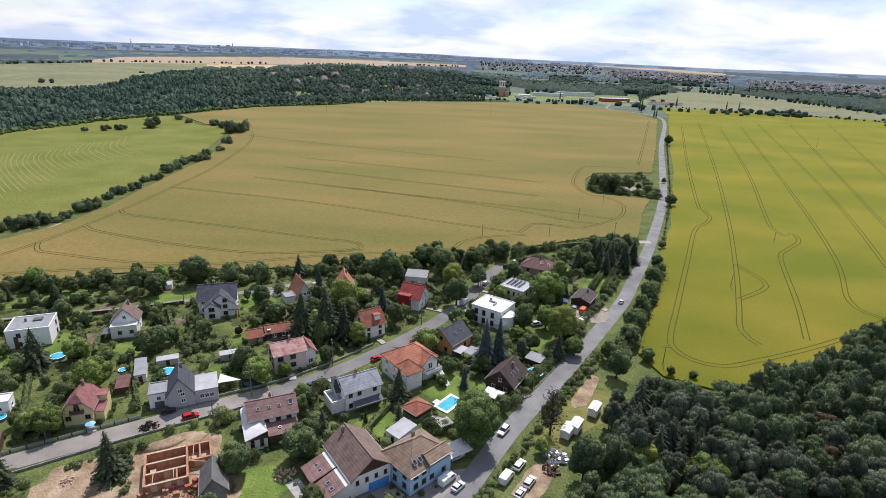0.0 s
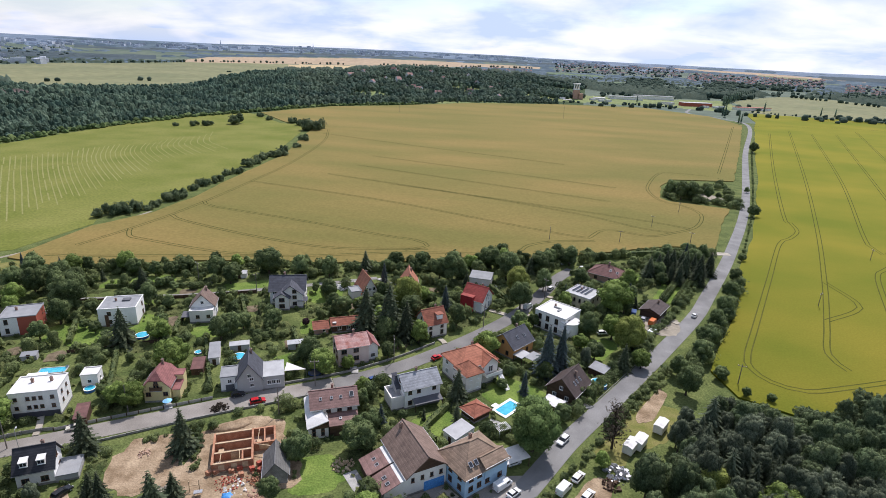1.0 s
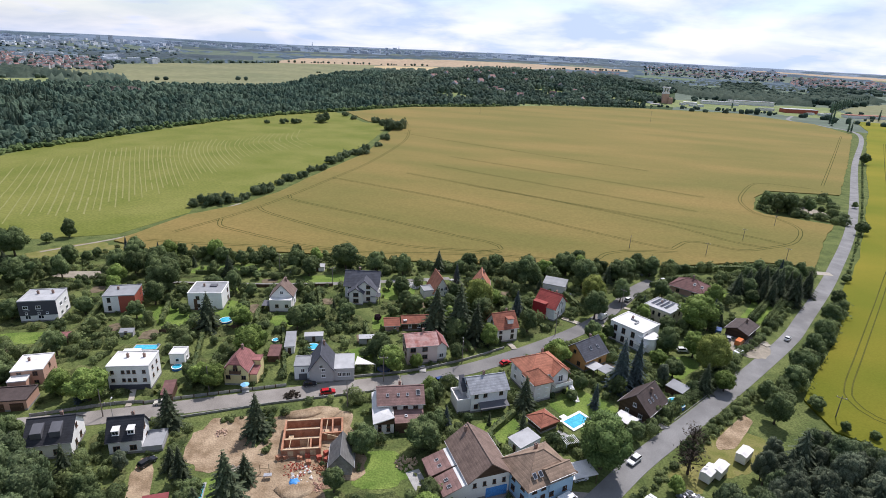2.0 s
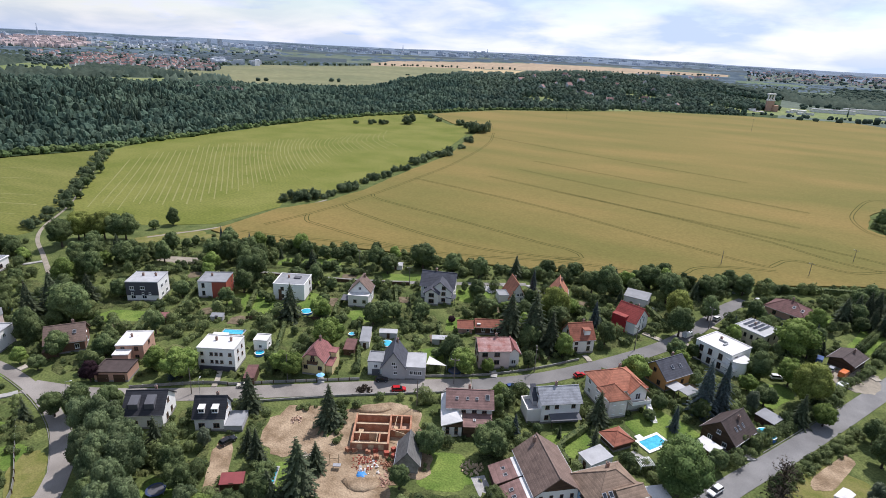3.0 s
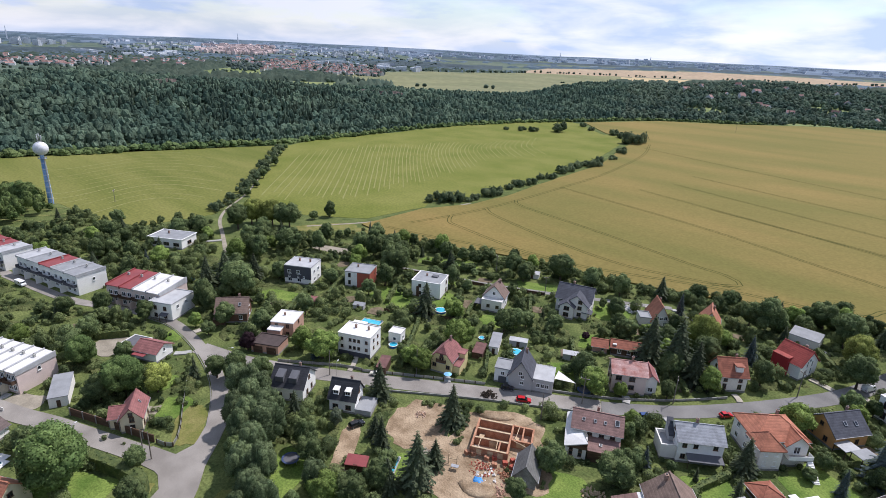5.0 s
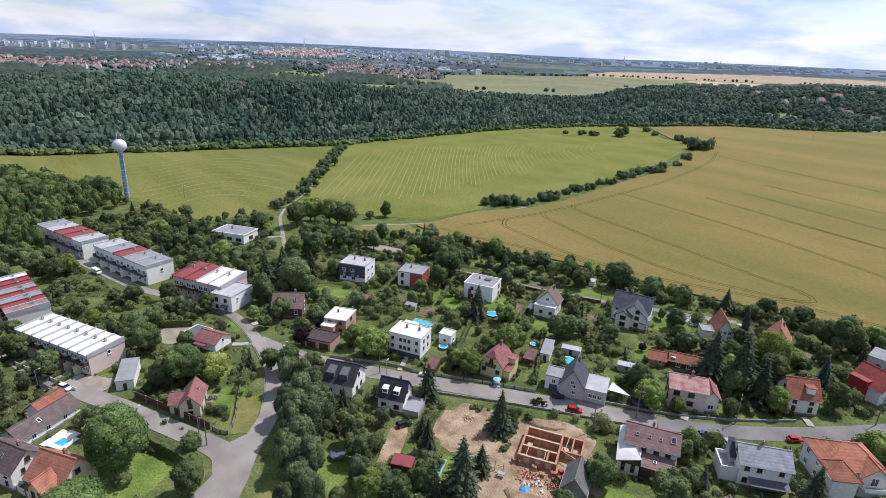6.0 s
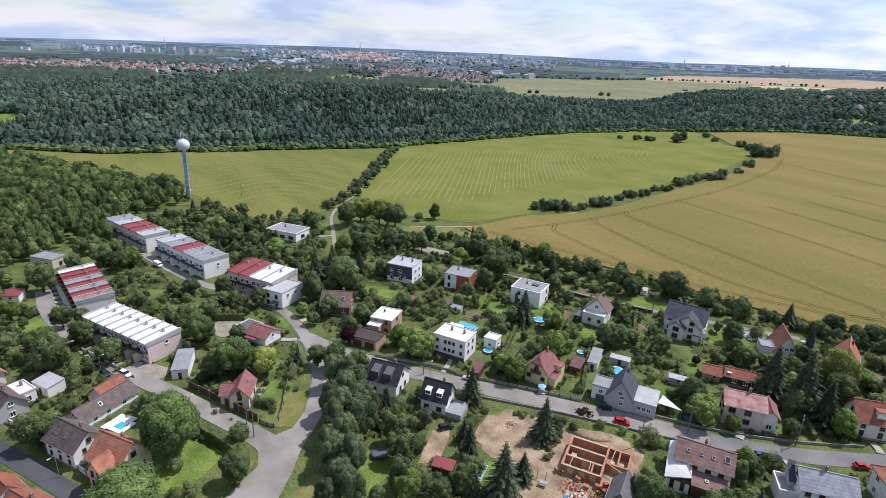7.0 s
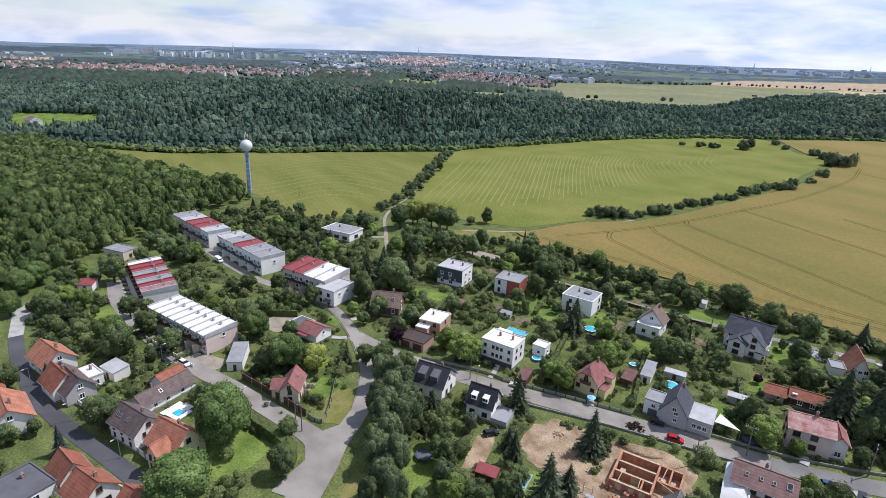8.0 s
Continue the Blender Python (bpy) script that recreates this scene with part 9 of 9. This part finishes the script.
round_pool(27.2, 135.8, 2.2, 1.1, "round blue above-ground pool beside the brown house")
round_pool(-106.5, 135.0, 1.9, 0.7, "round garden pool with pale rim")
round_pool(-72.9, 129.2, 1.9, 0.9, "round dark blue above-ground pool")
round_pool(-187.6, 89.8, 1.7, 0.9, "round blue above-ground pool by the terrace")
round_pool(-85.5, 129.8, 1.0, 0.4, "small turquoise paddling pool")
round_pool(-101.5, 107.5, 1.3, 0.7, "small round blue garden pool")
PADBLUE = surface("faded_blue_padding", (0.035, 0.055, 0.12), (0.06, 0.085, 0.17), 2.0, 9.0, 0.7, 0.1, 0.005)
for x, y in ((-49.2, 125.4), (-83.0, 58.4)):
    u = thing("trampoline", x, y, 10, "round trampoline with blue edge in a garden", "trampoline", "trampolines")
    part("mat", cone(1.5, 1.5, 0.06, 0, 0, 0.9, 24), ROOF_DARK, u)
    ring = [(rad * math.cos(i * math.pi / 12), rad * math.sin(i * math.pi / 12), z_) for i in range(24) for rad, z_ in ((1.44, 0.9), (1.86, 0.9), (1.86, 1.0), (1.44, 1.0))]
    part("padding", (ring, [tuple((4 * (i + a) + (k + b) % 4) % 96 for a, b in ((0, 0), (1, 0), (1, 1), (0, 1))) for i in range(24) for k in range(4)]), PADBLUE, u)
    for i in range(4):
        p = i * math.pi / 2
        part("leg", boxes((1.6 * math.cos(p), 1.6 * math.sin(p), 0, 0.08, 0.08, 0.9)), METAL, u)
u = thing("parasol", -78.7, 104.9, 0, "light blue garden parasol by the street hedge", "parasol")
part("pole", boxes((0, 0, 0, 0.07, 0.07, 2.3)), METAL, u)
part("canopy", cone(1.1, 0.05, 0.45, 0, 0, 1.9, 10), surface("light_blue_fabric", (0.20, 0.48, 0.75), (0.28, 0.56, 0.80), 1.0, 5.0, 0.8, 0.1, 0.01), u)
u = thing("shade_sail", -54.6, 124.4, 25, "white triangular shade sail beside the slate-roofed house", "shade sail")
part("sail", thick_sheet([(-2.6, -1.4, 2.6), (3.0, -1.2, 2.2), (-1.8, 2.4, 2.9)], [(0, 1, 2)], 0.03), ROOF_WHITE, u)
for x, y, z in ((-2.6, -1.4, 2.6), (3.0, -1.2, 2.2), (-1.8, 2.4, 2.9)):
    part("post", boxes((x, y, 0, 0.09, 0.09, z)), METAL, u)

# ---- vehicles ----
TYRE = surface("tyre_rubber", (0.012, 0.012, 0.012), (0.022, 0.022, 0.022), 2.0, 9.0, 0.85, 0.1, 0.005)
CARGLASS = surface("car_glass", (0.012, 0.014, 0.017), (0.022, 0.025, 0.03), 0.6, 3.0, 0.05, 0.01, 0.001, spec=0.6)
LAMP = surface("lamp_glass", (0.60, 0.60, 0.58), (0.72, 0.72, 0.70), 2.0, 9.0, 0.15, 0.02, 0.002, spec=0.6)
TAILLAMP = surface("tail_lamp", (0.30, 0.01, 0.01), (0.40, 0.02, 0.02), 2.0, 9.0, 0.2, 0.02, 0.002)


def paint(name, c):
    return surface(name, tuple(v * 0.93 for v in c), c, 1.0, 6.0, 0.28, 0.01, 0.001, spec=0.6)


PAINTS = {"white": paint("white_car_paint", (0.78, 0.78, 0.77)), "red": paint("red_car_paint", (0.50, 0.012, 0.018)), "black": paint("black_car_paint", (0.02, 0.02, 0.024)), "blue": paint("blue_car_paint", (0.03, 0.07, 0.20)), "silver": paint("silver_car_paint", (0.42, 0.43, 0.45)), "beige": paint("beige_car_paint", (0.62, 0.58, 0.48)), "orange": paint("orange_car_paint", (0.62, 0.16, 0.03)), "lightblue": paint("light_blue_car_paint", (0.22, 0.45, 0.66))}
CARDATA = {}


def taper(x0, x1, x2, x3, z0, z1, w0, w1):
    """A cabin: bottom from x0 to x3, top from x1 to x2, widths w0 below and w1 above."""
    v = [(x0, -w0 / 2, z0), (x3, -w0 / 2, z0), (x3, w0 / 2, z0), (x0, w0 / 2, z0), (x1, -w1 / 2, z1), (x2, -w1 / 2, z1), (x2, w1 / 2, z1), (x1, w1 / 2, z1)]
    return v, [(3, 2, 1, 0), (4, 5, 6, 7), (0, 1, 5, 4), (1, 2, 6, 5), (2, 3, 7, 6), (3, 0, 4, 7)]


def bevelled(bm, width=0.09):
    bmesh.ops.recalc_face_normals(bm, faces=bm.faces)
    bmesh.ops.bevel(bm, geom=[e for e in bm.edges], offset=width, segments=2, affect="EDGES")
    return bm


def car_data(kind, color):
    key = (kind, color)
    if key in CARDATA:
        return CARDATA[key]
    p = PAINTS[color]
    if kind == "van":
        L, W = 5.2, 1.95
        body = prism([(-L / 2, 0.32), (L / 2, 0.32), (L / 2, 0.95), (L / 2 - 0.55, 1.2), (L / 2 - 1.25, 2.05), (-L / 2 + 0.05, 2.1)], -W / 2, W / 2, "d")
        glass = joined([(np.array(taper(L / 2 - 1.22, L / 2 - 1.28, L / 2 - 1.20, L / 2 - 0.55, 1.22, 1.98, W - 0.1, W - 0.16)[0]), taper(0, 0, 0, 0, 0, 0, 0, 0)[1]), (np.array(taper(L / 2 - 2.2, L / 2 - 2.2, L / 2 - 1.4, L / 2 - 0.95, 1.25, 1.85, W + 0.03, W + 0.03)[0]), taper(0, 0, 0, 0, 0, 0, 0, 0)[1])])
        roof = None
    else:
        L, W = {"hatch": (3.9, 1.72), "wagon": (4.4, 1.78), "suv": (4.5, 1.85)}[kind]
        up = 0.14 if kind == "suv" else 0.0
        back = -L / 2 + (0.12 if kind != "hatch" else 0.3)
        body = prism([(-L / 2, 0.3 + up), (L / 2, 0.3 + up), (L / 2, 0.68 + up), (L / 2 - 1.05, 0.92 + up), (-L / 2 + 0.05, 0.98 + up)], -W / 2, W / 2, "d")
        fs = taper(0, 0, 0, 0, 0, 0, 0, 0)[1]
        glass = (np.array(taper(back, back + 0.35, L / 2 - 2.0, L / 2 - 1.1, 0.9 + up, 1.42 + up, W - 0.1, W - 0.42)[0]), fs)
        roof = (np.array(taper(back + 0.3, back + 0.42, L / 2 - 2.08, L / 2 - 1.95, 1.40 + up, 1.47 + up, W - 0.38, W - 0.5)[0]), fs)
    bm = body
    for q in bm.verts:  # prism lies along y: turn it so that the car points along x
        q.co = Vector((q.co.x, q.co.y, q.co.z))
    body_me = bpy.data.meshes.new("body")
    bevelled(bm).to_mesh(body_me)
    body_me.materials.append(p)
    made = [("body", body_me), ("cabin_glass", mesh_data("cabin_glass", glass, CARGLASS))]
    if roof:
        made.append(("roof", mesh_data("roof", roof, p)))
    wheel_me = bpy.data.meshes.new("tyre")
    wb = bmesh.new()
    bmesh.ops.create_cone(wb, cap_ends=True, segments=16, radius1=0.33, radius2=0.33, depth=0.22, matrix=Matrix.Rotation(radians(90), 4, "X"))
    wb.to_mesh(wheel_me)
    wheel_me.materials.append(TYRE)
    rim_me = bpy.data.meshes.new("rim")
    wb = bmesh.new()
    bmesh.ops.create_cone(wb, cap_ends=True, segments=12, radius1=0.2, radius2=0.2, depth=0.24, matrix=Matrix.Rotation(radians(90), 4, "X"))
    wb.to_mesh(rim_me)
    rim_me.materials.append(METAL)
    lamps = []
    for s in (-1, 1):
        for end, material, name in ((1, LAMP, "headlight"), (-1, TAILLAMP, "tail_light")):
            me = bpy.data.meshes.new(name)
            bm = boxes((end * (L / 2 - 0.02), s * (W / 2 - 0.28), 0.62 if kind != "van" else 0.75, 0.1, 0.32, 0.14))
            bm.to_mesh(me)
            me.materials.append(material)
            lamps.append((name, me))
    CARDATA[key] = (made, wheel_me, rim_me, lamps, L, W)
    return CARDATA[key]


def car(kind, color, x, y, rot, where):
    made, wheel_me, rim_me, lamps, L, W = car_data(kind, color)
    word = {"van": "delivery van", "hatch": "hatchback car", "wagon": "estate car", "suv": "off-road car"}[kind]
    u = thing("van" if kind == "van" else "car", x, y, rot, f"{color} {word} parked {where}", "van" if kind == "van" else "car", z=0.12)
    for name, me in made + lamps:
        new(name, me).parent = u
    for sx in (-1, 1):
        for sy in (-1, 1):
            w = new("wheel", wheel_me)
            w.parent = u
            w.location = (sx * (L / 2 - 0.82), sy * (W / 2 - 0.1), 0.33)
            new("rim", rim_me).parent = w


for row in (
    ("hatch", "beige", -94.0, 93.4, 213, "on the village street"), ("wagon", "red", -58.6, 110.8, 33, "on the village street"),
    ("hatch", "black", -64.6, 112.4, 33, "before the slate-roofed house"),
    ("wagon", "blue", -32.8, 126.0, 40, "at the street edge"), ("hatch", "red", -18.2, 140.6, 50, "in front of the villa"),
    ("van", "white", 8.2, 181.6, 62, "on the village street"), ("suv", "white", 17.0, 200.2, 66, "on the village street"),
    ("wagon", "silver", 21.6, 228.6, 10, "at the end of the street"), ("suv", "white", 26.8, 231.2, 14, "at the end of the street"),
    ("wagon", "white", 31.5, 225.8, 40, "beside a hedge"), ("hatch", "lightblue", 28.4, 220.0, 60, "beside a hedge"),
    ("van", "blue", 45.0, 184.2, 75, "in the workshop yard"), ("wagon", "silver", 47.6, 180.6, 70, "in the workshop yard"),
    ("van", "orange", 50.2, 178.4, 60, "in the workshop yard"), ("van", "white", 52.8, 183.8, 60, "in the workshop yard"),
    ("van", "white", 48.4, 170.4, 55, "in the workshop yard"), ("suv", "white", 32.2, 166.8, 20, "under garden trees"),
    ("suv", "white", 16.0, 110.0, 237, "on the country road"), ("van", "white", 2.7, 93.2, 50, "beside the blue house"), ("hatch", "white", 5.0, 91.4, 52, "beside the blue house"),
    ("hatch", "white", 4.8, 100.4, 35, "under the white carport"), ("suv", "white", 18.4, 98.4, 57, "on the road verge"),
    ("van", "white", 15.2, 94.4, 57, "on the road verge"), ("suv", "white", 19.9, 93.4, 57, "on a dirt verge"),
    ("hatch", "white", 17.6, 90.2, 57, "on a dirt verge"), ("wagon", "blue", -107.0, 178.0, 20, "at the orchard edge"),
    ("hatch", "white", 66.4, 187.6, 60, "on the country road"), ("wagon", "black", -81.8, 75.6, 75, "on a gravel drive"),
    ("suv", "black", -199.6, 7.2, 20, "on a paved bay"), ("wagon", "black", -157.0, 17.2, 20, "on the west lane"),
    ("hatch", "black", -149.6, 18.2, 20, "beside the west lane"), ("van", "white", -221.6, 47.6, 12, "before the terrace"),
    ("hatch", "silver", -235.8, 50.2, 12, "before the terrace"), ("wagon", "white", -146.6, 22.2, 22, "on the west lane"),
):
    car(*row)


def trailer(x, y, rot, label):
    u = thing("site_caravan", x, y, rot, label, "caravan", "caravans at the wood edge")
    part("body", boxes((0, 0, 0.5, 2.2, 4.2, 2.0)), OFFWHITE, u)
    part("roof", prism([(-1.2, 2.5), (1.2, 2.5), (0, 2.8)], -2.2, 2.2, "d"), ROOF_WHITE, u)
    windows(u, 2.2, 4.2, "l", [-1, 1], [1.3], (0.9, 0.7))
    for sx in (-1, 1):
        w = part("wheel", cone(0.32, 0.32, 0.2, 0, 0, 0, 14), TYRE, u)
        w.matrix_basis = pose(sx * 1.0, 0, 0.32, 0, 90, 0)


trailer(31.0, 109.8, -32, "weathered white caravan at the wood edge")
trailer(33.4, 111.8, -32, "weathered white caravan at the wood edge")
trailer(39.6, 118.8, -32, "white caravan half hidden under trees")
heap("scrap_pile", 27.0, 101.5, 6.0, 1.3, METAL, "pile of scrap metal and old machine parts", 90, 0.6, "scrap")
heap("scrap_pile", 25.2, 97.8, 4.0, 0.9, TIMBER, "pile of scrap wood and rusty parts", 60, 0.5, "scrap")
heap("garden_clutter", -60.5, 184.0, 6.0, 1.0, ROOF_WHITE, "white and grey stored goods beside the cottage", 60, 0.7, "clutter")
heap("garden_clutter", -80.5, 183.0, 4.0, 0.8, RAWBRICK, "stored pink and brown building material", 40, 0.5, "clutter")
heap("garden_clutter", -152.0, 3.5, 6.0, 0.8, CONCRETE, "stored goods in a farm yard", 40, 0.6, "clutter")
heap("firewood_pile", -31.1, 93.4, 5.0, 0.9, PALEWOOD, "loose heap of pale firewood in the yard", 80, 0.35, "firewood")
heap("brushwood", -66.5, 106.8, 4.5, 0.9, DRYLEAF, "pile of cut dry branches by the street", 90, 0.4, "brushwood")

u = thing("pergola", 1.9, 110.2, 35, "white slatted garden pergola beside the blue house", "pergola")
for sx in (-1.5, 1.5):
    for sy in (-1.2, 1.2):
        part("post", boxes((sx, sy, 0, 0.12, 0.12, 2.2)), FRAMEWHITE, u)
for i in range(9):
    part("slat", boxes((-1.6 + 0.4 * i, 0, 2.2, 0.12, 2.8, 0.1)), FRAMEWHITE, u)

# ---- poles and street lamps ----
POLEWOOD = surface("weathered_pole_wood", (0.15, 0.125, 0.105), (0.23, 0.20, 0.17), 1.5, 9.0, 0.85, 0.4, 0.01)


def pole(x, y, height, arm=True, label="tall wooden power pole with cross arm", z=0.0):
    u = thing("power_pole", x, y, rnd.uniform(0, 180), label, "pole", "power poles", z)
    part("shaft", cone(0.14, 0.09, height, 0, 0, 0, 8), POLEWOOD, u)
    if arm:
        a = part("cross_arm", boxes((0, 0, height - 0.7, 2.2, 0.14, 0.14)), POLEWOOD, u)
        for x_ in (-1.0, 0.0, 1.0):
            part("insulator", boxes((x_, 0, height - 0.56, 0.12, 0.12, 0.22)), OFFWHITE, a)


for x, y, h_ in ((53, 267, 6.5), (75, 300, 6.5), (98, 336, 6.5), (88, 274, 6.5), (-174, 809, 15), (63, 853, 18), (168, 270, 6), (116, 207, 6), (19, 262, 7), (66, 144, 6.8), (420, 640, 12), (-310, 112, 7)):
    pole(x, y, h_)
for x, y, h_ in ((-51.6, 107.4, 7.5), (-6.2, 163.6, 8), (14.4, 191.4, 8), (-102.9, 85.0, 7.5), (-106, 38.6, 7), (-104.4, 39.4, 7), (-78, 45.9, 7.5), (-47.3, 120.4, 8), (-86.7, 101.4, 7.5), (-113, 177, 8), (-88, 172, 8), (-30, 137, 8)):
    pole(x, y, h_, h_ > 7.6, "slim grey village pole for wires")


def street_lamp(x, y, rot):
    u = thing("street_lamp", x, y, rot, "slim steel street lamp with a flat head", "street lamp", "street lamps")
    part("pole", cone(0.08, 0.05, 5.2, 0, 0, 0, 8), METAL, u)
    part("arm", boxes((0.5, 0, 5.1, 1.1, 0.07, 0.07)), METAL, u)
    part("lamp_head", boxes((1.1, 0, 5.04, 0.6, 0.24, 0.1)), PALEMETAL, u)


for row in ((-133.5, -3.2, 290), (-114.7, 4.6, 290), (-100.2, 11.0, 300), (-154.3, -11.4, 290), (-120, 30.6, 120), (-151, 17.5, 110), (-126, 69.5, 60), (-100, 85, 120), (-178, 68.5, 20)):
    street_lamp(*row)

# ---- fences and garden walls ----
def fence(points, height, material, label, step=2.4, post=0.12, thin=0.05, name="fence"):
    line = spline(points, step)
    u = thing(name, *line[0][:2], 0, label, "fence" if name == "fence" else "wall")
    ox, oy = line[0][:2]
    pm = mesh_data("post", (np.array([(sx * post, sy * post, z) for z in (0, height + 0.12) for sx, sy in ((-1, -1), (1, -1), (1, 1), (-1, 1))]), [(0, 1, 5, 4), (1, 2, 6, 5), (2, 3, 7, 6), (3, 0, 4, 7), (4, 5, 6, 7)]), STONEBASE if name != "fence" else TIMBER)
    for a, b in zip(line, line[1:]):
        d = b[:2] - a[:2]
        l, turn = float(np.hypot(*d)), math.degrees(math.atan2(d[1], d[0]))
        q = new("post", pm)
        q.parent = u
        q.location = (a[0] - ox, a[1] - oy, 0)
        panel = part("panel", boxes((l / 2, 0, 0.06, l - 2 * post - 0.01, thin, height)), material, u)
        panel.matrix_basis = pose(a[0] - ox, a[1] - oy, 0, 0, 0, turn)
    return u


fence([(-132, 33.6), (-121, 37.8), (-109, 42.2)], 1.9, TIMBER, "long dark brown boarded garden wall by the lane", 3.0, 0.16, 0.2, "garden_wall")
fence([(-108.6, 42.4), (-105, 44.2), (-109.5, 48), (-115, 51.2), (-128, 59)], 1.0, METAL, "low mesh fence round the corner garden")
fence([(-98, 92), (-86, 100), (-70, 110.2)], 0.8, METAL, "low wire fence with concrete posts by the street", 2.6, 0.1, 0.06)
fence([(-56, 119.5), (-42, 128.0), (-30, 138.4), (-20, 149.6)], 0.6, STONEBASE, "low stone garden wall along the street", 2.6, 0.14, 0.22, "garden_wall")
fence([(-86, 90.6), (-70, 101.8), (-54, 111.8), (-44, 118)], 0.5, STONEBASE, "low concrete wall below the street", 2.6, 0.12, 0.2, "garden_wall")
fence([(-118, 79.6), (-104, 89.6), (-98, 92.4)], 0.8, STONEBASE, "pale post and panel fence by the white house", 2.6, 0.16, 0.08, "garden_wall")
fence([(19.0, 121.5), (24.2, 129.5), (31.0, 140), (38.4, 151.5), (45.4, 163)], 1.2, TIMBER, "wooden garden fence along the country road", 2.6)
fence([(-140, -2.0), (-126, 3.6), (-112, 8.9), (-101, 13.4)], 1.3, OFFWHITE, "pale garden wall with posts along the dark street", 2.8, 0.2, 0.16, "garden_wall")
fence([(-106, 3.2), (-96, 8.8), (-86, 14.6)], 1.2, CREAM, "cream street wall with posts", 2.8, 0.2, 0.16, "garden_wall")
fence([(-150, 148.8), (-124, 157.6), (-105, 164.6), (-88, 172.4)], 1.2, TIMBER, "dark hedge-backed fence along the back lane", 2.6)
fence([(-120, 122), (-112, 126), (-98, 134)], 1.1, TIMBER, "garden fence between two plots", 2.6)
fence([(-168, 15.0), (-152, 21.0), (-144, 24)], 0.9, OFFWHITE, "low walls before the white-roofed terrace", 2.6, 0.14, 0.12, "garden_wall")
fence([(-246, 50.0), (-222, 54.4), (-204, 58)], 0.9, BRICKRED, "low brick garden walls before the white terrace", 2.6, 0.14, 0.12, "garden_wall")

# clipped hedges
HEDGE = surface("clipped_hedge", (0.050, 0.076, 0.023), (0.121, 0.145, 0.043), 0.8, 5.0, 0.8, 0.9, 0.15, light=0.1)


def hedge(points, w, h_, label):
    line = spline(points, 0.8)
    s = sideways(line)
    rr_ = np.random.default_rng(int(abs(points[0][0])))
    n, rows = len(line), []
    for off, z in ((-w / 2, 0.0), (-w / 2 * 0.95, h_ * 0.55), (-w / 2 * 0.8, h_), (0, h_ * 1.05), (w / 2 * 0.8, h_), (w / 2 * 0.95, h_ * 0.55), (w / 2, 0.0)):
        jit = rr_.uniform(-0.13, 0.13, (n, 3)) * (1 if z else 0)
        rows.append(np.c_[line[:, :2] + s * off, np.full(n, z)] + jit)
    v = np.concatenate(rows)
    f = [(a * n + i, a * n + i + 1, (a + 1) * n + i + 1, (a + 1) * n + i) for a in range(6) for i in range(n - 1)]
    f += [tuple(a * n for a in range(7)), tuple(a * n + n - 1 for a in reversed(range(7)))]
    out = np.concatenate([row + 0 for row in rows[1:6]])
    lv, lf = leaf_quads(rr_, np.repeat(out, 2, 0) + rr_.uniform(-0.2, 0.2, (2 * len(out), 3)), np.tile([0, 0, 0.6], (2 * len(out), 1)), 0.32, 1.0)
    v, f = joined([(v, f), (lv, lf.tolist())])
    return tagged(mesh_object("clipped_hedge", v, f, HEDGE), label, "hedge")


hedge([(-126, 26.0), (-116, 29.6), (-106, 33.0), (-100, 34.6), (-96.6, 34.2), (-94.4, 31.6)], 2.6, 2.5, "thick clipped hedge beside the lane")
hedge([(-141, 164.4), (-126, 168.6), (-114, 172.4)], 1.2, 1.4, "clipped hedge above the back lane")
hedge([(36, 238), (60, 250), (88, 258)], 2.0, 2.2, "clipped hedge at the wheat field")
hedge([(-103, 152), (-100, 143), (-97, 137)], 1.4, 1.8, "clipped hedge beside the white gable house")
hedge([(-171, 44), (-164, 52), (-160, 58)], 1.0, 2.2, "tall clipped green hedge by the gravel yard")
hedge([(26, 218), (32, 224), (40, 232)], 1.6, 1.8, "clipped hedge at the street end")
hedge([(-12, 118), (-16, 108), (-13, 104)], 1.4, 1.6, "clipped hedge in the garden behind the chalet")
# hedges between the plots run away from the street
for x, y, back, front, w, h_ in ((-94, 104, 26, 7, 1.2, 1.6), (-74.5, 116.5, 24, 4, 1.0, 1.4), (-53, 129, 22, 6, 1.2, 1.8), (-31, 147, 20, 5, 1.2, 1.6), (-130, 137, 15, 12, 1.3, 1.7), (-108, 147, 14, 10, 1.1, 1.8), (-85, 157, 14, 12, 1.2, 1.5), (-61.5, 172, 14, 12, 1.2, 1.7), (-148, 126, 14, 12, 1.4, 2.0), (-142, 100, 16, 8, 1.4, 1.8), (-12, 168, 14, 4, 1.2, 1.7), (-2, 190, 12, 6, 1.3, 1.8)):
    ends = [(x + 0.53 * front, y - 0.85 * front), (x, y), (x - 0.53 * back, y + 0.85 * back)]
    line = [p for p in spline(ends, 1.5) if not built(p[0], p[1], 0.8) and not near_road(p[0], p[1], 3.4)]
    if len(line) > 4:
        hedge([tuple(p) for p in line[::4]] + [tuple(line[-1])], w, h_, "clipped garden hedge between two plots")
# small hedges between the front gardens of the white-roofed terrace
for i in range(8):
    s_ = -14.8 + 3.69 * i
    c, q = math.cos(radians(21.4)), math.sin(radians(21.4))
    x, y = -164.6 + c * s_ + q * 7.2, 27.7 + q * s_ - c * 7.2
    hedge([(x, y), (x + q * 2.5, y - c * 2.5), (x + q * 4.6, y - c * 4.6)], 0.9, 1.1, "short clipped hedge between narrow front gardens")
